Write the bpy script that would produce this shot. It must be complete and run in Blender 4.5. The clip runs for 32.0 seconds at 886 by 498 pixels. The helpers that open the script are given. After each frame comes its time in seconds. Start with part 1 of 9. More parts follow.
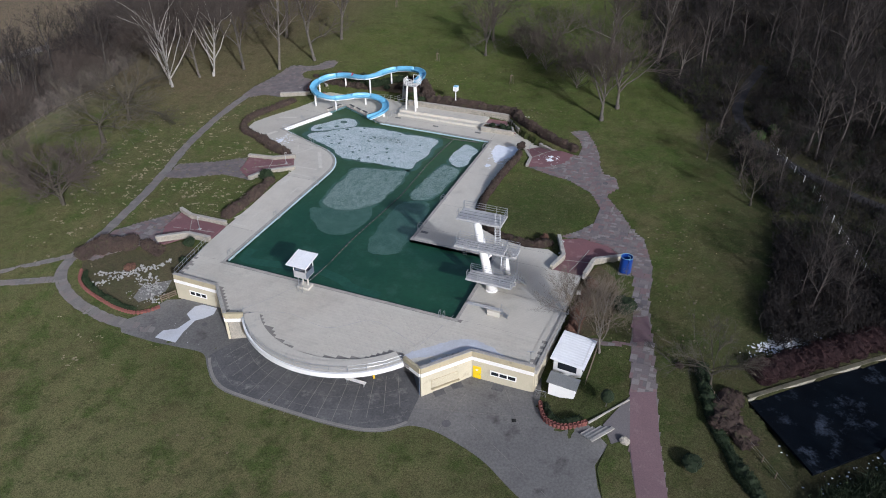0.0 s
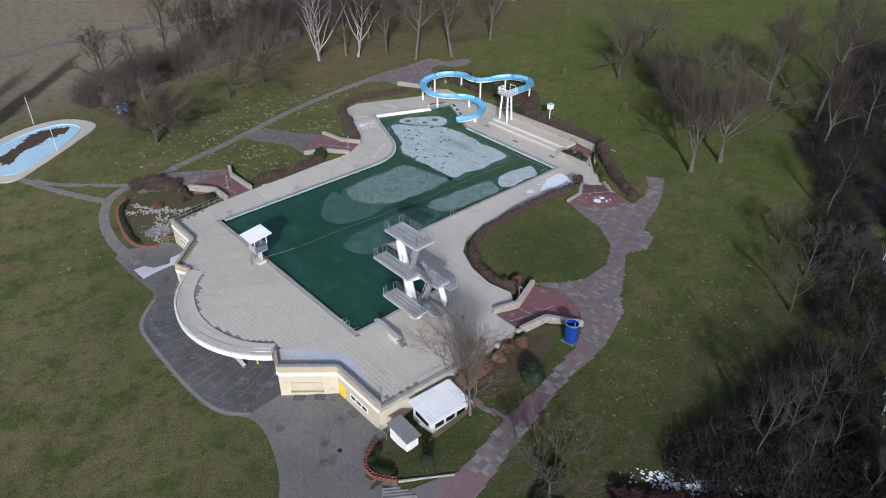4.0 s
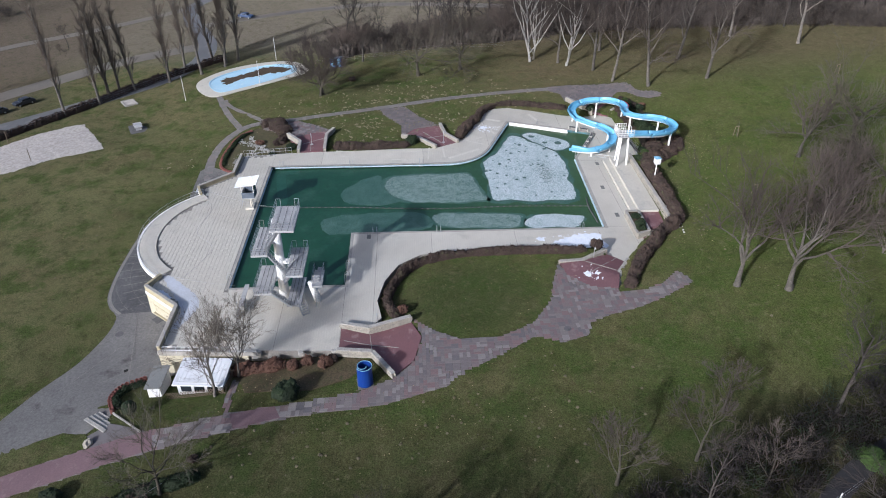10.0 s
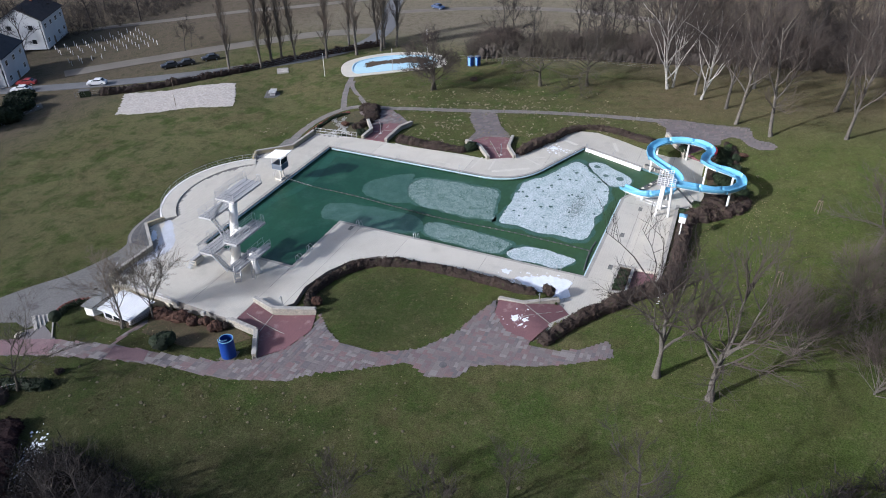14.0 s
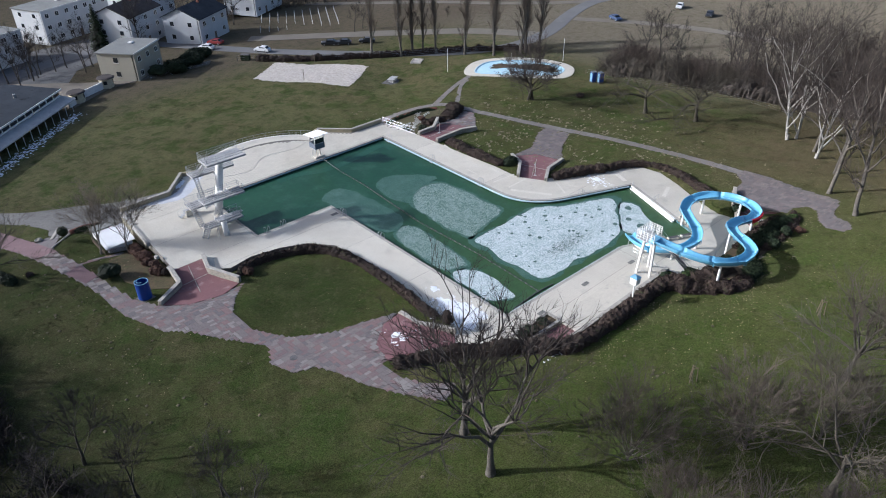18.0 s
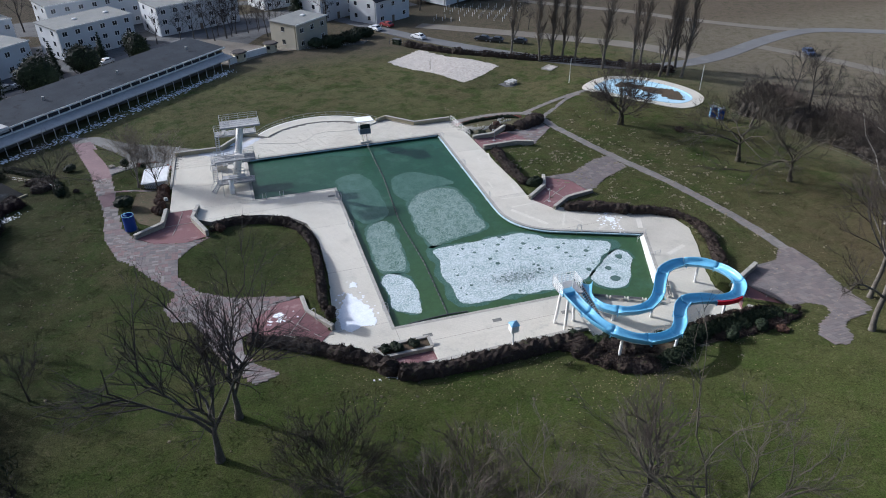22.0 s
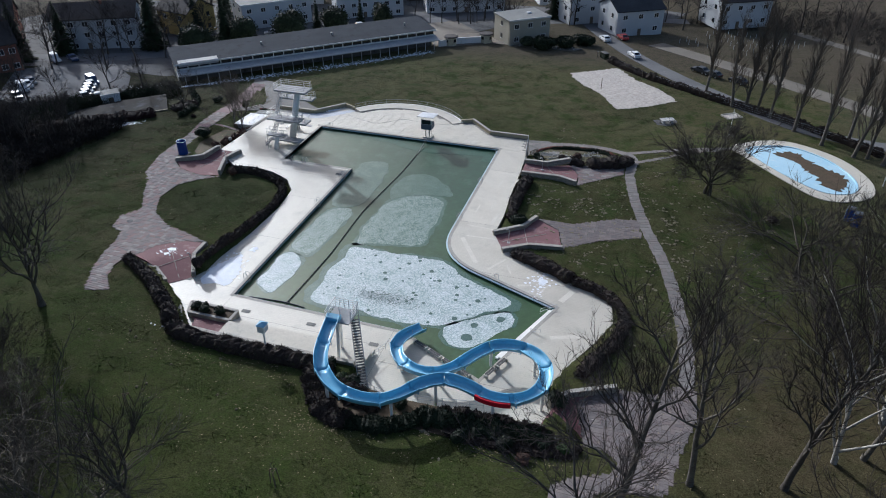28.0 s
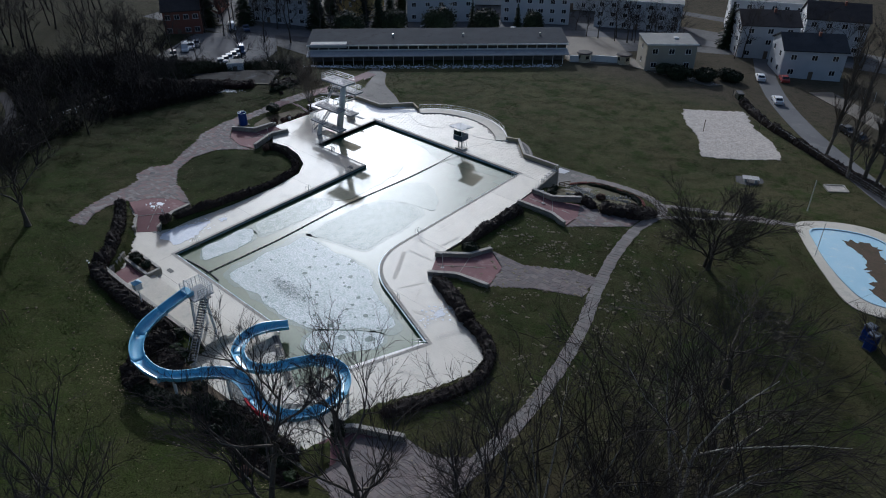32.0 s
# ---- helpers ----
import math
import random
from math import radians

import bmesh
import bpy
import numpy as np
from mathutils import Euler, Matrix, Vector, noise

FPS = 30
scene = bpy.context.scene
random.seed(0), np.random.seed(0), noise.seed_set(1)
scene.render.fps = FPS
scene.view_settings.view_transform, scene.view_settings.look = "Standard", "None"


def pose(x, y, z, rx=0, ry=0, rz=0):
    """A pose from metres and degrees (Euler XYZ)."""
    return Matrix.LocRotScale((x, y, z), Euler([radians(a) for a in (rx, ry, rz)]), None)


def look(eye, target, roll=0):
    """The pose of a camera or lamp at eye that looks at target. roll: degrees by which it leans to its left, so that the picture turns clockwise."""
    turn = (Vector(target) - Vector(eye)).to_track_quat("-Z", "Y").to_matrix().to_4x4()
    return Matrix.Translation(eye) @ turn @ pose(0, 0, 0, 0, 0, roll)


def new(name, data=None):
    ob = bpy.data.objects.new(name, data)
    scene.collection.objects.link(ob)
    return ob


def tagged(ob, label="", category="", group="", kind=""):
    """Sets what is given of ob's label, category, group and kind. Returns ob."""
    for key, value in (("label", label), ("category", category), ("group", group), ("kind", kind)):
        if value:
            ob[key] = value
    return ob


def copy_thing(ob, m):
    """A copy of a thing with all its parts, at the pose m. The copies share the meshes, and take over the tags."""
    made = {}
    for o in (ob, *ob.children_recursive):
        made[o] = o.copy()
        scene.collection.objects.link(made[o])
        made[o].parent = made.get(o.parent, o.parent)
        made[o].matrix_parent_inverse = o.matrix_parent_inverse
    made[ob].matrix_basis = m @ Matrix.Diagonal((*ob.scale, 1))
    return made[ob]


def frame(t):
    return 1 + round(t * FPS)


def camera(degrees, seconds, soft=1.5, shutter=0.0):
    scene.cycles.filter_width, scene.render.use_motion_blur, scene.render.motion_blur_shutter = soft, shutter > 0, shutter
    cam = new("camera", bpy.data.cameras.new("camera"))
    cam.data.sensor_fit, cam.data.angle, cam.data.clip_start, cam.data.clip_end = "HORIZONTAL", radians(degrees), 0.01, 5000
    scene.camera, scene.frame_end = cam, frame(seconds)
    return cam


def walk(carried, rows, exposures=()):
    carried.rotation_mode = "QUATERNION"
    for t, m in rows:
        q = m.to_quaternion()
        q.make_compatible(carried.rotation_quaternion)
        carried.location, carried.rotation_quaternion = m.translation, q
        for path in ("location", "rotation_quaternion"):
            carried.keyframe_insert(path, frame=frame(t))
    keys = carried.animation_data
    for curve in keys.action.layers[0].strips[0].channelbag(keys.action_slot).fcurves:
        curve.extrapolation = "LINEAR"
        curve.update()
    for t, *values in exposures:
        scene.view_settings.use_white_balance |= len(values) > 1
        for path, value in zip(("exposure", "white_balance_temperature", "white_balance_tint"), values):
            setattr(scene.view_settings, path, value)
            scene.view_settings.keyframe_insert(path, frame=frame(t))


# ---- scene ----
cam = camera(64.7, 32.0, soft=1.0)

# seconds, eye x, y, z, pitch, roll, yaw
PATH = [
    (0, 56.86, -62.01, 53.99, -33.49, 0.16, 21.73),
    (0.5, 61.18, -59.25, 53.88, -33.50, 0.11, 24.98),
    (1, 65.45, -56.24, 53.73, -33.49, 0.03, 28.27),
    (1.5, 69.50, -53.07, 53.52, -33.43, -0.01, 31.52),
    (2, 73.40, -49.67, 53.32, -33.38, -0.06, 34.85),
    (2.5, 77.11, -46.11, 53.08, -33.30, -0.08, 38.15),
    (3, 80.66, -42.36, 52.85, -33.25, -0.11, 41.40),
    (3.5, 83.98, -38.41, 52.66, -33.21, -0.13, 44.82),
    (5.5, 94.95, -21.24, 52.28, -33.17, 0.04, 58.15),
    (6, 97.03, -16.66, 52.06, -33.14, 0.11, 61.30),
    (6.5, 98.99, -11.89, 51.88, -33.09, 0.03, 64.59),
    (7, 100.60, -7.05, 51.73, -33.07, 0.04, 67.74),
    (7.5, 102.04, -2.12, 51.55, -33.02, -0.03, 70.99),
    (8, 103.07, 2.85, 51.44, -33.00, 0.00, 74.22),
    (8.5, 103.91, 7.80, 51.38, -33.02, 0.05, 77.50),
    (9, 104.47, 12.89, 51.29, -32.98, -0.01, 80.74),
    (9.5, 104.75, 17.93, 51.24, -32.95, -0.02, 84.01),
    (10, 104.68, 23.04, 51.23, -33.01, -0.08, 87.27),
    (10.5, 104.43, 28.11, 51.19, -32.97, -0.08, 90.45),
    (11, 103.89, 33.10, 51.10, -32.93, -0.08, 93.56),
    (11.5, 103.04, 38.03, 51.11, -32.95, -0.04, 96.64),
    (12, 102.00, 42.92, 51.17, -32.97, -0.02, 99.77),
    (12.5, 100.65, 47.79, 51.16, -32.97, -0.04, 103.04),
    (13, 99.11, 52.55, 51.22, -32.98, -0.00, 106.22),
    (13.5, 97.25, 57.18, 51.31, -33.01, 0.01, 109.57),
    (14, 95.16, 61.75, 51.49, -33.07, 0.09, 112.90),
    (14.5, 92.83, 66.27, 51.48, -33.08, 0.05, 115.96),
    (16.5, 81.28, 82.30, 51.17, -32.97, 0.19, 128.07),
    (17, 77.88, 85.96, 51.28, -33.00, 0.24, 131.28),
    (17.5, 74.26, 89.47, 51.40, -33.05, 0.23, 134.38),
    (18, 70.56, 92.77, 51.44, -33.03, 0.20, 137.35),
    (18.5, 66.62, 95.87, 51.53, -33.04, 0.19, 140.24),
    (19, 62.55, 98.77, 51.60, -33.05, 0.17, 143.29),
    (19.5, 58.41, 101.41, 51.55, -33.01, 0.21, 146.43),
    (20, 53.97, 103.85, 51.58, -33.07, 0.20, 149.60),
    (20.5, 49.49, 106.05, 51.62, -33.11, 0.22, 152.69),
    (21, 44.80, 108.04, 51.62, -33.12, 0.13, 155.92),
    (21.5, 40.02, 109.76, 51.59, -33.16, 0.13, 159.00),
    (22, 35.16, 111.21, 51.65, -33.19, 0.09, 161.98),
    (22.5, 30.26, 112.42, 51.66, -33.21, 0.09, 164.91),
    (23, 25.25, 113.34, 51.68, -33.24, 0.08, 167.89),
    (23.5, 20.38, 114.02, 51.69, -33.27, 0.15, 170.85),
    (24, 15.29, 114.41, 51.63, -33.25, 0.11, 173.92),
    (24.5, 10.18, 114.53, 51.65, -33.27, 0.09, 176.94),
    (25, 5.05, 114.40, 51.66, -33.27, 0.07, 179.89),
    (25.5, -0.06, 113.94, 51.72, -33.29, 0.06, 182.81),
    (27.5, -19.59, 109.71, 51.82, -33.28, 0.23, 194.58),
    (28, -24.37, 107.90, 51.86, -33.31, 0.21, 197.62),
    (28.5, -29.07, 105.88, 51.91, -33.30, 0.22, 200.50),
    (29, -33.70, 103.64, 52.02, -33.30, 0.18, 203.38),
    (29.5, -38.23, 101.17, 52.14, -33.29, 0.17, 206.36),
    (30, -42.29, 98.65, 52.30, -33.31, 0.16, 209.19),
    (30.5, -46.56, 95.66, 52.43, -33.33, 0.14, 212.24),
    (31, -50.67, 92.48, 52.50, -33.32, 0.11, 215.25),
    (31.5, -54.60, 89.11, 52.56, -33.30, 0.07, 218.16),
    (32, -58.32, 85.57, 52.60, -33.25, 0.04, 221.16),
]
EXPOSURES = [(0.0, -0.25, 5480, 14), (6.0, -0.18, 5460, 14), (13.0, 0.22, 5450, 14), (19.0, 0.31, 5480, 12), (25.0, 0.16, 5450, 11), (28.0, -0.05, 5430, 10), (32.0, -0.72, 5330, 10)]
walk(cam, [(t, pose(x, y, z, 90 + pitch, roll, yaw)) for t, x, y, z, pitch, roll, yaw in PATH], EXPOSURES)

# ---- sky and sun: a low, slightly hazy winter sun ----
SUN_EL, SUN_AZ = 24.0, 229.0  # elevation; turn of the way towards the sun, from +y to the left
sun_dir = Vector((-math.sin(radians(SUN_AZ)) * math.cos(radians(SUN_EL)), math.cos(radians(SUN_AZ)) * math.cos(radians(SUN_EL)), math.sin(radians(SUN_EL))))
world = bpy.data.worlds.new("winter_sky")
scene.world = world
world.use_nodes = True
wn = world.node_tree.nodes
sky = wn.new("ShaderNodeTexSky")
sky.sky_type, sky.sun_disc, sky.sun_elevation = "NISHITA", False, radians(SUN_EL)
sky.sun_rotation = radians(-SUN_AZ)
sky.air_density, sky.dust_density, sky.ozone_density = 1.0, 5.0, 1.0
wn["Background"].inputs["Strength"].default_value = 0.125
world.node_tree.links.new(sky.outputs[0], wn["Background"].inputs["Color"])
sun = new("sun", bpy.data.lights.new("sun", "SUN"))
sun.data.energy, sun.data.angle, sun.data.color = 4.7, radians(1.2), (1.0, 0.95, 0.88)
sun.matrix_world = look(sun_dir * 200, (0, 0, 0))


# ---- materials ----
def surf(name, a, b, c=None, big=0.25, fine=6.0, rough=0.85, bump=0.15, grain=0.35, rand=0.0, island=0.0, metal=0.0, spec=0.22, cut=(0.35, 0.65), extra=None, depth=0.02, fuzz=0.0, sheen=0.0):
    """A worn surface: a and b in patches, c in rare stains, fine grain in value and relief, and a shift from piece to piece."""
    m = bpy.data.materials.new(name)
    m.use_nodes = True
    nt, n, l = m.node_tree, m.node_tree.nodes, m.node_tree.links
    bsdf = n["Principled BSDF"]
    co = n.new("ShaderNodeTexCoord").outputs["Object"]

    def noise_tex(scale, detail, rough_=0.6):
        t = n.new("ShaderNodeTexNoise")
        t.inputs["Scale"].default_value, t.inputs["Detail"].default_value, t.inputs["Roughness"].default_value = scale, detail, rough_
        l.new(co, t.inputs["Vector"])
        return t.outputs["Fac"]

    def span(v, lo, hi, to0=0.0, to1=1.0):
        r = n.new("ShaderNodeMapRange")
        for k, x in zip(("From Min", "From Max", "To Min", "To Max"), (lo, hi, to0, to1)):
            r.inputs[k].default_value = x
        l.new(v, r.inputs["Value"])
        return r.outputs[0]

    def mix(f, x, y, mode="MIX"):
        k = n.new("ShaderNodeMix")
        k.data_type, k.blend_type = "RGBA", mode
        for s, v in ((k.inputs[0], f), (k.inputs[6], x), (k.inputs[7], y)):
            if isinstance(v, (int, float)):
                s.default_value = v
            elif isinstance(v, tuple):
                s.default_value = (*v, 1)
            else:
                l.new(v, s)
        return k.outputs[2]

    col = mix(span(noise_tex(big, 5), *cut), tuple(a), tuple(b))
    if c is not None:
        col = mix(span(noise_tex(big * 2.7, 4, 0.7), 0.56, 0.72), col, tuple(c))
    if extra is not None:
        col = extra(n, l, co, col, mix, span, noise_tex)
    g = noise_tex(fine, 6, 0.7)
    hs = n.new("ShaderNodeHueSaturation")
    l.new(col, hs.inputs["Color"])
    val = span(g, 0.25, 0.75, 1 - grain, 1 + grain)
    for node, out, amount in (("ShaderNodeObjectInfo", "Random", rand), ("ShaderNodeNewGeometry", "Random Per Island", island)):
        if amount:
            mu = n.new("ShaderNodeMath")
            mu.operation = "MULTIPLY"
            l.new(val, mu.inputs[0])
            l.new(span(n.new(node).outputs[out], 0, 1, 1 - amount, 1 + amount), mu.inputs[1])
            val = mu.outputs[0]
    l.new(val, hs.inputs["Value"])
    l.new(hs.outputs[0], bsdf.inputs["Base Color"])
    bsdf.inputs["Roughness"].default_value, bsdf.inputs["Metallic"].default_value = rough, metal
    bsdf.inputs["Specular IOR Level"].default_value = spec
    bsdf.inputs["Diffuse Roughness"].default_value = fuzz
    if sheen:
        bsdf.inputs["Sheen Weight"].default_value, bsdf.inputs["Sheen Roughness"].default_value = sheen, 0.45
        bsdf.inputs["Sheen Tint"].default_value = (0.78, 0.85, 0.62, 1)
    if bump:
        bp = n.new("ShaderNodeBump")
        bp.inputs["Strength"].default_value, bp.inputs["Distance"].default_value = min(1.0, bump), depth
        l.new(g, bp.inputs["Height"])
        l.new(bp.outputs[0], bsdf.inputs["Normal"])
    return m


def choice(name, cols, rough=0.85, island=True, fine=9.0, grain=0.22):
    """Pieces that each take one of several colours at random."""
    def pick(n, l, co, col, mix, span, noise_tex):
        ramp = n.new("ShaderNodeValToRGB")
        ramp.color_ramp.interpolation = "CONSTANT"
        ramp.color_ramp.elements.remove(ramp.color_ramp.elements[1])
        for k, cc in enumerate(cols):
            e = ramp.color_ramp.elements[0] if k == 0 else ramp.color_ramp.elements.new(k / len(cols))
            e.color = (*cc, 1)
        if island:
            l.new(n.new("ShaderNodeNewGeometry").outputs["Random Per Island"], ramp.inputs[0])
        else:
            l.new(n.new("ShaderNodeObjectInfo").outputs["Random"], ramp.inputs[0])
        return mix(span(noise_tex(0.4, 4), 0.3, 0.8, 0.0, 0.35), ramp.outputs[0], (0.13, 0.12, 0.11))
    return surf(name, cols[0], cols[1], rough=rough, fine=fine, grain=grain, bump=0.3, extra=pick)


def lawn_extra(n, l, co, col, mix, span, noise_tex):
    sep = n.new("ShaderNodeSeparateXYZ")
    l.new(co, sep.inputs[0])

    def both(p, q):
        k = n.new("ShaderNodeMath")
        k.operation = "MULTIPLY"
        l.new(p, k.inputs[0])
        l.new(q, k.inputs[1])
        return k.outputs[0]

    x, y = sep.outputs[0], sep.outputs[1]
    dry = mix(span(y, -2, -30, 0, 0.72), col, (0.133, 0.128, 0.062))
    dry = mix(span(x, -8, -40, 0, 0.42), dry, (0.085, 0.078, 0.040))
    brown = mix(span(noise_tex(0.09, 7, 0.7), 0.46, 0.64, 0, 0.55), dry, (0.108, 0.094, 0.048))
    brown = mix(span(noise_tex(0.38, 6, 0.7), 0.5, 0.66, 0, 0.45), brown, (0.065, 0.050, 0.027))
    lush = mix(span(noise_tex(0.21, 6, 0.7), 0.5, 0.62, 0, 0.8), brown, (0.042, 0.065, 0.016))
    lush = mix(span(y, 50, 66, 0, 0.5), lush, (0.047, 0.063, 0.015))
    dark = mix(span(noise_tex(0.03, 3), 0.5, 0.75, 0, 0.45), lush, (0.035, 0.046, 0.018))
    # dry worn field in the west, its colour paled further for distant haze
    worn = mix(span(x, -56, -78, 0, 0.9), dark, (0.133, 0.115, 0.089))
    # leaf litter under the woods, its colour darkened further to hold their shade
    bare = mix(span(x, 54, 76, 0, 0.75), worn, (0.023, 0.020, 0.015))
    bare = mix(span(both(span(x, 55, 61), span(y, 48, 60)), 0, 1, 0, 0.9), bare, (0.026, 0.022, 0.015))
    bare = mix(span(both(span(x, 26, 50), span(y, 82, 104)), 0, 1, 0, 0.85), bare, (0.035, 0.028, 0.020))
    bare = mix(span(y, -52, -68, 0, 0.85), bare, (0.098, 0.079, 0.059))
    bare = mix(span(both(span(x, -18, -40), span(y, 30, 52)), 0, 1, 0, 0.65), bare, (0.077, 0.057, 0.038))
    far_ = n.new("ShaderNodeVectorMath")
    far_.operation = "DISTANCE"
    l.new(co, far_.inputs[0])
    far_.inputs[1].default_value = (36.5, 30.5, 0)
    bare = mix(span(far_.outputs["Value"], 9.0, 5.5, 0, 0.6), bare, (0.032, 0.045, 0.015))
    bare = mix(span(noise_tex(0.6, 6, 0.72), 0.5, 0.64, 0, 0.5), bare, (0.035, 0.042, 0.016))
    bare = mix(span(noise_tex(1.1, 5, 0.7), 0.54, 0.68, 0, 0.35), bare, (0.123, 0.105, 0.059))
    return mix(span(noise_tex(2.2, 8, 0.75), 0.5, 0.74, 0, 0.3), bare, (0.098, 0.092, 0.051))


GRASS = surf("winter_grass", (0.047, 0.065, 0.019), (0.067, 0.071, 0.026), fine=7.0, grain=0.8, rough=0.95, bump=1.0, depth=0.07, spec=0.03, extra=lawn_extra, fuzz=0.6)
SLABG = surf("old_courtyard_slabs", (0.080, 0.080, 0.082), (0.115, 0.114, 0.114), (0.19, 0.185, 0.175), big=0.2, fine=4, grain=0.34, rough=0.9)
MOSSY = surf("mossy_stone", (0.12, 0.11, 0.075), (0.085, 0.08, 0.055), (0.16, 0.15, 0.12), big=1.2, fine=7, grain=0.35, bump=0.6)
MAUVE = surf("mauve_asphalt", (0.16, 0.105, 0.112), (0.14, 0.093, 0.10), (0.19, 0.14, 0.142), big=0.3, fine=7, grain=0.2)


def dirt_extra(n, l, co, col, mix, span, noise_tex):
    stain = mix(span(noise_tex(0.09, 7, 0.72), 0.46, 0.72, 0, 0.55), col, (0.36, 0.325, 0.265))
    return mix(span(noise_tex(0.9, 6, 0.75), 0.55, 0.75, 0, 0.4), stain, (0.40, 0.375, 0.33))


CONC = surf("pale_concrete", (0.518, 0.487, 0.418), (0.462, 0.436, 0.374), (0.37, 0.36, 0.318), big=0.18, fine=5, grain=0.12, rough=0.75)
TILE = surf("ribbed_concrete_tile", (0.528, 0.496, 0.422), (0.482, 0.456, 0.387), (0.415, 0.394, 0.333), big=0.12, fine=7, grain=0.16, island=0.035, rough=0.55, spec=0.5, extra=dirt_extra)
TILEO = surf("deck_tile_concrete", (0.528, 0.496, 0.422), (0.482, 0.456, 0.387), (0.415, 0.394, 0.333), big=0.12, fine=7, grain=0.16, rand=0.035, rough=0.55, spec=0.5, extra=dirt_extra)


def rib_extra(n, l, co, col, mix, span, noise_tex):
    wave = n.new("ShaderNodeTexWave")
    wave.wave_type, wave.bands_direction = "BANDS", "Y"
    wave.inputs["Scale"].default_value, wave.inputs["Distortion"].default_value = 1.05, 0.0
    l.new(co, wave.inputs["Vector"])
    ribs = mix(span(wave.outputs["Fac"], 0.0, 0.5, 0.22, 0), col, (0.40, 0.375, 0.32))
    return dirt_extra(n, l, co, ribs, mix, span, noise_tex)


SLABR = surf("ribbed_deck_slab", (0.545, 0.512, 0.436), (0.498, 0.470, 0.40), (0.43, 0.41, 0.35), big=0.12, fine=7, grain=0.16, rand=0.05, rough=0.55, spec=0.5, extra=rib_extra)
REPAIR = surf("pale_repair_mortar", (0.60, 0.57, 0.50), (0.55, 0.525, 0.46), big=0.4, fine=7, grain=0.2, rough=0.75)
JOINT = surf("joint_grime", (0.25, 0.235, 0.21), (0.20, 0.185, 0.165), big=0.4, grain=0.2)
COURT = surf("worn_asphalt_concrete", (0.115, 0.112, 0.107), (0.162, 0.156, 0.148), (0.080, 0.076, 0.072), big=0.12, fine=4, grain=0.32, rough=0.85, bump=0.3)
# dark concrete; on the walls below balcony and canopy its tone stands for shade
DARKC = surf("dark_concrete_and_shade", (0.095, 0.095, 0.096), (0.125, 0.124, 0.124), (0.055, 0.053, 0.05), big=0.2, fine=4, grain=0.25, rough=0.95, spec=0.06)
JOINTC = surf("sealed_joint", (0.23, 0.22, 0.20), (0.19, 0.18, 0.165), big=0.6, grain=0.25)
REDP = surf("red_rubber_paving", (0.185, 0.093, 0.096), (0.158, 0.085, 0.089), (0.26, 0.172, 0.172), big=0.22, fine=8, grain=0.18, rough=0.85)
FLAGS = [(0.150, 0.130, 0.130), (0.178, 0.122, 0.120), (0.215, 0.198, 0.19), (0.155, 0.115, 0.116), (0.125, 0.115, 0.118), (0.178, 0.156, 0.152), (0.152, 0.132, 0.132), (0.168, 0.132, 0.13)]
GREYS = [(0.165, 0.155, 0.148), (0.15, 0.14, 0.135), (0.19, 0.178, 0.168), (0.175, 0.155, 0.148)]
PINKS = [(0.155, 0.128, 0.126), (0.138, 0.118, 0.117), (0.172, 0.148, 0.143), (0.145, 0.128, 0.128), (0.12, 0.108, 0.108)]
SLABP = choice("pinkish_flagstones", PINKS)
SLABW = choice("grey_flagstones", GREYS)
SLAB = choice("mixed_flagstones", FLAGS)
SLABO = choice("flagstone", FLAGS, island=False)
BED = surf("path_bed", (0.12, 0.105, 0.098), (0.15, 0.13, 0.12), grain=0.3)
STONE = surf("rubble_stone", (0.36, 0.33, 0.27), (0.27, 0.25, 0.21), (0.2, 0.19, 0.17), big=1.5, fine=9, grain=0.35, bump=0.8, depth=0.05)
CAPST = surf("stone_coping", (0.38, 0.36, 0.32), (0.30, 0.285, 0.255), (0.22, 0.21, 0.19), big=0.8, grain=0.2)
CREAM = surf("cream_render", (0.50, 0.455, 0.335), (0.45, 0.41, 0.30), (0.37, 0.335, 0.25), big=0.35, fine=7, grain=0.1)
TAN = surf("weathered_parapet", (0.40, 0.35, 0.23), (0.34, 0.30, 0.20), (0.26, 0.23, 0.16), big=0.5, fine=7, grain=0.15)
WHITE = surf("white_paint", (0.78, 0.77, 0.74), (0.72, 0.71, 0.68), big=0.4, grain=0.07, rough=0.5)
OLDWHITE = surf("chalky_white_wall", (0.66, 0.66, 0.65), (0.58, 0.58, 0.575), (0.48, 0.48, 0.47), big=0.3, grain=0.1)
YELLOW = surf("yellow_gloss_paint", (0.80, 0.56, 0.01), (0.74, 0.50, 0.01), grain=0.06, rough=0.35)
GLASS = surf("dark_window_glass", (0.015, 0.018, 0.022), (0.02, 0.024, 0.03), grain=0.05, rough=0.06, bump=0, spec=0.6)
BLACK = surf("dark_void", (0.012, 0.012, 0.012), (0.02, 0.02, 0.018), rough=0.9)
STEEL = surf("galvanised_steel", (0.50, 0.51, 0.52), (0.42, 0.43, 0.44), grain=0.12, rough=0.42, metal=0.85, bump=0.05)
GREYP = surf("grey_platform", (0.40, 0.40, 0.395), (0.33, 0.33, 0.33), (0.26, 0.26, 0.255), big=0.8, fine=10, grain=0.15)
BLUES = surf("blue_slide_fibreglass", (0.155, 0.40, 0.58), (0.135, 0.355, 0.53), big=0.2, fine=3, grain=0.06, rough=0.28, bump=0.03, spec=0.5)
REDS = surf("red_slide_section", (0.50, 0.015, 0.03), (0.44, 0.012, 0.025), grain=0.06, rough=0.3)
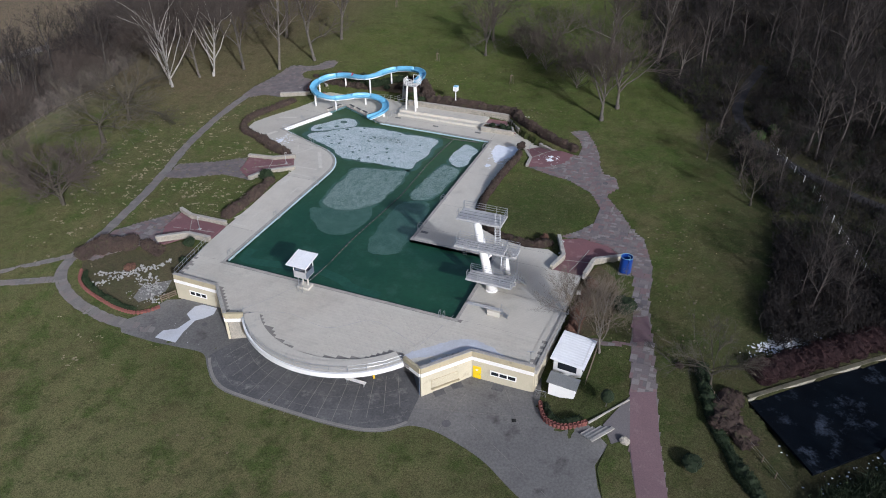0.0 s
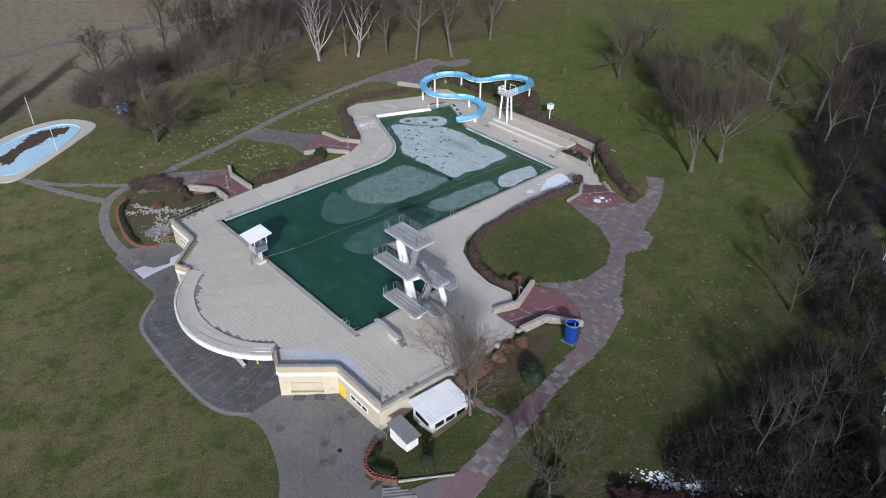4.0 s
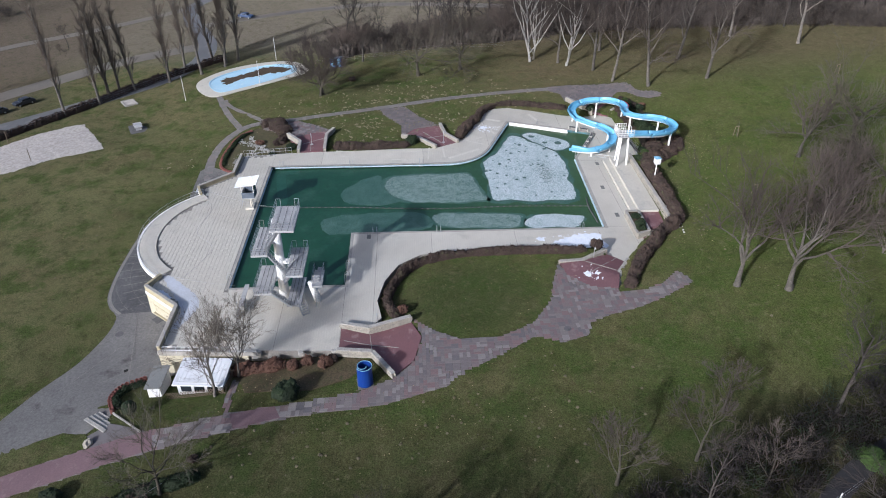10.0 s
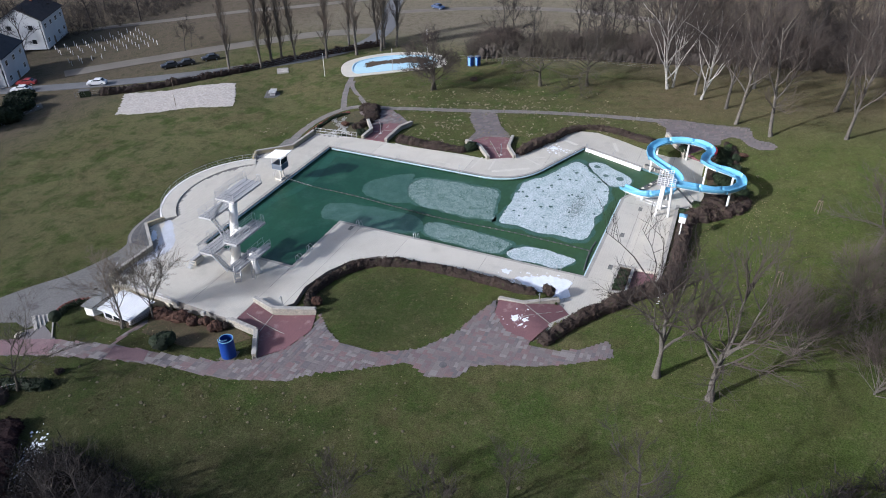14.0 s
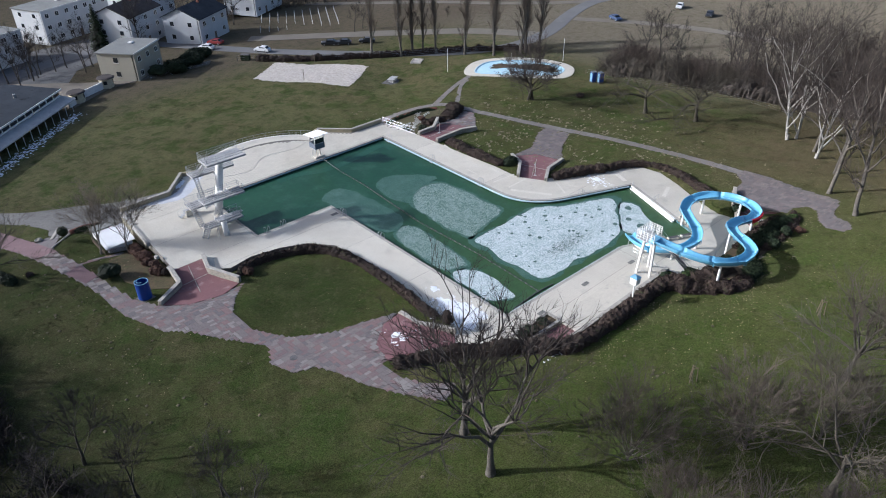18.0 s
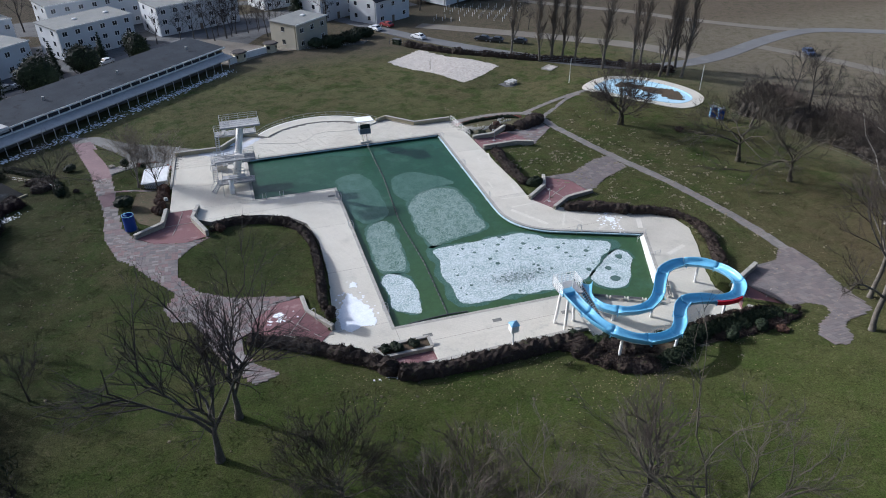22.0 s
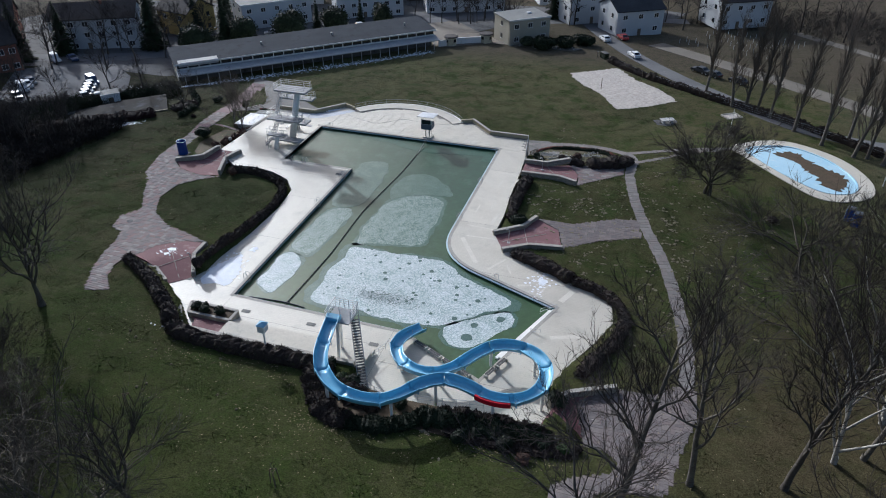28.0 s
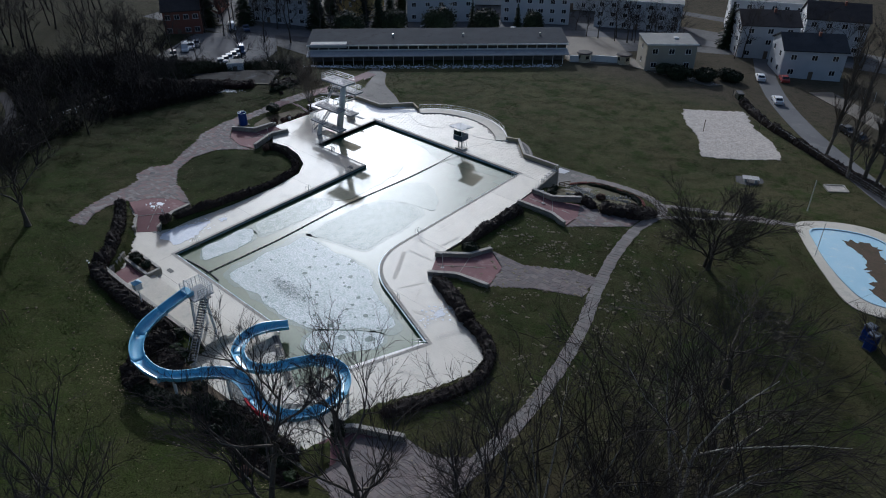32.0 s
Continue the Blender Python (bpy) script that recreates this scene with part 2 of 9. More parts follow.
TEAL = surf("pool_lining", (0.17, 0.36, 0.42), (0.13, 0.30, 0.34), big=0.5, grain=0.15, rough=0.4)
GUTTER = surf("pale_blue_gutter", (0.50, 0.63, 0.68), (0.42, 0.56, 0.62), (0.6, 0.66, 0.68), big=0.6, grain=0.1, rough=0.4)


def speckle(pale, amount, scale=3.6):
    def f(n, l, co, col, mix, span, noise_tex):
        a = mix(span(noise_tex(0.9, 5, 0.7), 0.42, 0.62, 0, amount * 0.45), col, pale)
        a = mix(span(noise_tex(scale, 2, 0.6), 0.47, 0.56, 0, amount), a, pale)
        a = mix(span(noise_tex(scale * 0.8, 2, 0.5), 0.44, 0.36, 0, amount * 0.4), a, (0.10, 0.17, 0.145))
        return mix(span(noise_tex(0.5, 5, 0.7), 0.5, 0.75, 0, 0.35), a, (0.16, 0.24, 0.21))
    return f


def shallows(n, l, co, col, mix, span, noise_tex):
    sep = n.new("ShaderNodeSeparateXYZ")
    l.new(co, sep.inputs[0])
    a = mix(span(sep.outputs[1], 16, 46, 0, 0.8), col, (0.042, 0.082, 0.026))
    return mix(span(noise_tex(0.22, 7, 0.72), 0.52, 0.7, 0, 0.5), a, (0.055, 0.115, 0.08))


FROST = surf("frosted_ice", (0.30, 0.375, 0.37), (0.24, 0.32, 0.31), big=0.5, fine=9, grain=0.25, rough=0.5, bump=0, spec=0.26, extra=speckle((0.62, 0.66, 0.68), 0.8, 5.0))
DULLICE = surf("dull_ice", (0.040, 0.100, 0.072), (0.028, 0.082, 0.056), big=0.5, fine=8, grain=0.25, rough=0.48, bump=0, spec=0.32, extra=speckle((0.42, 0.49, 0.47), 0.52, 6.5))
THINICE = surf("thin_clear_ice", (0.020, 0.070, 0.047), (0.028, 0.082, 0.056), big=0.6, fine=8, grain=0.2, rough=0.46, bump=0, spec=0.38, extra=speckle((0.15, 0.22, 0.19), 0.3, 7.0))
SKIN = surf("faint_ice_skin", (0.016, 0.064, 0.040), (0.022, 0.078, 0.048), big=0.5, fine=2, grain=0.2, rough=0.45, bump=0, spec=0.36)
ROPE = surf("wet_dark_rope", (0.035, 0.045, 0.04), (0.05, 0.06, 0.052), big=2, grain=0.3, rough=0.7)
GRATE = surf("worn_grey_hatch", (0.20, 0.195, 0.18), (0.15, 0.147, 0.138), big=1.0, grain=0.25, rough=0.8)
CRUMB = surf("broken_ice", (0.14, 0.18, 0.17), (0.2, 0.25, 0.235), big=2, grain=0.2, rough=0.5)
HOLE = surf("refrozen_hole", (0.06, 0.11, 0.095), (0.09, 0.14, 0.125), big=2, grain=0.2, rough=0.5, bump=0)
SNOW = surf("old_snow", (0.80, 0.82, 0.85), (0.70, 0.73, 0.77), big=1.2, fine=5, grain=0.1, rough=0.7, bump=0.5, depth=0.05)
BARK = surf("grey_bark", (0.13, 0.118, 0.101), (0.086, 0.077, 0.065), (0.185, 0.17, 0.148), big=1.2, fine=8, grain=0.3, bump=0.7, rand=0.38)
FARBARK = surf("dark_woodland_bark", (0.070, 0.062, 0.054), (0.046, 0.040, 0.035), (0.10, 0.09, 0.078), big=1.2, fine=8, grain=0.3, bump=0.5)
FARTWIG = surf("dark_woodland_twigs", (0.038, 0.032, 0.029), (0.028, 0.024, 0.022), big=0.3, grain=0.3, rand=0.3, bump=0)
TWIG = surf("bare_twigs", (0.066, 0.054, 0.046), (0.051, 0.042, 0.036), big=0.3, grain=0.3, rand=0.18, bump=0, fuzz=1.0)
POPT = surf("poplar_twigs", (0.13, 0.105, 0.082), (0.105, 0.085, 0.068), big=0.3, grain=0.3, rand=0.12, bump=0, fuzz=1.0)
BIRCH = surf("white_birch_bark", (0.38, 0.365, 0.335), (0.27, 0.26, 0.235), (0.09, 0.083, 0.075), big=2.0, fine=9, grain=0.2)
HEDGE = surf("bare_hedge_twigs", (0.054, 0.038, 0.030), (0.037, 0.027, 0.023), (0.062, 0.064, 0.030), big=0.6, fine=6, grain=0.4, island=0.35, rough=0.9, fuzz=1.0)
REDH = surf("dark_red_hedge", (0.030, 0.015, 0.015), (0.023, 0.012, 0.012), big=0.5, fine=6, grain=0.4, island=0.3, rough=0.95, fuzz=1.0)
RUST = surf("russet_shrub", (0.115, 0.062, 0.042), (0.09, 0.05, 0.036), big=0.6, fine=6, grain=0.4, island=0.35, rough=0.9, fuzz=1.0)
TANTW = surf("tan_twigs", (0.155, 0.13, 0.10), (0.12, 0.10, 0.078), big=0.3, grain=0.3, rand=0.2, bump=0)
MOSSBK = surf("dark_mossy_bark", (0.066, 0.060, 0.045), (0.048, 0.042, 0.033), (0.085, 0.08, 0.055), big=1.2, fine=8, grain=0.3, bump=0.7, rand=0.2)
MOSSTW = surf("mossy_twigs", (0.075, 0.066, 0.050), (0.058, 0.051, 0.040), big=0.3, grain=0.3, rand=0.2, bump=0)
EVERG = surf("evergreen_leaves", (0.014, 0.023, 0.010), (0.021, 0.032, 0.014), big=0.6, fine=6, grain=0.4, island=0.4, rough=0.8, fuzz=1.0)
RTWIG = surf("reddish_shrub_twigs", (0.080, 0.064, 0.054), (0.060, 0.049, 0.042), big=0.3, grain=0.3, rand=0.25, bump=0)
IVY = surf("fresh_green_leaves", (0.040, 0.066, 0.016), (0.03, 0.052, 0.014), big=0.6, fine=6, grain=0.4, island=0.4, rough=0.8, fuzz=1.0)
THICKET = surf("woodland_brush", (0.082, 0.070, 0.060), (0.058, 0.050, 0.043), (0.10, 0.080, 0.064), big=0.15, fine=6, grain=0.4, island=0.35, rough=0.95, fuzz=1.0)
LEAF = surf("dry_fallen_leaf", (0.34, 0.28, 0.17), (0.26, 0.20, 0.12), big=1, grain=0.2, island=0.3, bump=0)
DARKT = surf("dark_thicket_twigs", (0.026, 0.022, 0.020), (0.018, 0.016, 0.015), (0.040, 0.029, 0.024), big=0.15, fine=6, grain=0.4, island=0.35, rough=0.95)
SOIL = surf("molehill_soil", (0.115, 0.10, 0.062), (0.088, 0.076, 0.046), big=1.0, fine=9, grain=0.3, island=0.25)
CLOD = surf("pale_turf_clods", (0.19, 0.17, 0.112), (0.15, 0.132, 0.084), big=1.0, fine=9, grain=0.3, island=0.25)
SAND = surf("pale_sand", (0.45, 0.415, 0.375), (0.39, 0.36, 0.325), (0.31, 0.285, 0.255), big=0.5, fine=2.2, grain=0.35, bump=1.0, depth=0.2)
MULCH = surf("brown_leaf_litter", (0.078, 0.054, 0.036), (0.058, 0.046, 0.026), (0.10, 0.066, 0.044), big=0.8, fine=8, grain=0.4)
WADEB = surf("wading_pool_blue", (0.36, 0.56, 0.68), (0.42, 0.60, 0.70), (0.55, 0.66, 0.70), big=0.2, grain=0.1, rough=0.5)
# asphalt lane with the shade of the trees mixed into its colour
LANE = surf("lane_with_tree_shade", (0.040, 0.039, 0.041), (0.030, 0.029, 0.031), (0.058, 0.055, 0.054), big=0.3, grain=0.2, rough=0.95, spec=0.05)
ROADM = surf("grey_road", (0.15, 0.15, 0.152), (0.125, 0.125, 0.128), (0.185, 0.18, 0.175), big=0.1, grain=0.15, rough=0.95, spec=0.06)
DIRT = surf("gravel_track", (0.16, 0.143, 0.118), (0.13, 0.115, 0.095), big=0.15, grain=0.25)
ROCKG = surf("grey_rockery_stone", (0.30, 0.30, 0.285), (0.24, 0.24, 0.225), (0.16, 0.16, 0.14), big=1.5, fine=9, grain=0.3)
LITTER = surf("leafy_grass", (0.066, 0.058, 0.028), (0.085, 0.062, 0.038), (0.045, 0.055, 0.02), big=0.5, fine=5, grain=0.6, bump=0.7)
BEDS = surf("rockery_bed_soil", (0.052, 0.052, 0.024), (0.075, 0.062, 0.034), (0.04, 0.034, 0.022), big=0.7, fine=6, grain=0.6, bump=0.6)
FROSTD = surf("frost_on_concrete", (0.50, 0.52, 0.56), (0.44, 0.45, 0.47), big=0.5, fine=6, grain=0.15)
TERRA = surf("terracotta_ring", (0.21, 0.085, 0.07), (0.17, 0.07, 0.06), big=2, grain=0.2)
WOOD = surf("weathered_timber", (0.16, 0.125, 0.09), (0.12, 0.095, 0.07), big=1, fine=10, grain=0.3)
BLUEP = surf("blue_plastic", (0.012, 0.045, 0.22), (0.010, 0.035, 0.18), grain=0.06, rough=0.4)
LBLUE = surf("light_blue_enamel", (0.18, 0.36, 0.5), (0.16, 0.32, 0.46), grain=0.06, rough=0.4)
ROOFD = surf("dark_roof_felt", (0.032, 0.038, 0.047), (0.045, 0.052, 0.063), (0.022, 0.024, 0.028), big=0.2, grain=0.2, rough=0.95, spec=0.06)
ROOFG = surf("gravel_flat_roof", (0.20, 0.205, 0.195), (0.16, 0.165, 0.16), big=0.3, grain=0.2)
ROOFW = surf("white_metal_roof", (0.74, 0.75, 0.76), (0.66, 0.67, 0.68), big=0.5, grain=0.08, rough=0.45)
TILED = surf("roof_tiles", (0.06, 0.052, 0.05), (0.045, 0.04, 0.04), big=0.6, fine=5, grain=0.3)
HOUSEW = surf("white_house_wall", (0.50, 0.515, 0.53), (0.44, 0.455, 0.47), big=0.2, grain=0.06)
HOUSEB = surf("beige_house_wall", (0.36, 0.335, 0.27), (0.32, 0.30, 0.245), big=0.2, grain=0.08)
HOUSEY = surf("ochre_house_wall", (0.42, 0.30, 0.11), (0.38, 0.27, 0.10), big=0.2, grain=0.08)
HOUSER = surf("brick_red_house_wall", (0.20, 0.085, 0.06), (0.17, 0.07, 0.052), big=0.2, grain=0.15)
CARD = surf("dark_car_paint", (0.02, 0.023, 0.03), (0.024, 0.027, 0.034), grain=0.03, rough=0.45, bump=0, spec=0.6)
CARW = surf("white_car_paint", (0.60, 0.61, 0.62), (0.56, 0.57, 0.58), grain=0.03, rough=0.7, bump=0, spec=0.6)
CARS = surf("silver_car_paint", (0.30, 0.31, 0.32), (0.27, 0.28, 0.29), grain=0.03, rough=0.7, bump=0, spec=0.6)
CARR = surf("red_car_paint", (0.26, 0.03, 0.03), (0.23, 0.025, 0.025), grain=0.03, rough=0.45, bump=0, spec=0.6)
CARB = surf("blue_car_paint", (0.03, 0.06, 0.14), (0.03, 0.055, 0.12), grain=0.03, rough=0.45, bump=0, spec=0.6)
TYRE = surf("tyre_rubber", (0.02, 0.02, 0.02), (0.03, 0.03, 0.03), rough=0.85)
WATER = surf("cold_green_water", (0.009, 0.046, 0.024), (0.017, 0.066, 0.032), big=0.06, fine=1.2, grain=0.25, rough=0.42, bump=0, spec=0.36, extra=shallows)
def pond_ice(n, l, co, col, mix, span, noise_tex):
    return mix(span(noise_tex(0.32, 7, 0.75), 0.55, 0.68, 0, 0.85), col, (0.050, 0.062, 0.085))


POND = surf("dark_pond_water", (0.002, 0.003, 0.005), (0.003, 0.005, 0.008), grain=0.3, rough=0.8, bump=0, spec=0.05, extra=pond_ice)
PANEL = surf("slate_blue_panel", (0.12, 0.14, 0.17), (0.10, 0.12, 0.15), grain=0.1, rough=0.5)


# ---- mesh tools ----
class Mesh:
    """Collects corners and faces of one part."""

    def __init__(self):
        self.v, self.f = [], []

    def add(self, verts, faces):
        k = len(self.v)
        self.v += [tuple(p) for p in verts]
        self.f += [tuple(k + i for i in q) for q in faces]
        return self

    def box(self, c, s, turn=0.0, bev=0.0):
        """A box by centre and size, its edges cut by bev, turned about z by degrees."""
        ca, sa = math.cos(radians(turn)), math.sin(radians(turn))
        hx, hy, hz = (max(0.002, d / 2) for d in s)
        b = min(bev, hx * 0.8, hy * 0.8, hz * 0.8)
        if b <= 0:
            pts = [(x, y, z) for z in (-hz, hz) for x, y in ((-hx, -hy), (hx, -hy), (hx, hy), (-hx, hy))]
            fs = [(3, 2, 1, 0), (4, 5, 6, 7), (0, 1, 5, 4), (1, 2, 6, 5), (2, 3, 7, 6), (3, 0, 4, 7)]
        else:
            pts = []
            for z, i in ((-hz, b), (-hz + b, 0), (hz - b, 0), (hz, b)):
                x0, y0 = hx - i, hy - i
                pts += [(x, y, z) for x, y in ((-x0 + b, -y0), (x0 - b, -y0), (x0, -y0 + b), (x0, y0 - b), (x0 - b, y0), (-x0 + b, y0), (-x0, y0 - b), (-x0, -y0 + b))]
            fs = [tuple(range(7, -1, -1)), tuple(range(24, 32))]
            for k in range(3):
                fs += [(8 * k + j, 8 * k + (j + 1) % 8, 8 * k + 8 + (j + 1) % 8, 8 * k + 8 + j) for j in range(8)]
        return self.add([(c[0] + x * ca - y * sa, c[1] + x * sa + y * ca, c[2] + z) for x, y, z in pts], fs)

    def beam(self, p, q, w, h, bev=0.0):
        """A level or sloping bar of width w and height h between two points on its middle line."""
        p, q = Vector(p), Vector(q)
        d = (q - p).normalized()
        side = d.cross(Vector((0, 0, 1)))
        side = side.normalized() if side.length > 1e-4 else Vector((1, 0, 0))
        up = side.cross(d)
        pts = [e + side * (sx * w / 2) + up * (sz * h / 2) for e in (p, q) for sx, sz in ((-1, -1), (1, -1), (1, 1), (-1, 1))]
        return self.add(pts, [(0, 1, 2, 3), (7, 6, 5, 4), (0, 4, 5, 1), (1, 5, 6, 2), (2, 6, 7, 3), (3, 7, 4, 0)])

    def tube(self, p, q, r0, r1=None, n=8, caps=True):
        p, q = Vector(p), Vector(q)
        d = q - p
        if d.length < 1e-5:
            return self
        a = d.orthogonal().normalized()
        b = d.normalized().cross(a)
        r1 = r0 if r1 is None else r1
        pts = [e + (a * math.cos(t) + b * math.sin(t)) * r for e, r in ((p, r0), (q, r1)) for t in (2 * math.pi * k / n for k in range(n))]
        fs = [(k, (k + 1) % n, n + (k + 1) % n, n + k) for k in range(n)]
        if caps:
            fs += [tuple(range(n - 1, -1, -1)), tuple(range(n, 2 * n))]
        return self.add(pts, fs)

    def spike(self, p, q, r):
        """A thin three-sided twig that ends in a point."""
        d = q - p
        a = d.orthogonal().normalized() * r
        b = d.normalized().cross(a)
        return self.add([p + a, p - a * 0.5 + b * 0.87, p - a * 0.5 - b * 0.87, q], [(0, 1, 3), (1, 2, 3), (2, 0, 3)])

    def sweep(self, pts, r, n=6):
        """One unbroken level tube along a line."""
        pts = [Vector(p) for p in pts]
        k, vs = len(pts), []
        for i, p in enumerate(pts):
            d = (pts[min(i + 1, k - 1)] - pts[max(i - 1, 0)]).normalized()
            s, u = Vector((-d.y, d.x, 0)).normalized(), Vector((0, 0, 1))
            vs += [p + (s * math.cos(t) + u * math.sin(t)) * r for t in (2 * math.pi * j / n for j in range(n))]
        fs = [(i * n + j, i * n + (j + 1) % n, (i + 1) * n + (j + 1) % n, (i + 1) * n + j) for i in range(k - 1) for j in range(n)]
        return self.add(vs, fs + [tuple(range(n - 1, -1, -1)), tuple((k - 1) * n + j for j in range(n))])

    def pipe(self, pts, r, n=6, closed=False):
        pts = list(pts) + ([pts[0]] if closed else [])
        for p, q in zip(pts, pts[1:]):
            self.tube(p, q, r, n=n)
        return self

    def prism(self, outline, z0, z1):
        """An upright prism; z0 and z1 may be numbers or functions of x and y."""
        k = len(outline)
        f0, f1 = ((lambda x, y, z=z: z) if isinstance(z, (int, float)) else z for z in (z0, z1))
        pts = [(x, y, f0(x, y)) for x, y in outline] + [(x, y, f1(x, y)) for x, y in outline]
        return self.add(pts, [tuple(range(k - 1, -1, -1)), tuple(range(k, 2 * k))] + [(i, (i + 1) % k, k + (i + 1) % k, k + i) for i in range(k)])

    def blob(self, c, r, rings=5, n=9, rough=0.18, seed=0, flat=1.0):
        """A lumpy closed form, for boulders, mounds and shrub cores."""
        rng = random.Random(seed)
        pts, fs = [(c[0], c[1], c[2] - r[2])], []
        for i in range(1, rings):
            ph = math.pi * i / rings
            for k in range(n):
                t = 2 * math.pi * (k + 0.5 * (i % 2)) / n
                s = 1 + rng.uniform(-rough, rough)
                pts.append((c[0] + r[0] * s * math.sin(ph) * math.cos(t), c[1] + r[1] * s * math.sin(ph) * math.sin(t), c[2] - r[2] * s * math.cos(ph)))
        pts.append((c[0], c[1], c[2] + r[2]))
        fs += [(0, 1 + (k + 1) % n, 1 + k) for k in range(n)]
        for i in range(rings - 2):
            a = 1 + i * n
            fs += [(a + k, a + (k + 1) % n, a + n + (k + 1) % n, a + n + k) for k in range(n)]
        a = 1 + (rings - 2) * n
        fs += [(a + k, a + (k + 1) % n, len(pts) - 1) for k in range(n)]
        return self.add(pts, fs)

    def make(self, name, smooth=False):
        me = bpy.data.meshes.new(name)
        me.from_pydata(self.v, [], self.f)
        if smooth:
            me.shade_smooth()
        me.update()
        return me


def put(name, mesh, mat, parent=None, label="", smooth=False):
    """Links a Mesh as ONE object, as a part where a parent is given."""
    me = mesh.make(name, smooth) if isinstance(mesh, Mesh) else mesh
    if not me.materials:
        me.materials.append(mat)
    ob = new(name, me)
    if parent is not None:
        ob.parent = parent
    if label:
        ob["label"] = label
    return ob


part = put


def thing(name, label, category, at=(0, 0, 0), turn=0.0, group="", kind=""):
    """An Empty at a thing's base, for its parts."""
    ob = new(name)
    ob.matrix_basis = pose(*at, 0, 0, turn)
    return tagged(ob, label, category, group, kind)


# ---- the lie of the land: heights of the lawn at known places ----
LAND_NEAR = [(44, 40, .6), (39, 61, 2.4), (36.5, 56.5, 1.8), (46, 28, .3), (51, 17.6, -.1), (54, 4, -.6), (53, -6, -1.7), (56, -9, -2.5), (47, -3, -2.9), (44, -10, -3.6),
             (37.5, -13, -3.65), (33, -10, -3.65), (10, -12, -3.65), (-4, -6, -3.5), (-5, 0, -.8), (-10, 4, -.3), (-14, 12, -.1), (-22, 30, .1), (-24, 45, .3), (-22, 58, .9),
             (-10, 64, 1.7), (8, 62, 1.7), (20, 62, 1.6), (20, -25, -3.9), (67, 0, -.9), (-32, -16, -2.4)]
LAND_FAR = [(41, 67, 3.1), (0, 77, 4.2), (-26, 81, 4.8), (-27, 70, 2.95), (-50, 50, .5), (-47, 34, -.2), (-45, 24.5, -.7), (-34, 5, -.7), (-54, 6, -1.6), (-62, -9, -2),
            (-44, -22, -2.6), (-27, -31, -4.5), (-4, -53.6, -4.1), (-17, -34, -3.9), (-29, -42.5, -3.8), (-34, -47, -4.1), (60, -45, -5.2), (30, -60, -4.8), (0, -75, -4.6), (85, -25, -5.5),
            (75, 30, .6), (75, 60, 2.5), (20, 100, 6), (60, 90, 4.5), (-60, 80, 3), (-80, 20, -1.5)]
_land = np.array(LAND_NEAR + LAND_FAR, float)
_k = len(_land)


def _reach(a, b):
    return np.sqrt(((a[:, None] - b[None]) ** 2).sum(-1) + 4)


_sys = np.zeros((_k + 3, _k + 3))
_sys[:_k, :_k] = _reach(_land[:, :2], _land[:, :2]) - 0.6 * np.eye(_k)
_sys[:_k, _k], _sys[:_k, _k + 1:] = 1, _land[:, :2]
_sys[_k:, :_k] = _sys[:_k, _k:].T
_w = np.linalg.solve(_sys, np.r_[_land[:, 2], 0, 0, 0])


def heights(xy):
    xy = np.asarray(xy, float)
    far = np.maximum(1.0, np.maximum(np.abs(xy[:, 0]) / 170, np.abs(xy[:, 1]) / 170))[:, None]
    q = xy / far
    return np.clip(_reach(q, _land[:, :2]) @ _w[:_k] + _w[_k] + q @ _w[_k + 1:], -9.5, 12)


def H(x, y):
    return float(heights([(x, y)])[0])


def inside(outline, xy):
    """Which points lie within an outline."""
    o, xy = np.array(outline, float), np.asarray(xy, float)
    hit = np.zeros(len(xy), bool)
    for (x0, y0), (x1, y1) in zip(o, np.roll(o, -1, 0)):
        if y0 != y1:
            hit ^= ((y0 > xy[:, 1]) != (y1 > xy[:, 1])) & (xy[:, 0] < (x1 - x0) * (xy[:, 1] - y0) / (y1 - y0) + x0)
    return hit


def smooth_line(pts, step=0.6, closed=False):
    """A smooth curve through points, stepped evenly."""
    p = [Vector(q) for q in pts]
    n = len(p)
    out = []
    for i in range(n if closed else n - 1):
        a, b, c, d = (p[(i + k) % n] if closed else p[min(max(i + k, 0), n - 1)] for k in (-1, 0, 1, 2))
        m = max(1, round((c - b).length / step))
        for j in range(m):
            t = j / m
            out.append(b * 1.0 + (c - a) * (0.5 * t) + (a * 2 - b * 5 + c * 4 - d) * (0.5 * t * t) + (b * 3 - a - c * 3 + d) * (0.5 * t ** 3))
    return out if closed else out + [p[-1]]


def ribbon(line, width):
    """The outline of a band of even width along a line of points."""
    p = [Vector(q[:2]) for q in line]
    left, right = [], []
    for i, q in enumerate(p):
        d = (p[min(i + 1, len(p) - 1)] - p[max(i - 1, 0)]).normalized()
        s = Vector((-d.y, d.x)) * (width / 2)
        left.append((q + s)[:2])
        right.append((q - s)[:2])
    return left + right[::-1]


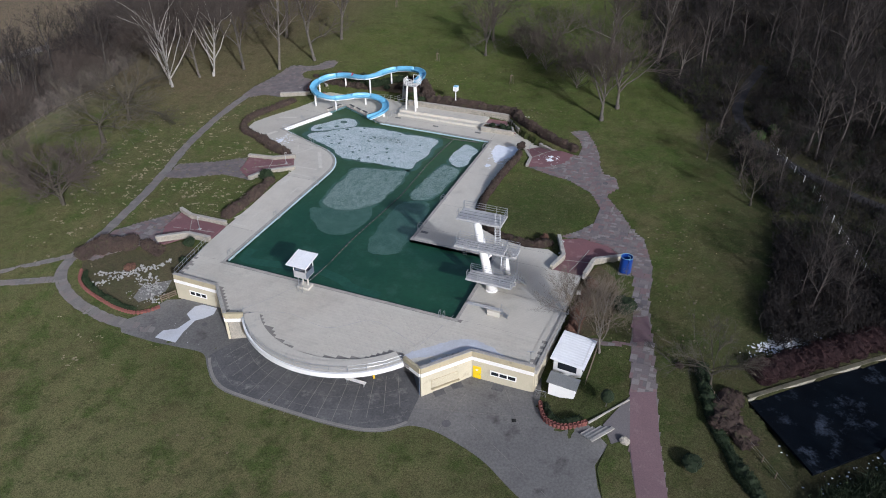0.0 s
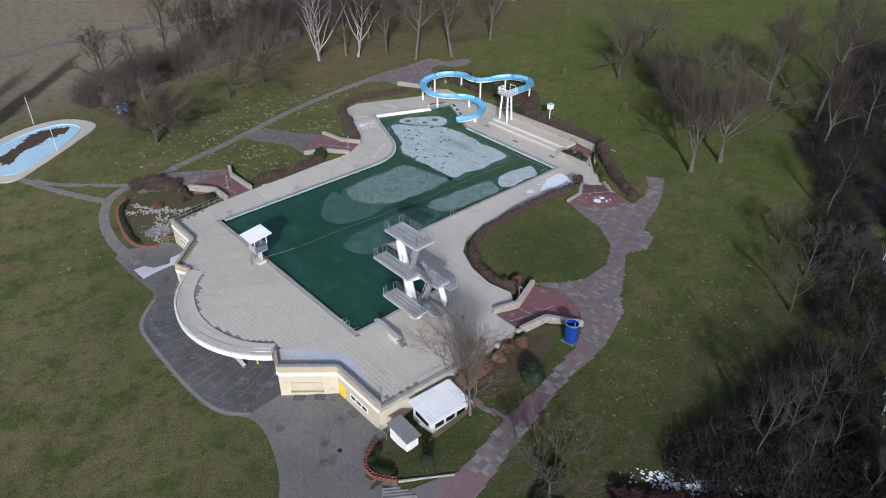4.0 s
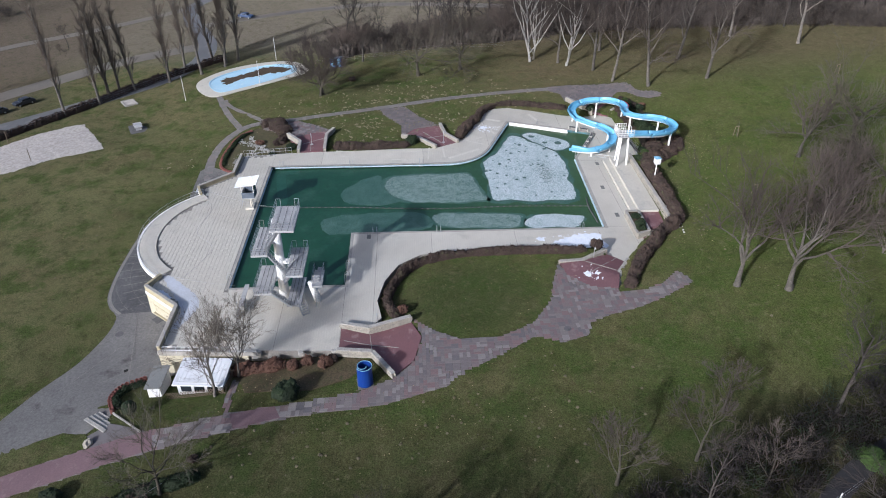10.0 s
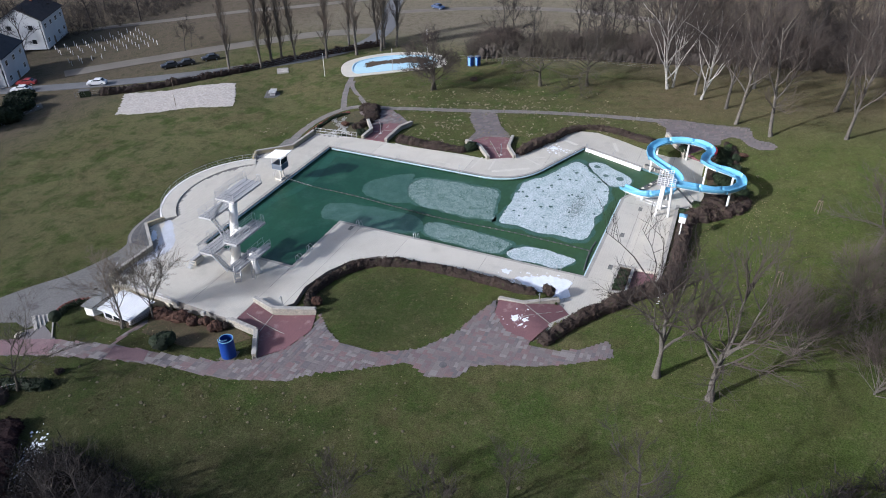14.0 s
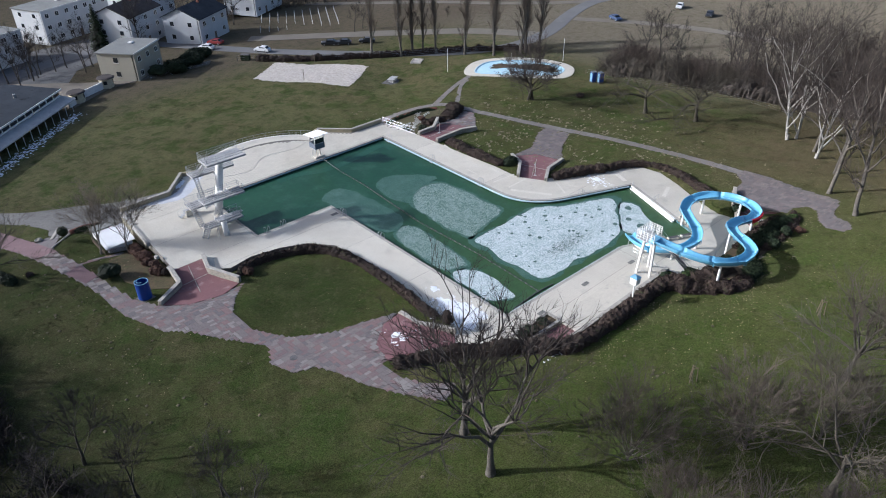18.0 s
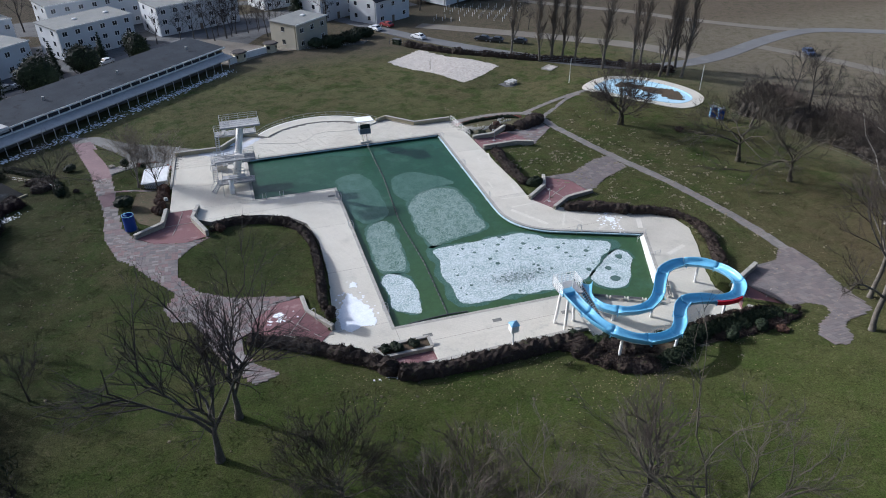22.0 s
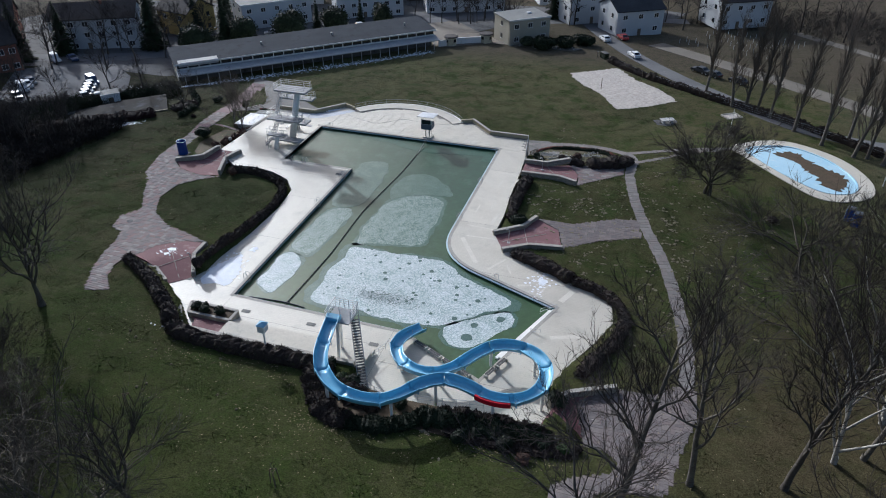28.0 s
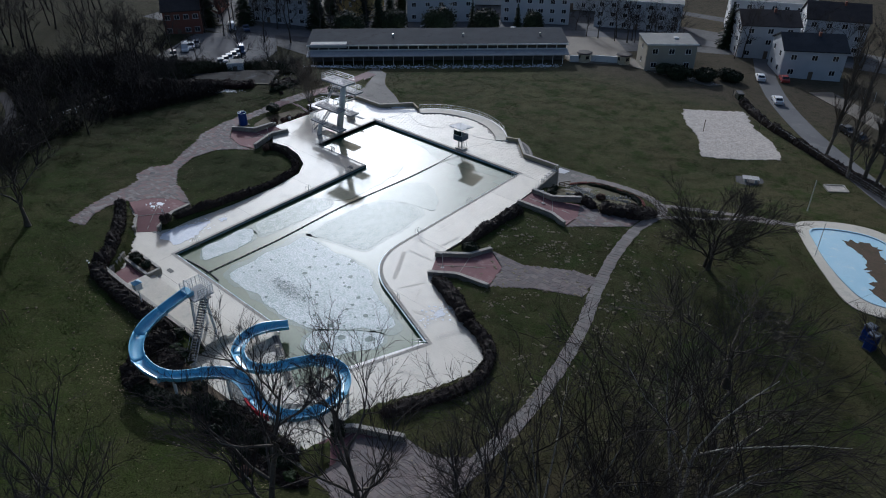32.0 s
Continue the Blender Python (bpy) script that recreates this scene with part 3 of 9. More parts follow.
def draped(name, outline, mat, lift=0.05, step=2.0, skirt=0.25, hole=None, z=None):
    """A sheet laid over the land within an outline, with a short edge going down into it."""
    bm = bmesh.new()
    loops = []
    for ring in [outline] + ([hole] if hole else []):
        vs = [bm.verts.new((x, y, 0)) for x, y in ring]
        loops += [bm.edges.new((a, b)) for a, b in zip(vs, vs[1:] + vs[:1])]
    bmesh.ops.triangle_fill(bm, edges=loops, use_beauty=True)
    xs, ys = [p[0] for p in outline], [p[1] for p in outline]
    for axis, lo, hi in ((0, min(xs), max(xs)), (1, min(ys), max(ys))):
        k = math.ceil(lo / step)
        while k * step < hi:
            co, no = [0, 0, 0], [0, 0, 0]
            co[axis], no[axis] = k * step, 1
            bmesh.ops.bisect_plane(bm, geom=bm.verts[:] + bm.edges[:] + bm.faces[:], plane_co=co, plane_no=no)
            k += 1
    bmesh.ops.recalc_face_normals(bm, faces=bm.faces[:])
    if sum(f.normal.z for f in bm.faces) < 0:
        bmesh.ops.reverse_faces(bm, faces=bm.faces[:])
    border = [e for e in bm.edges if len(e.link_faces) == 1]
    hs = heights([(v.co.x, v.co.y) for v in bm.verts]) if z is None else np.full(len(bm.verts), z)
    for v, h in zip(bm.verts, hs):
        v.co.z = h + lift
    ext = bmesh.ops.extrude_edge_only(bm, edges=border)
    for v in (g for g in ext["geom"] if isinstance(g, bmesh.types.BMVert)):
        v.co.z -= skirt
    me = bpy.data.meshes.new(name)
    bm.to_mesh(me)
    bm.free()
    me.materials.append(mat)
    return me


# ---- outlines of the plan ----
curve_w = [tuple(Vector((0, 28)) * (1 - t) ** 2 + Vector((0, 34.2)) * (2 * t * (1 - t)) + Vector((-6, 36.6)) * t ** 2) for t in np.linspace(0, 1, 12)]
POOL = [(0, 0), (33.6, 0), (33.6, 14.3), (21.2, 14.3), (21.2, 50), (-1.2, 50.4), (-11.4, 55.4), (-17, 41)] + curve_w[::-1]
ARC = [(20.2 + 13.6 * math.cos(t), -1.2 + 13.4 * math.sin(t)) for t in np.linspace(radians(215), radians(322), 25)]
DECK = [(-4, -5.4), (2.9, -5.4), (7.4, -9.9)] + ARC + [(33.4, -10), (37.6, -5.1), (44.9, -5.1), (45.9, 14.45), (41.9, 14.45), (42.5, 17.4), (40.3, 19.0), (37, 18.4), (33, 19.2), (29.5, 20.9),
        (27.2, 23.8), (26.4, 29), (26.6, 37), (27.3, 43), (27.6, 47.2), (28.1, 48.5), (30.4, 50.8), (25.1, 54.8), (22.2, 58.4), (1, 58.6), (0.3, 61.4), (-5.4, 62.0), (-10, 61.5), (-14.4, 61.0), (-18.3, 60.9),
        (-19.6, 58), (-18.6, 55), (-20, 50.7), (-22.4, 45.8), (-23.9, 41.8), (-23.4, 38.6), (-21.4, 36.4), (-17.2, 34), (-14, 32.4), (-8.2, 30.4), (-6, 26.4), (-6.1, 22.1), (-5.6, 14.2), (-5.4, 7.4), (-5.1, 2.8)]

# red ramps: outline from the terrace edge, and the walls on both sides
RAMPS = {
    "east": ([(41.9, 14.45), (42.7, 17.7), (40.9, 22.4), (43.9, 23.6), (47.9, 22.7), (50.4, 20.5), (46.8, 18.2), (46.2, 14.45)], [[(41.8, 14.4), (42.7, 17.7), (40.9, 22.4)], [(46.3, 14.3), (46.8, 18.2), (50.4, 20.5)]]),
    "southeast": ([(28.1, 48.5), (30.4, 44.7), (30.6, 41.7), (33.6, 42.2), (36.4, 44.6), (37.2, 47.7), (33.2, 48.9), (30.4, 50.8)], [[(28.0, 48.4), (30.4, 44.7), (30.6, 41.7)], [(30.4, 50.8), (33.2, 48.9), (37.2, 47.7)]]),
    "northwest": ([(-5.5, 3.7), (-9.0, 3.6), (-12.4, 1.0), (-14.4, 4.8), (-14.6, 9.0), (-11.8, 7.9), (-5.6, 7.7)], [[(-5.3, 3.7), (-9.0, 3.6), (-12.4, 1.0)], [(-5.7, 8.1), (-11.8, 7.9), (-14.6, 9.0)]]),
    "west": ([(-6.0, 27.0), (-9.6, 24.3), (-10.8, 21.3), (-14.4, 23.6), (-15.6, 28.2), (-11.2, 29.2), (-8.2, 30.9)], [[(-5.9, 27.2), (-9.6, 24.3), (-10.8, 21.3)], [(-8.1, 31.1), (-11.2, 29.0), (-15.7, 28.3)]]),
    "southwest": ([(-18.6, 60.4), (-19.6, 57.8), (-21, 55.8), (-24.6, 54.4), (-26.4, 57.4), (-23.4, 61.2), (-20, 62.4)], [[(-19.3, 57.4), (-21, 55.8), (-25.4, 53.6)], [(-18.5, 60.7), (-20, 62.4), (-23, 62.8)]]),
}

# ---- ground: one sheet from the pool to the horizon ----
def spread(lo, hi, step):
    out = [-2600, -1800, -1200, -800, -560, -420, -320, -260, -220, -190, -165, -145, -128, -112, -100, -90]
    return np.array([v for v in out if v < lo - 4] + list(np.arange(lo, hi, step)) + [-v for v in out[::-1] if -v > hi + 4])


gx, gy = spread(-66, 84, 0.6), spread(-66, 96, 0.6)
mx, my = np.meshgrid(gx, gy)
flat = np.stack([mx.ravel(), my.ravel()], -1)
gz = heights(flat)
lumps = np.array([noise.noise((x * 0.35, y * 0.35, 0)) * 0.07 + noise.noise((x * 1.3, y * 1.3, 5)) * 0.025 if -70 < x < 90 and -70 < y < 100 else 0 for x, y in flat])
PONDO = [(67.4, -0.3), (75, 6.5), (83, 13.4), (84.5, 5), (80, -2), (73.4, -8.0)]
gz = np.where(inside(PONDO, flat), -2.0, gz)
under = inside(DECK, flat)
gz = np.where(under, np.minimum(gz, -0.9), gz + lumps)
for outline, _ in RAMPS.values():
    gz = np.where(inside(outline, flat) & ~under, np.minimum(gz - 0.45, -0.4 if outline[0][0] > -18 else gz), gz)
nx, ny = len(gx), len(gy)
quads = [(j * nx + i, j * nx + i + 1, (j + 1) * nx + i + 1, (j + 1) * nx + i) for j in range(ny - 1) for i in range(nx - 1)]
gm = bpy.data.meshes.new("ground")
gm.from_pydata(np.column_stack([flat, gz]).tolist(), [], quads)
gm.shade_smooth()
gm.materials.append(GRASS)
tagged(new("ground", gm), "winter lawn, green with worn brown patches and molehills", "lawn", kind="structure")


# ---- pool basin, water and deck ----
def ring_wall(outline, z0, z1, thick=0.3):
    """An upright wall just outside a closed outline."""
    o = [Vector(p) for p in outline]
    area = sum(a.x * b.y - b.x * a.y for a, b in zip(o, o[1:] + o[:1]))
    sgn = 1 if area > 0 else -1
    outer = []
    for i, p in enumerate(o):
        d0, d1 = (p - o[i - 1]).normalized(), (o[(i + 1) % len(o)] - p).normalized()
        n0, n1 = Vector((d0.y, -d0.x)) * sgn, Vector((d1.y, -d1.x)) * sgn
        m = n0 + n1
        outer.append(p + m * (thick / max(0.4, m.length_squared / 2)) / 1.0)
    k = len(o)
    pts = [(p.x, p.y, z) for ring in (o, outer) for z in (z0, z1) for p in ring]
    fs = []
    for i in range(k):
        j = (i + 1) % k
        fs += [(i, j, k + j, k + i), (2 * k + j, 2 * k + i, 3 * k + i, 3 * k + j), (k + i, k + j, 3 * k + j, 3 * k + i), (j, i, 2 * k + i, 2 * k + j)]
    return Mesh().add(pts, fs)


pool = thing("swimming_pool", "angled outdoor swimming pool with dark green water", "pool", kind="structure")
put("basin_wall", ring_wall(POOL, -1.6, -0.06, 0.25), TEAL, pool, "teal tiled basin wall")
put("water", draped("water", POOL, WATER, 0, 50, 0.4, z=-0.45), None, tagged(pool), "still dark green water")
put("coping", ring_wall(POOL, -0.10, 0.035, 0.42), CAPST, pool, "pale concrete coping")
# the west and north sides have an overflow gutter
gut = Mesh()
gl = [(0.0, 0.6)] + curve_w + [(-16.6, 40.85)]
for p, q in zip(gl, gl[1:]):
    d = (Vector(q) - Vector(p)).normalized()
    s = Vector((d.y, -d.x)) * 0.10
    gut.beam((p[0] + s.x, p[1] + s.y, -0.17), (q[0] + s.x, q[1] + s.y, -0.17), 0.22, 0.12)
put("overflow_gutter", gut, GUTTER, pool, "pale blue overflow gutter")
gut = Mesh()
gut.beam((21.0, 49.9, -0.2), (-1.0, 50.3, -0.2), 0.2, 0.14)
gut.beam((0.2, 0.06, -0.17), (33.4, 0.06, -0.17), 0.2, 0.14)
gut.beam((21.28, 14.6, -0.2), (21.28, 49.8, -0.2), 0.2, 0.14)
put("overflow_gutter", gut, GUTTER, pool)

bm = bmesh.new()
loops = []
for ring in (DECK, POOL):
    vs = [bm.verts.new((x, y, 0)) for x, y in ring]
    loops += [bm.edges.new((a, b)) for a, b in zip(vs, vs[1:] + vs[:1])]
bmesh.ops.triangle_fill(bm, edges=loops, use_beauty=True)
bmesh.ops.recalc_face_normals(bm, faces=bm.faces[:])
if sum(f.normal.z for f in bm.faces) < 0:
    bmesh.ops.reverse_faces(bm, faces=bm.faces[:])
border = [e for e in bm.edges if len(e.link_faces) == 1]
ext = bmesh.ops.extrude_edge_only(bm, edges=border)
for v in (g for g in ext["geom"] if isinstance(g, bmesh.types.BMVert)):
    v.co.z = -0.45 if v.co.y < -6 else -1.5
dm = bpy.data.meshes.new("pool_deck")
bm.to_mesh(dm)
bm.free()
dm.materials.append(JOINT)
deck = tagged(new("pool_deck", dm), "pale ribbed concrete terrace round the pool", "terrace", kind="structure")

# balcony rim: a raised curved walkway with an outer kerb
rim = Mesh()
k = len(ARC)
arc2 = [(20.2 + (x - 20.2) * 0.985, -1.2 + (y + 1.2) * 0.985) for x, y in ARC]
rim_in = [(20.2 + 11.2 * math.cos(t), -2.6 + 9.6 * math.sin(t)) for t in np.linspace(radians(212), radians(325), 25)]
for i in range(k - 1):
    rim.prism([arc2[i], arc2[i + 1], rim_in[i + 1], rim_in[i]], 0.0, 0.14)
put("raised_walkway", rim, CONC, deck, "raised curved concrete walkway")
edge = Mesh()
for i in range(k - 1):
    a, b = Vector(ARC[i]), Vector(ARC[i + 1])
    edge.beam((a.x, a.y, -0.16), (b.x, b.y, -0.16), 0.24, 0.62)
put("white_slab_edge", edge, WHITE, deck, "white painted slab edge")

# ---- terraces along the south side ----
ter = thing("terrace_steps", "long pale concrete seating steps beside the pool", "steps", kind="structure")
for k, (y0, z1) in enumerate(((54.7, 0.45), (55.7, 0.9))):
    put("step", Mesh().prism([(0.6, y0), (18.3, y0), (18.3, 58.5), (0.6, 58.5)], 0.45 * k - 0.02, z1), CONC, ter)
put("landing", Mesh().prism([(18.3, 56.4), (22.4, 56.4), (22.0, 58.4), (18.3, 58.5)], -0.1, 0.55), REDP, ter, "red paved landing")
put("ramp", Mesh().add([(18.3, 53.9, 0.03), (18.3, 56.4, 0.56), (22.4, 56.4, 0.56), (24.9, 54.6, 0.03)], [(0, 3, 2, 1)]), REDP, ter, "red paved ramp")


def rubble_wall(name, line, z0, z1, thick=0.45, label="low rubble stone wall with a pale coping", seed=1, mat=CAPST):
    """A low wall of single stones under coping slabs."""
    w = thing(name, label, "wall", kind="structure")
    rng = random.Random(seed)
    core, cop = Mesh(), []
    for p, q in zip(line, line[1:]):
        a, b = Vector(p), Vector(q)
        zz0 = z0 if z0 is not None else min(H(*p), H(*q)) - 0.3
        core.beam((a.x, a.y, (zz0 + z1) / 2 - 0.04), (b.x, b.y, (zz0 + z1) / 2 - 0.04), thick * 0.8, z1 - zz0 - 0.08)
        d = (b - a).normalized()
        s = Vector((-d.y, d.x))
        length = (b - a).length
        u = 0.0
        while u < length - 0.05:
            step = min(rng.uniform(0.7, 1.2), length - u)
            m = a + d * (u + step / 2)
            put("coping_slab", Mesh().box((m.x, m.y, z1 + 0.03), (step - 0.02, thick + 0.1, 0.11), math.degrees(math.atan2(d.y, d.x)) + rng.uniform(-0.6, 0.6), 0.02), mat, w)
            u += step
        zz = max(zz0, -0.05)
        while zz < z1 - 0.1:
            h = rng.uniform(0.16, 0.26)
            for side in (1, -1):
                u = rng.uniform(-0.2, 0)
                while u < length:
                    step = rng.uniform(0.3, 0.6)
                    m = a + d * min(max(u + step / 2, 0.1), length - 0.1) + s * (side * thick * 0.42)
                    cop.append((m.x, m.y, min(zz + h / 2, z1 - 0.08), step - 0.03, 0.12, h - 0.03, math.degrees(math.atan2(d.y, d.x))))
                    u += step
            zz += h
    put("core", core, STONE, w)
    st = Mesh()
    for x, y, z, sx, sy, sz, turn in cop:
        st.box((x, y, z), (sx, sy + rng.uniform(-0.02, 0.03), sz), turn + rng.uniform(-2, 2), 0.03)
    tagged(put("stone_facing", st, STONE, w, "uneven rubble stones"), kind="stuff")
    return w


rubble_wall("wall_terrace", [(1.2, 58.7), (17.8, 58.9), (22.4, 58.8)], 0.4, 1.75, 0.4, "rubble retaining wall behind the steps", 3)
rubble_wall("wall_terrace_end", [(22.4, 58.8), (25.3, 55.0)], -0.2, 1.0, 0.35, "sloping low stone wall by the red ramp", 4)

# ---- red ramps between low walls ----
ramp_height = {"east": 0.62, "southeast": 0.75, "northwest": 0.55, "west": 0.6, "southwest": 1.45}
for where, (outline, walls) in RAMPS.items():
    me = draped("red_ramp", outline, REDP, 0.03, 1.2, 0.3)
    mids = [Vector((v.co.x, v.co.y)) for v in me.vertices]
    edge0, edge1 = Vector(outline[0]), Vector(outline[-1])
    for v in me.vertices:
        d = min((Vector((v.co.x, v.co.y)) - (edge0 + (edge1 - edge0) * t)).length for t in np.linspace(0, 1, 9))
        f = min(1.0, d / 5.0)
        v.co.z = (0.03 if v.co.z > H(v.co.x, v.co.y) - 0.1 else -0.3) * (1 - f) + v.co.z * f
    tagged(new("ramp_" + where, me), "red rubber paved ramp between low stone walls", "ramp", kind="structure")
    vs_ = [v.co.copy() for v in me.vertices if v.normal.z > 0.3]
    seam_ = Mesh()
    for p_, q_ in ((Vector(walls[0][1]), Vector(walls[1][1])), ((edge0 + edge1) / 2, (Vector(walls[0][2]) + Vector(walls[1][2])) / 2)):
        row_ = []
        for t_ in np.linspace(0.06, 0.94, 14):
            c_ = p_.lerp(q_, t_)
            row_.append((c_.x, c_.y, min(vs_, key=lambda v: (v.x - c_.x) ** 2 + (v.y - c_.y) ** 2).z + 0.02))
        for u_, w_ in zip(row_, row_[1:]):
            seam_.beam(u_, w_, 0.07, 0.03)
    tagged(put("ramp_joint_" + where, seam_, CAPST), "pale sealed joint in the red paving", "joint", kind="structure")
    for n_, line in enumerate(walls):
        rubble_wall("wall_ramp_" + where, line, -0.35 if where != "southwest" else 0.0, ramp_height[where], 0.42, "low rubble wall with pale coping beside the red ramp", 10 + n_)

# ---- paving: flagstones on a 0.4 m module, courtyard, roads ----
EAST_PATH = [(64.5, -27), (60.6, -13.2), (59.1, -7.7), (58, -2.2), (56.6, 4.7), (55.1, 11.1), (54.4, 19.6), (53.5, 22.3), (52.2, 26.2), (50.1, 28.3), (47.7, 32.4), (44.9, 36.4), (46.4, 39.2), (45.4, 42.2), (43.3, 42.9),
             (42.1, 45.5), (41.2, 49.3), (39.6, 52.7), (37.3, 56.7), (34.7, 55.6), (37.0, 53.1), (38.2, 50.4), (38.2, 47.7), (37.2, 47.5), (36.4, 44.6), (33.6, 42.2), (30.8, 41.5), (34, 40.4), (38.6, 39.2), (42.6, 36.5),
             (44.9, 32.3), (44.8, 27.9), (42.7, 24.7), (40.4, 22.8), (43.9, 23.7), (47.9, 22.8), (50.6, 20.5), (52.3, 16.8), (53.3, 10.6), (54.2, 3.8), (55.4, -3.5), (56.3, -9.3), (57.8, -14.6), (61, -27)]
WEST_PATH = ribbon(smooth_line([(-3, -11.6), (-8, -12.5), (-14, -12.2), (-19.5, -10.2), (-22.3, -7), (-22.4, -2), (-22.4, 2), (-23.9, 11), (-26.3, 19.8), (-29.3, 28.9), (-31.8, 42), (-32.2, 52.6)], 2.0), 1.5)
PATH3 = [(-12.5, 1.2), (-16, -0.6), (-19.4, -4.8), (-21.2, -5), (-21.4, 1.6), (-14.8, 8.9), (-14.5, 4.8)]
PATH4 = [(-10.9, 21.2), (-16.0, 21.3), (-22.0, 17.6), (-25.0, 17.2), (-25.6, 21.9), (-20, 24.6), (-15.7, 28.1), (-14.5, 23.6)]
WADE_A = ribbon(smooth_line([(-21, -9.4), (-28, -13), (-33, -15.2), (-39, -17.4)], 2.0), 1.2)
WADE_B = ribbon(smooth_line([(-22.5, -4.6), (-28, -9.6), (-33, -14.0), (-36.5, -15.6)], 2.0), 0.9)
FAR_PAVE = [(-21.7, 56.4), (-25.1, 53.4), (-29.2, 53.0), (-31.2, 51.0), (-33.2, 51.4), (-33.0, 56.0), (-31.6, 61.6), (-30.8, 66.4), (-28.6, 67.2), (-26.4, 67.4), (-24.8, 68.4), (-24.2, 70.2), (-22.6, 71.2), (-21.2, 70.6), (-21.4, 68.4), (-23.2, 66.8), (-25.8, 65.6), (-26.6, 64.0), (-25.2, 62.6), (-23.2, 62.6), (-22.8, 60.2), (-22.2, 58.0)]
STEP_PATH = ribbon([(54.6, 4.0), (51.6, 3.4), (48.6, 3.6)], 0.7)


def flagstones(name, outline, label, seed, bed=True, piece=300, near=None, mats=(None, None)):
    """Flags of mixed size, each laid to the slope of the land; one stretch as single pieces and the rest joined."""
    rng, U = random.Random(seed), 0.4
    xs, ys = [p[0] for p in outline], [p[1] for p in outline]
    x0, y0 = math.floor(min(xs) / U) * U, math.floor(min(ys) / U) * U
    nx_, ny_ = int((max(xs) - x0) / U) + 1, int((max(ys) - y0) / U) + 1
    cells = np.array([(x0 + U * (i + 0.5), y0 + U * (j + 0.5)) for i in range(nx_) for j in range(ny_)])
    free = {(int(k // ny_), int(k % ny_)) for k in np.nonzero(inside(outline, cells))[0]}
    body = tagged(new(name, draped(name, outline, BED, 0.015, 2.0)), label, "path", kind="structure")
    todo, sizes, joined, count, shared = sorted(free), ((2, 1), (1, 2), (2, 2), (2, 1), (1, 2), (1, 1)), Mesh(), 0, {}
    spots = []
    for i, j in todo:
        if (i, j) not in free:
            continue
        for w, h in sizes[rng.randrange(0, 3):]:
            block = {(i + a, j + b) for a in range(w) for b in range(h)}
            if block <= free:
                free -= block
                spots.append((x0 + U * (i + w / 2), y0 + U * (j + h / 2), U * w, U * h))
                break
    pts = np.array([(x, y) for x, y, *_ in spots])
    zz, zx, zy = heights(pts), heights(pts + (0.3, 0)), heights(pts + (0, 0.3))
    for (x, y, w, h), z, a, b in zip(spots, zz, zx, zy):
        sx, sy = (a - z) / 0.3, (b - z) / 0.3
        up = rng.uniform(0.05, 0.068)
        corners = [(-w / 2 + 0.012, -h / 2 + 0.012), (w / 2 - 0.012, -h / 2 + 0.012), (w / 2 - 0.012, h / 2 - 0.012), (-w / 2 + 0.012, h / 2 - 0.012)]
        if near is not None and count < piece and near(x, y):
            key = (w, h)
            if key not in shared:
                shared[key] = Mesh().box((0, 0, 0), (w - 0.024, h - 0.024, 0.06), 0, 0.008).make("flagstone")
                shared[key].materials.append(SLABO)
            ob = new("flagstone", shared[key])
            ob.parent = body
            ob.matrix_basis = pose(x, y, z + up - 0.03, math.degrees(math.atan(sy)), -math.degrees(math.atan(sx)), 0)
            count += 1
        else:
            k = len(joined.v)
            joined.v += [(x + u, y + v, z + sx * u + sy * v + up) for u, v in corners] + [(x + u * 1.01, y + v * 1.01, z + sx * u + sy * v) for u, v in corners]
            joined.f += [(k, k + 1, k + 2, k + 3)] + [(k + 4 + c, k + 4 + (c + 1) % 4, k + (c + 1) % 4, k + c) for c in range(4)]
    tagged(put("flagstones", joined, mats[0] or SLAB, body, "grey and pinkish flagstones of mixed sizes"), kind="stuff")
    return body


flagstones("path_east", EAST_PATH, "broad path of grey and pink flagstones with ragged edges", 5, near=lambda x, y: 20 < y < 34 and x > 38)
def laid_path(name, line, width, label, seed, mat):
    """A narrow path of slabs laid side by side along its line."""
    rng = random.Random(seed)
    body = tagged(new(name, draped(name, ribbon(line, width), BED, 0.015, 2.0)), label, "path", kind="structure")
    m, u, at = Mesh(), 0.0, np.r_[0, np.cumsum([(b - a).length for a, b in zip(line, line[1:])])]

    def spot(s):
        s = min(max(s, 0), at[-1] - 1e-4)
        i = int(np.searchsorted(at, s, "right")) - 1
        d = (line[i + 1] - line[i]).normalized()
        return line[i] + d * (s - at[i]), Vector((-d.y, d.x, 0))

    while u < at[-1] - 0.3:
        step = rng.uniform(0.45, 0.95)
        cut = rng.choice((-0.25, 0.0, 0.25)) * width
        for lo, hi in ((-width / 2 - rng.uniform(-0.05, 0.14), cut), (cut, width / 2 + rng.uniform(-0.05, 0.14))):
            (a, sa), (b, sb_) = spot(u + 0.02), spot(u + step - 0.02)
            q = [a + sa * (lo + 0.015), b + sb_ * (lo + 0.015), b + sb_ * (hi - 0.015), a + sa * (hi - 0.015)]
            up = rng.uniform(0.045, 0.06)
            m.add([(p.x, p.y, H(p.x, p.y) + up) for p in q] + [(p.x, p.y, H(p.x, p.y) - 0.02) for p in q], [(3, 2, 1, 0), (0, 1, 5, 4), (1, 2, 6, 5), (2, 3, 7, 6), (3, 0, 4, 7)])
        u += step
    tagged(put("flagstones", m, mat, body, "grey flagstones of mixed sizes"), kind="stuff")


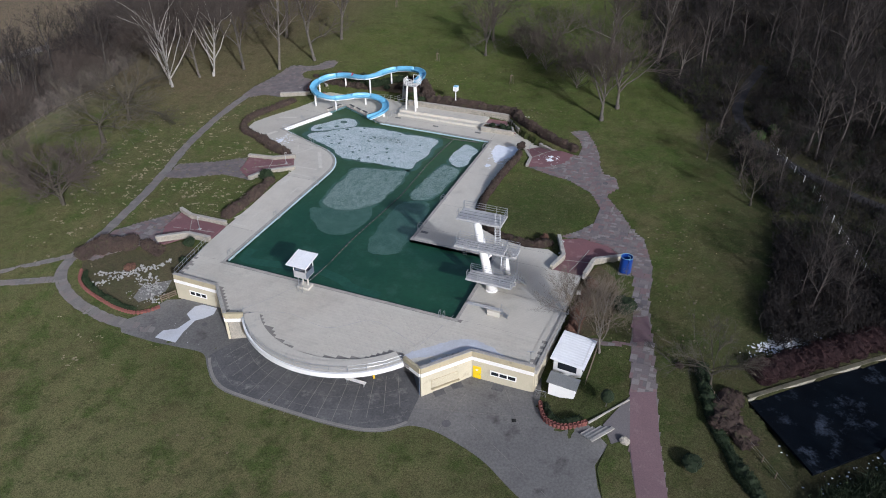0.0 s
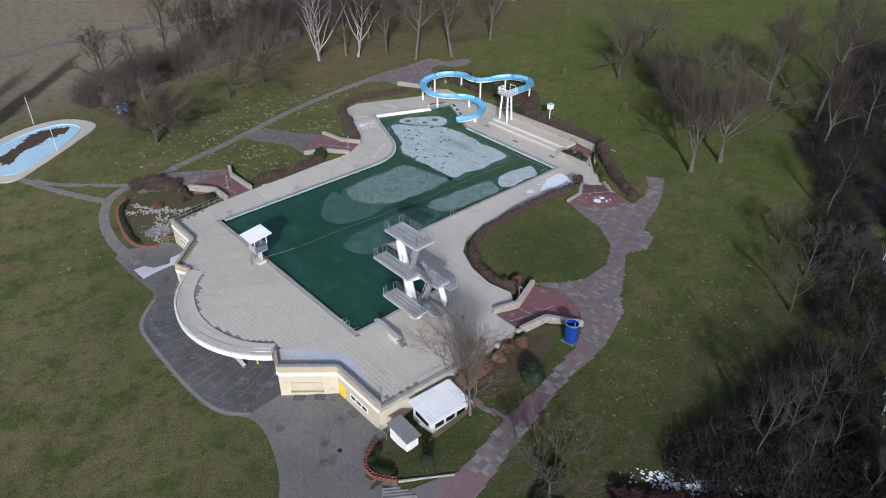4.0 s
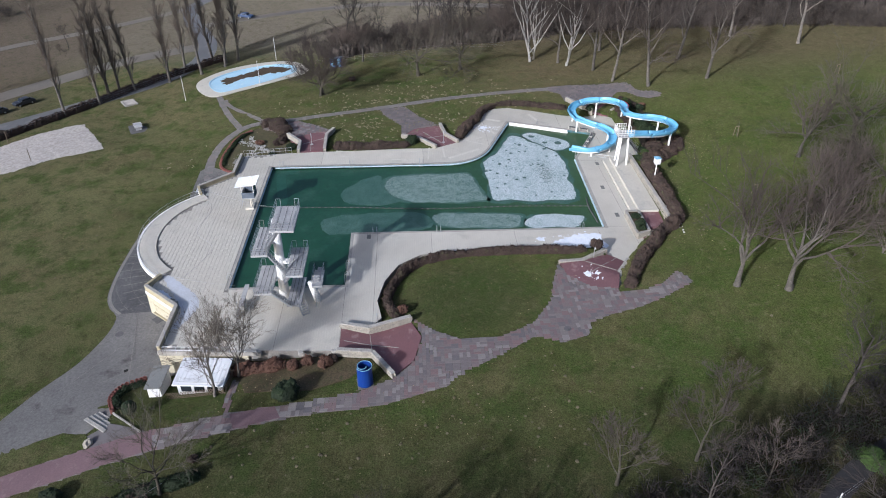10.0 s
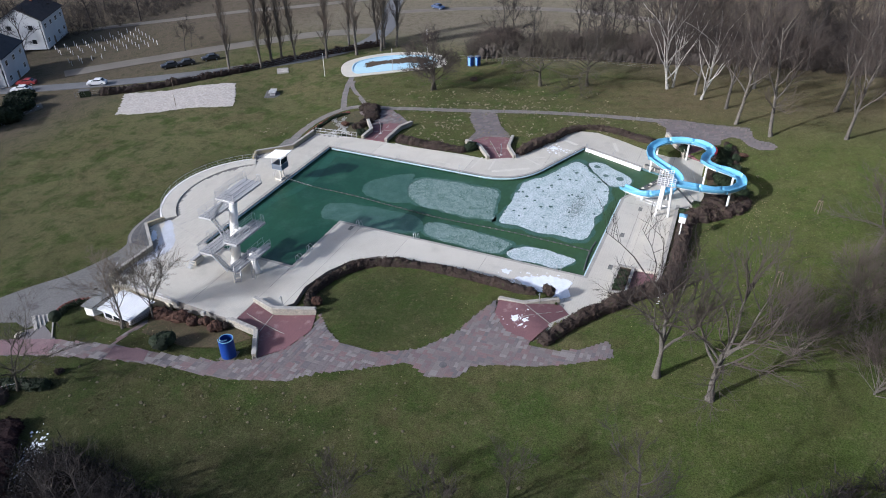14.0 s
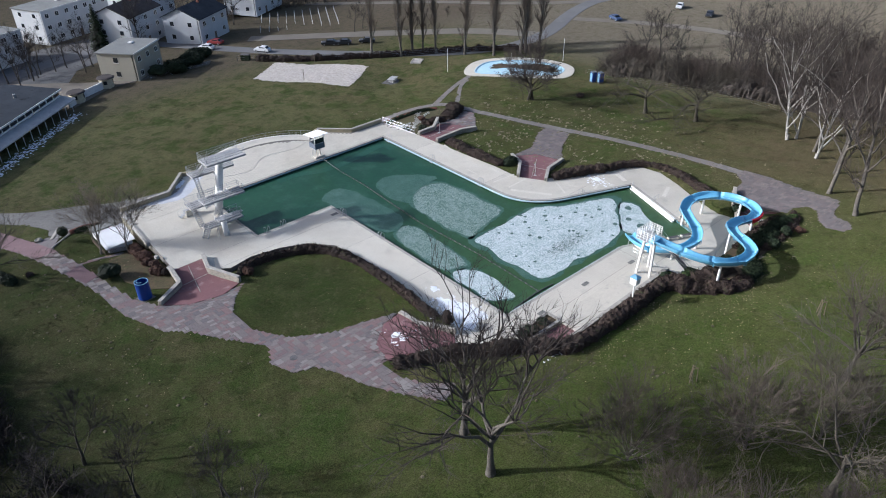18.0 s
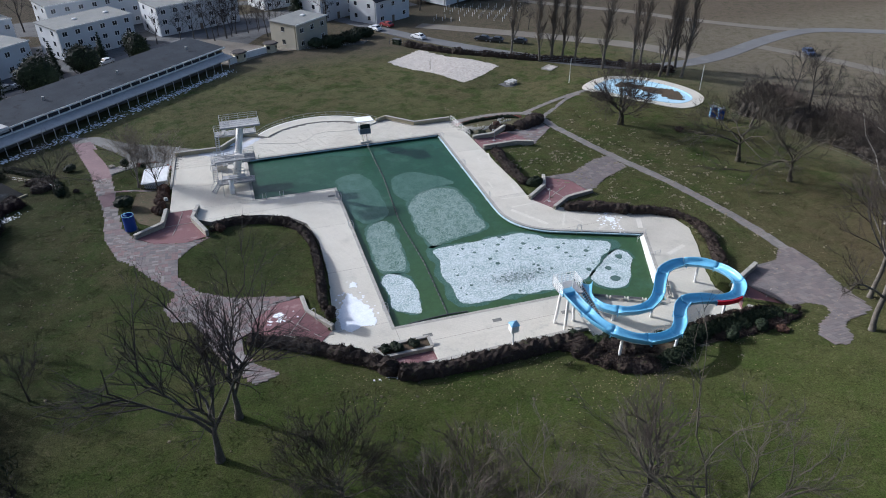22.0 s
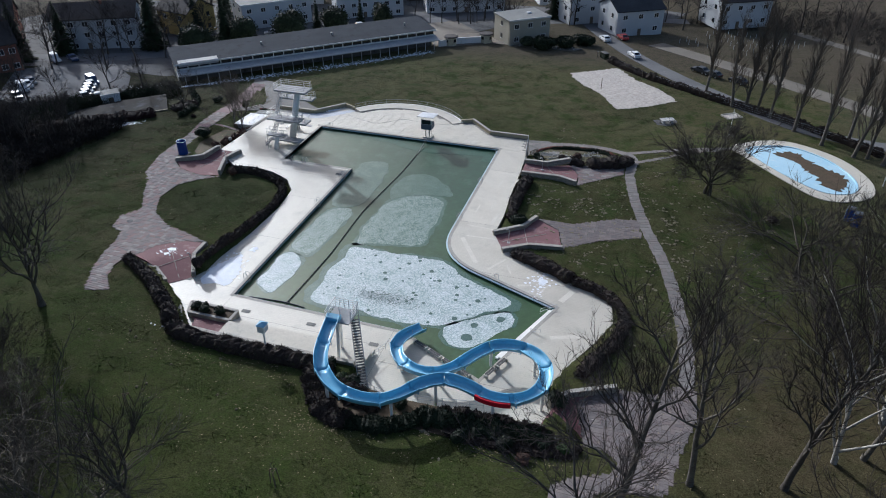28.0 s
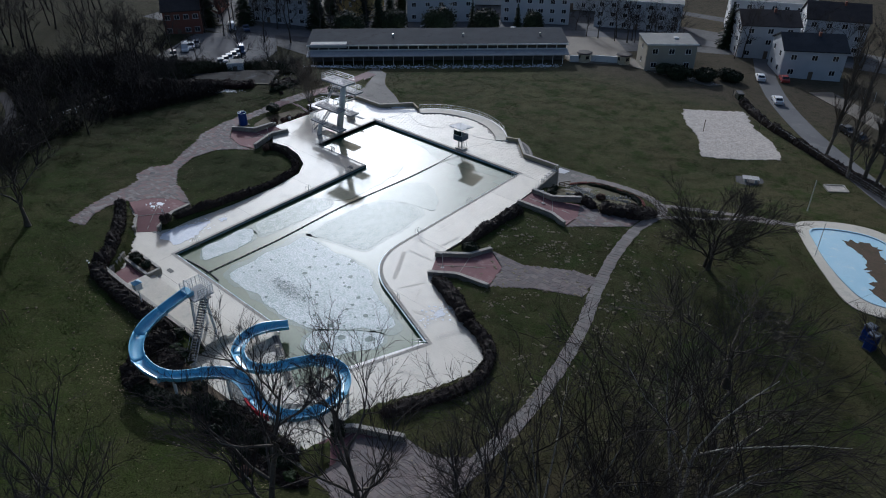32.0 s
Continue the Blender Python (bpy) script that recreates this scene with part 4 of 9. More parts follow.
laid_path("path_west", smooth_line([(-3, -11.6, 0), (-8, -12.5, 0), (-14, -12.2, 0), (-19.5, -10.2, 0), (-22.3, -7, 0), (-22.4, -2, 0), (-22.4, 2, 0), (-23.9, 11, 0), (-26.3, 19.8, 0), (-29.3, 28.9, 0), (-31.8, 42, 0), (-32.2, 52.6, 0)], 0.8), 1.5, "narrow grey flagstone path across the lawn", 6, SLABW)
laid_path("path_wading", smooth_line([(-21, -9.4, 0), (-28, -13, 0), (-33, -15.2, 0), (-39, -17.4, 0)], 0.8), 1.1, "thin flagstone path to the wading pool", 11, SLABW)
laid_path("path_wading_side", smooth_line([(-22.5, -4.6, 0), (-28, -9.6, 0), (-33, -14.0, 0), (-36.5, -15.6, 0)], 0.8), 0.8, "thin flagstone path to the wading pool", 12, SLABW)
flagstones("path_northwest", PATH3, "flagstone apron at the red ramp", 7)
flagstones("path_mid_west", PATH4, "flagstone apron at the red ramp", 8, mats=(SLABP, None))
flagstones("path_southwest", FAR_PAVE, "worn pinkish flagstones by the slide", 9, mats=(SLABP, None))
flagstones("path_steps", STEP_PATH, "short stepped slab path", 13)

COURT_OUT = [(-3, -5.6), (-5.2, -6.6), (-6.5, -10.2), (-8.0, -12.4), (-6.5, -13.8)] + [(p.x, p.y) for p in smooth_line([(-1.2, -13.6, 0), (2.3, -13.3, 0), (5.6, -13.2, 0), (7.4, -14.8, 0), (9.6, -16.7, 0), (12.0, -17.6, 0), (16.1, -17.8, 0), (20.5, -17.8, 0), (25, -17.7, 0), (29.6, -17.1, 0), (32.2, -15.9, 0), (33.9, -14.5, 0), (37.3, -14.4, 0), (42.5, -16.0, 0), (46.8, -18.6, 0), (53.9, -22.6, 0), (60, -29, 0)], 0.9)] + [(66, -31), (64.5, -27), (61, -26), (56.5, -19), (54.4, -15.4), (53.6, -13), (54.4, -10.4), (52.0, -8.6), (49.4, -9.6), (47.4, -9.2), (46.2, -7.4), (45.9, -5), (45.4, -3), (30, -3), (8, -3)]
tagged(new("courtyard", draped("courtyard", COURT_OUT, COURT, 0.045, 2.0)), "worn grey asphalt courtyard below the terrace", "courtyard", kind="structure")
damp = [(8.6, -9.4)] + [(p.x, p.y) for p in smooth_line([(6.6, -13.2, 0), (7.9, -14.8, 0), (9.8, -16.4, 0), (12.1, -17.3, 0), (16.1, -17.5, 0), (20.5, -17.5, 0), (25, -17.4, 0), (29.5, -16.8, 0), (32.0, -15.6, 0), (33.4, -14.2, 0)], 0.8)] + [(33.2, -10.4), (31, -7), (12, -7)]
tagged(new("courtyard_slabs", draped("courtyard_slabs", damp, SLABG, 0.06, 2.0, 0.02)), "old brownish concrete slabs under the balcony", "paving", kind="structure")
seams = Mesh()
kerb_ = [Vector(q) for q in damp[2:-3]]
for p, q in zip(kerb_, kerb_[1:]):
    seams.beam((p.x, p.y, H(p.x, p.y) + 0.06), (q.x, q.y, H(q.x, q.y) + 0.06), 0.34, 0.05)
for a in np.linspace(222, 318, 15):
    c, s = math.cos(radians(a)), math.sin(radians(a))
    p, q = (20.2 + 12.5 * c, -1 + 10.5 * s), (20.2 + 15.6 * c, -1 + 17.2 * s)
    seams.beam((*p, H(*p) + 0.068), (*q, H(*q) + 0.066), 0.055, 0.008)
for (p, q) in (((38, -8), (37, -13.8)), ((33.4, -12), (46, -9)), ((40, -12), (50, -18)), ((42, -6), (46, -12))):
    seams.beam((*p, H(*p) + 0.055), (*q, H(*q) + 0.052), 0.035, 0.008)
for f_ in (0.86, 1.0, 1.14, 1.28):
    ring_ = [(20.2 + 14.2 * f_ * math.cos(radians(a)), -1 + 13.4 * f_ * math.sin(radians(a))) for a in range(222, 320, 4)]
    for p, q in zip(ring_, ring_[1:]):
        if inside(damp, [p])[0] and inside(damp, [q])[0]:
            seams.beam((*p, H(*p) + 0.066), (*q, H(*q) + 0.066), 0.02, 0.006)
tagged(put("courtyard_joints", seams, JOINTC, None), "pale sealed joints in the courtyard", "joint", kind="structure")
tagged(new("snow_strip", draped("snow_strip", [(-2.0, -12.9), (-1.9, -11.5), (-0.4, -10.6), (0.2, -8.6), (-1.0, -7.9), (-0.8, -6.4), (0.2, -5.9), (2.4, -5.9), (2.6, -7.0), (1.7, -8.0), (0.9, -8.6), (0.8, -10.9), (1.1, -12.8)], FROSTD, 0.07, 1.5, 0.02)), "frozen snow lying beside the building", "snow patch", kind="structure")
tagged(new("mauve_strip", draped("mauve_strip", [(55.3, -3.3), (57.9, -2.4), (59.1, -7.7), (60.6, -13.2), (64.3, -26.6), (61.2, -26.6), (57.9, -14.6), (56.4, -9.3)], MAUVE, 0.085, 1.5, 0.02)), "mauve asphalt strip in the flagstone path", "path", kind="structure")
tagged(new("mauve_patch", draped("mauve_patch", [(53.6, 8.6), (55.3, 9.4), (56.4, 5.0), (54.3, 4.2)], MAUVE, 0.085, 1.5, 0.02)), "mauve asphalt strip in the flagstone path", "path", kind="structure")
tagged(new("grass_island", draped("grass_island", [(55.2, -16.8), (53.9, -13.4), (54.3, -10.4), (56.0, -9.2), (57.0, -12), (58.2, -15.6), (60.4, -22), (58, -20)], GRASS, 0.10, 1.5, 0.2)), "small grass island beside the drive", "lawn", kind="structure")

ROAD = ribbon(smooth_line([(0, -112), (-9, -90), (-18, -73), (-29, -58), (-40, -46), (-48, -37), (-55, -31), (-65, -27.6), (-77, -28.6), (-88, -32.4), (-99, -37.4), (-112, -42), (-122, -43.4), (-132, -39.6), (-150, -27)], 4.0), 4.6)
tagged(new("road", draped("road", ROAD, ROADM, 0.06, 5.0)), "narrow grey asphalt road behind the hedge", "road", kind="structure")
TRACK = ribbon(smooth_line([(-22, -88), (-39, -74.2), (-50, -65), (-59.3, -56.3), (-66, -50), (-71.1, -43.1), (-76, -33), (-77, -30)], 4.0), 6.0)
tagged(new("gravel_track", draped("gravel_track", TRACK, DIRT, 0.05, 6.0)), "pale gravel track across rough grass", "track", kind="structure")
TRACK2 = ribbon(smooth_line([(-60, -118), (-76, -98.7), (-89.7, -83.1), (-97.7, -69.8), (-111.7, -52.1), (-120, -45)], 6.0), 4.0)
tagged(new("gravel_track_far", draped("gravel_track_far", TRACK2, DIRT, 0.05, 6.0)), "pale gravel track across rough grass", "track", kind="structure")
FIELDROAD = ribbon(smooth_line([(-95, 60), (-110, 20), (-108, -10), (-98, -34)], 6.0), 4.0)
tagged(new("field_track", draped("field_track", FIELDROAD, DIRT, 0.05, 6.0)), "pale farm track beside the field", "track", kind="structure")
STREET = ribbon(smooth_line([(150, -20), (112, -36), (88, -58), (60, -86), (30, -108), (-2, -116), (-30, -122)], 6.0), 7.0)
tagged(new("street", draped("street", STREET, ROADM, 0.06, 6.0)), "asphalt street in front of the houses", "road", kind="structure")
PARK = [(80, -2), (86, 7), (106, 6), (124, -18), (110, -34), (96, -24)]
tagged(new("car_park", draped("car_park", PARK, ROADM, 0.07, 5.0)), "grey asphalt car park", "car park", kind="structure")
HOUSES = [(36, -70), (52, -62), (84, -28), (100, -27), (150, -16), (170, -60), (130, -140), (20, -150), (-30, -135), (-24, -118), (0, -108), (22, -96)]
tagged(new("street_yards", draped("street_yards", HOUSES, DARKC, 0.03, 8.0)), "dark asphalt yards between the houses", "yard", kind="structure")
FORE = [(32, -67), (22, -74), (16, -74), (-2, -72), (-4, -75), (14, -76.5), (23, -82), (38, -100), (60, -86), (40, -72)]
tagged(new("entrance_yard", draped("entrance_yard", FORE, DIRT, 0.04, 4.0)), "sandy entrance yard between low buildings", "yard", kind="structure")
BROWN = [(46.3, 1.8), (45.9, 14), (47.5, 18), (50, 16), (51.5, 12), (51, 5), (49.5, 4.4)]
tagged(new("shrub_bed", draped("shrub_bed", BROWN, LITTER, 0.06, 1.5, 0.1)), "shrub bed covered in brown leaf litter", "shrub bed", kind="structure")

# ---- building under the terrace ----
base = thing("service_building", "cream rendered service building under the terrace", "building", kind="structure")


def wall_run(line, z0, z1, mat, name, thick=0.3, parent=base, label=""):
    m = Mesh()
    for p, q in zip(line, line[1:]):
        m.beam((*p, (z0 + z1) / 2), (*q, (z0 + z1) / 2), thick, z1 - z0)
    return put(name, m, mat, parent, label)


LEFT, RIGHT = [(-4, -5.55), (2.9, -5.55), (7.35, -10.0)], [(33.3, -10.15), (37.6, -5.25), (45.0, -5.25)]
for line in (LEFT, RIGHT):
    for p, q in zip(line, line[1:]):
        wall_run([p, q], -4.2, -0.62, CREAM, "wall", 0.3)
        wall_run([p, q], -0.62, -0.16, WHITE, "fascia", 0.46, label="white painted fascia band")
        wall_run([p, q], -0.16, 0.62, TAN, "parapet", 0.32, label="weathered tan concrete parapet")
        wall_run([p, q], 0.62, 0.70, CAPST, "parapet_cap", 0.42)
wall_run([(30.9, -9.0), (33.3, -10.15)], -0.16, 0.62, TAN, "parapet", 0.32)
wall_run([(30.9, -9.0), (33.3, -10.15)], -0.62, -0.16, WHITE, "fascia", 0.4)
wall_run([(31.2, -7.2), (33.2, -10.0)], -4.2, -0.6, PANEL, "side_wall", 0.25, label="slate grey side wall under the balcony")
wall_run([(7.35, -10.0), (9.4, -9.1)], -0.16, 0.62, TAN, "parapet", 0.32)
wall_run([(7.35, -10.0), (9.4, -9.1)], -0.62, -0.16, WHITE, "fascia", 0.4)
wall_run([(7.5, -9.8), (9.2, -9.0), (10.6, -7.2)], -4.2, -0.6, STONE, "side_wall", 0.3, label="rough stone side wall")
# the balcony's shade is painted into this wall by the dark concrete colour
wall_run([(10.6, -7.2), (31.2, -7.2)], -4.2, -0.45, DARKC, "back_wall", 0.3, label="back wall under the balcony, its shade put into the dark colour")
wall_run([(45.0, -5.25), (45.55, 4.5)], -4.2, -0.4, CREAM, "wall", 0.3)
wall_run([(45.1, -5.3), (45.7, 6.0)], -0.42, 0.12, CAPST, "wall_cap", 0.4, label="concrete slab edge")
wall_run([(-4, -5.55), (-5.2, 2.8)], -4.0, -0.1, STONE, "retaining_wall", 0.3, label="rough retaining wall")
for x, y in ((13.5, -9.2), (17.5, -10.4), (21.6, -10.8), (24.5, -10.7), (27.2, -9.7)):
    put("post", Mesh().box((x, y, -2.1), (0.16, 0.16, 3.4), 0, 0.02), YELLOW if x > 20 else GREYP, base, "yellow steel post" if x > 20 else "grey steel post")
bench = thing("bench", "white slatted bench under the balcony", "bench", (25.6, -11.2, H(25.6, -11.2) + 0.06))
for k in range(4):
    put("slat", Mesh().box((0, -0.15 + 0.12 * k, 0.45), (2.6, 0.09, 0.05), 0, 0.01), WHITE, bench)
for s in (-1, 1):
    put("leg", Mesh().box((s * 1.1, 0, 0.21), (0.08, 0.42, 0.42), 0, 0.01), STEEL, bench)


def facade(line, i, u, w, zc, h, what, panes=1, label="", mat=GLASS):
    """A window, door or shutter set in a stretch of wall, u metres along it."""
    a, b = Vector(line[i]), Vector(line[i + 1])
    d = (b - a).normalized()
    nrm = Vector((d.y, -d.x))
    ang = math.degrees(math.atan2(d.y, d.x))
    o = a + d * u + nrm * 0.16
    if what == "window":
        win = part("window", Mesh().box((o.x, o.y, zc), (w, 0.05, h), ang), mat, base, label)
        for sz in (-1, 1):
            part("frame_rail", Mesh().box((o.x + nrm.x * 0.03, o.y + nrm.y * 0.03, zc + sz * h / 2), (w + 0.12, 0.1, 0.1), ang, 0.01), WHITE, win)
        for k in range(panes + 1):
            c = o + d * (-w / 2 + w * k / panes) + nrm * 0.03
            part("frame_post", Mesh().box((c.x, c.y, zc), (0.12, 0.1, h), ang, 0.01), WHITE, win)
    elif what == "door":
        dr = part("door", Mesh().box((o.x, o.y, zc), (w, 0.07, h), ang, 0.01), YELLOW, base, "closed yellow steel door")
        c = o + d * (w * 0.38) + nrm * 0.07
        part("door_handle", Mesh().box((c.x, c.y, zc), (0.14, 0.06, 0.04), ang), STEEL, dr)
        part("door_sign", Mesh().box((o.x + nrm.x * 0.05, o.y + nrm.y * 0.05, zc + 0.55), (0.28, 0.02, 0.2), ang), WHITE, dr)
    elif what == "shutter":
        sh = part("shutter", Mesh().box((o.x, o.y, zc), (w, 0.08, h), ang, 0.01), TAN, base, "closed roller shutter with a rusty top")
        for k in range(8):
            part("slat", Mesh().box((o.x + nrm.x * 0.05, o.y + nrm.y * 0.05, zc - h / 2 + h * (k + 0.5) / 8), (w - 0.1, 0.04, h / 8 - 0.03), ang, 0.01), CREAM, sh)
        part("sill", Mesh().box((o.x + nrm.x * 0.14, o.y + nrm.y * 0.14, zc - h / 2 - 0.06), (w + 0.2, 0.34, 0.1), ang, 0.01), TAN, sh)


facade(LEFT, 0, 3.6, 2.6, -1.75, 0.62, "window", 3, "strip of three dark panes in white frames")
facade(LEFT, 1, 1.4, 1.0, -2.45, 2.1, "door")
facade(RIGHT, 0, 3.0, 3.4, -2.2, 1.15, "shutter")
facade(RIGHT, 1, 0.75, 1.0, -2.55, 2.1, "door")
facade(RIGHT, 1, 3.9, 3.0, -1.9, 0.62, "window", 3, "strip of three dark panes in white frames")
for x, y in ((35.1, -9.0), (36.6, -7.3), (41.1, -6.0)):
    tagged(put("pit_cover", Mesh().box((x, y, H(x, y) + 0.07), (1.3, 0.9, 0.05), 45 if x < 40 else 0, 0.01), DARKC), "dark steel pit cover set in the courtyard", "pit cover", "pit covers")
for x, y, r in ((37.5, -12.9, 0.5), (2.6, -8.8, 0.4)):
    tagged(put("manhole_cover", Mesh().tube((x, y, H(x, y) + 0.04), (x, y, H(x, y) + 0.085), r, n=20), DARKC), "round dark manhole cover in the courtyard", "manhole cover", "manhole covers")
tagged(put("manhole_cover", Mesh().tube((44.1, 40.1, H(44.1, 40.1) + 0.05), (44.1, 40.1, H(44.1, 40.1) + 0.10), 0.42, n=20), DARKC), "round manhole cover in the pink flagstones", "manhole cover", "manhole covers")
tagged(put("drain_grate", Mesh().box((44.2, -9.9, H(44.2, -9.9) + 0.06), (0.45, 0.45, 0.05), 20, 0.01), BLACK), "small dark drain grate in the courtyard", "drain grate")


# ---- rails, ladders and stairs ----
def rail(name, line, label, h=1.0, parent=None, posts=1.6, bars=2, mat=STEEL, r=0.025):
    """A tube railing along a line of (x, y, z)."""
    own = parent or thing(name, label, "railing")
    pts = [Vector(p) for p in line]
    for b in range(bars):
        z = h * (1 - b * 0.5)
        part("bar", Mesh().sweep([p + Vector((0, 0, z)) for p in pts], r, 6), mat, own)
    for p, q in zip(pts, pts[1:]):
        n = max(1, round((q - p).length / posts))
        for k in range(n):
            c = p.lerp(q, k / n)
            part("post", Mesh().tube(c, c + Vector((0, 0, h)), r, n=5), mat, own)
    part("post", Mesh().tube(pts[-1], pts[-1] + Vector((0, 0, h)), r, n=5), mat, own)
    return own


rail("balcony_railing", [(x * 0.99 + 0.2, y * 0.99, 0.12) for x, y in ARC[::2]], "thin galvanised railing along the curved balcony", 0.95, None, 2.4, 2, r=0.022)
rail("terrace_railing", [(-4.1, -5.2, 0), (-5.15, 2.6, 0)], "galvanised railing above the rock garden", 1.05, None, 1.0, 3)
rail("slope_railing", [(45.5, -4.6, 0.1), (46.2, 5.6, 0.1)], "galvanised railing along the terrace edge", 0.9, None, 1.4, 2)


def pool_ladder(x, y, turn):
    """Two bent tubes with rungs going down into the water."""
    lad = thing("pool_ladder", "bent steel ladder going down into the pool", "pool ladder", (x, y, 0), turn, "pool ladders")
    for s in (-0.27, 0.27):
        arc = [(s, -0.5, 0.03), (s, -0.5, 0.75), (s, -0.38, 0.9), (s, -0.1, 0.9), (s, 0.12, 0.7), (s, 0.16, -0.9)]
        part("side_rail", Mesh().pipe(arc, 0.03, 6), STEEL, lad)
    for z in (-0.12, -0.36, -0.6):
        part("rung", Mesh().beam((-0.27, 0.16, z), (0.27, 0.16, z), 0.09, 0.03), STEEL, lad)
    return lad


for x, y, turn in ((0, 1.6, -90), (0, 13.0, -90), (0, 24.5, -90), (-8.6, 37.55, -113), (21.2, 46.6, 90), (21.2, 26.5, 90), (21.2, 17.6, 90), (29.6, 14.3, 180), (31.9, 0, 0), (-2.2, 50.9, 200), (32.2, 14.3, 180)):
    pool_ladder(x, y, turn)


def stairs(parent, p, q, width, steps, mat=STEEL, hand=True):
    """An open flight from p up to q with stringers and treads."""
    p, q = Vector(p), Vector(q)
    run = Vector((q.x - p.x, q.y - p.y, 0)).normalized()
    side = Vector((-run.y, run.x, 0)) * (width / 2)
    ang = math.degrees(math.atan2(run.y, run.x))
    for s in (-1, 1):
        part("stringer", Mesh().beam(p + side * s, q + side * s, 0.05, 0.22), mat, parent)
        if hand:
            part("handrail", Mesh().pipe([p + side * s + Vector((0, 0, 0.95)), q + side * s + Vector((0, 0, 0.95))], 0.022, 5), mat, parent)
            for k in (0, 0.33, 0.66, 1):
                c = p.lerp(q, k) + side * s
                part("baluster", Mesh().tube(c, c + Vector((0, 0, 0.95)), 0.02, n=5), mat, parent)
    for k in range(steps):
        c = p.lerp(q, (k + 0.5) / steps)
        part("tread", Mesh().box(c, (0.24, width, 0.035), ang, 0.005), DARKC if steps > 20 else GREYP, parent)


# ---- diving tower: platforms at 1, 3, 5, 7.5 and 10 m ----
tower = thing("diving_tower", "white leaning diving tower with grey concrete platforms", "diving tower", (35.8, 7.2, 0))
TX, TY = 35.8, 7.2


def platform(z, x0, x1, y0, y1, rails=True):
    """A platform slab on the tower with rails on three sides."""
    cx, cy = (x0 + x1) / 2 - TX, (y0 + y1) / 2 - TY
    pf = part("platform", Mesh().box((cx, cy, z - 0.13), (x1 - x0, y1 - y0, 0.26), 0, 0.03), GREYP, tower, "grey concrete platform")
    for k in range(1, 4):
        part("mat_strip", Mesh().box((cx, y0 - TY + (y1 - y0) * k / 4, z + 0.006), (x1 - x0 - 0.1, 0.05, 0.008)), DARKC, pf)
    if rails:
        xb, xf = x1 - TX - 0.06, x0 - TX + 0.15
        for y in (y0 - TY + 0.06, y1 - TY - 0.06):
            for h in (0.36, 0.68, 1.0):
                part("guard_rail", Mesh().pipe([(xf, y, z + h), (xb, y, z + h)], 0.025, 5), STEEL, pf)
            for u in np.linspace(xf, xb, 5):
                part("guard_post", Mesh().tube((u, y, z), (u, y, z + 1.0), 0.025, n=5), STEEL, pf)
        for h in (0.36, 0.68, 1.0):
            part("back_rail", Mesh().pipe([(xb, y0 - TY + 0.06, z + h), (xb, y1 - TY - 0.06, z + h)], 0.03, 5), STEEL, pf)
        part("back_post", Mesh().tube((xb, cy, z), (xb, cy, z + 1.0), 0.025, n=5), STEEL, pf)
        for y in (y0 - TY + 0.06, y1 - TY - 0.06):
            q = y + (0.5 if y < cy else -0.5)
            part("end_hoop", Mesh().pipe([(xf, y, z), (xf, y, z + 1.05), (xf, q, z + 1.05), (xf, q, z)], 0.03, 5), STEEL, pf)
    return pf


platform(10.0, 31.0, 36.8, 6.7, 9.5)
platform(7.5, 31.6, 37.9, 4.5, 6.4)
platform(5.0, 32.4, 38.5, 8.2, 10.2)
platform(3.0, 33.2, 39.1, 4.4, 6.5)
platform(1.0, 33.0, 38.7, 7.9, 9.6, False)
part("column", Mesh().tube((0.0, 0.0, 0.0), (-2.1, -0.35, 9.8), 0.62, 0.48, 20), WHITE, tower, "white painted leaning column", smooth=True)
part("column_foot", Mesh().tube((0.03, 0, -0.02), (0.03, 0, 0.2), 0.8, 0.74, 20), WHITE, tower)
for z, c0, c1 in ((7.2, (-1.5, -0.2), (-1.2, -1.6)), (4.7, (-1.0, -0.1), (-0.6, 2.2)), (2.7, (-0.6, -0.1), (0.2, -1.6)), (9.65, (-2.1, -0.3), (-2.0, 1.4))):
    part("bracket", Mesh().beam((*c0, z), (*c1, z), 0.7, 0.35), WHITE, tower)
stairs(tower, (3.6, 3.0, 0), (2.7, 2.4, 1.0), 0.8, 5)
stairs(tower, (3.0, 1.4, 1.0), (2.9, -0.8, 3.0), 0.7, 10)
stairs(tower, (1.3, 0.4, 3.0), (0.9, 2.0, 5.0), 0.6, 10)
stairs(tower, (1.9, 0.9, 5.0), (1.7, -0.9, 7.5), 0.5, 10)
stairs(tower, (0.9, -1.2, 7.5), (0.2, 0.6, 10.0), 0.6, 12)
spring = thing("springboard_tower", "small white springboard stand with steel rails", "springboard", (36.7, 11.2, 0))
part("column", Mesh().tube((0.0, 0.1, 0), (-0.15, -0.6, 2.75), 0.42, 0.36, 16), WHITE, spring, "white painted column", smooth=True)
pf = part("platform", Mesh().box((-0.6, 0.3, 2.85), (3.4, 1.2, 0.22), 0, 0.03), GREYP, spring)
part("springboard", Mesh().box((-1.3, 0.3, 3.0), (3.0, 0.5, 0.06), 0, 0.02), GREYP, spring, "grey springboard")
for y in (-0.25, 0.85):
    for h in (0.5, 1.0):
        part("guard_rail", Mesh().pipe([(-2.3, y, 3.0 + h), (1.0, y, 3.0 + h)], 0.025, 5), STEEL, pf)
    for u in (-2.3, -1.2, 0, 1.0):
        part("guard_post", Mesh().tube((u, y, 2.95), (u, y, 4.0), 0.025, n=5), STEEL, pf)
for h in (0.5, 1.0):
    part("back_rail", Mesh().pipe([(1.0, -0.25, 3.0 + h), (1.0, 0.85, 3.0 + h)], 0.025, 5), STEEL, pf)
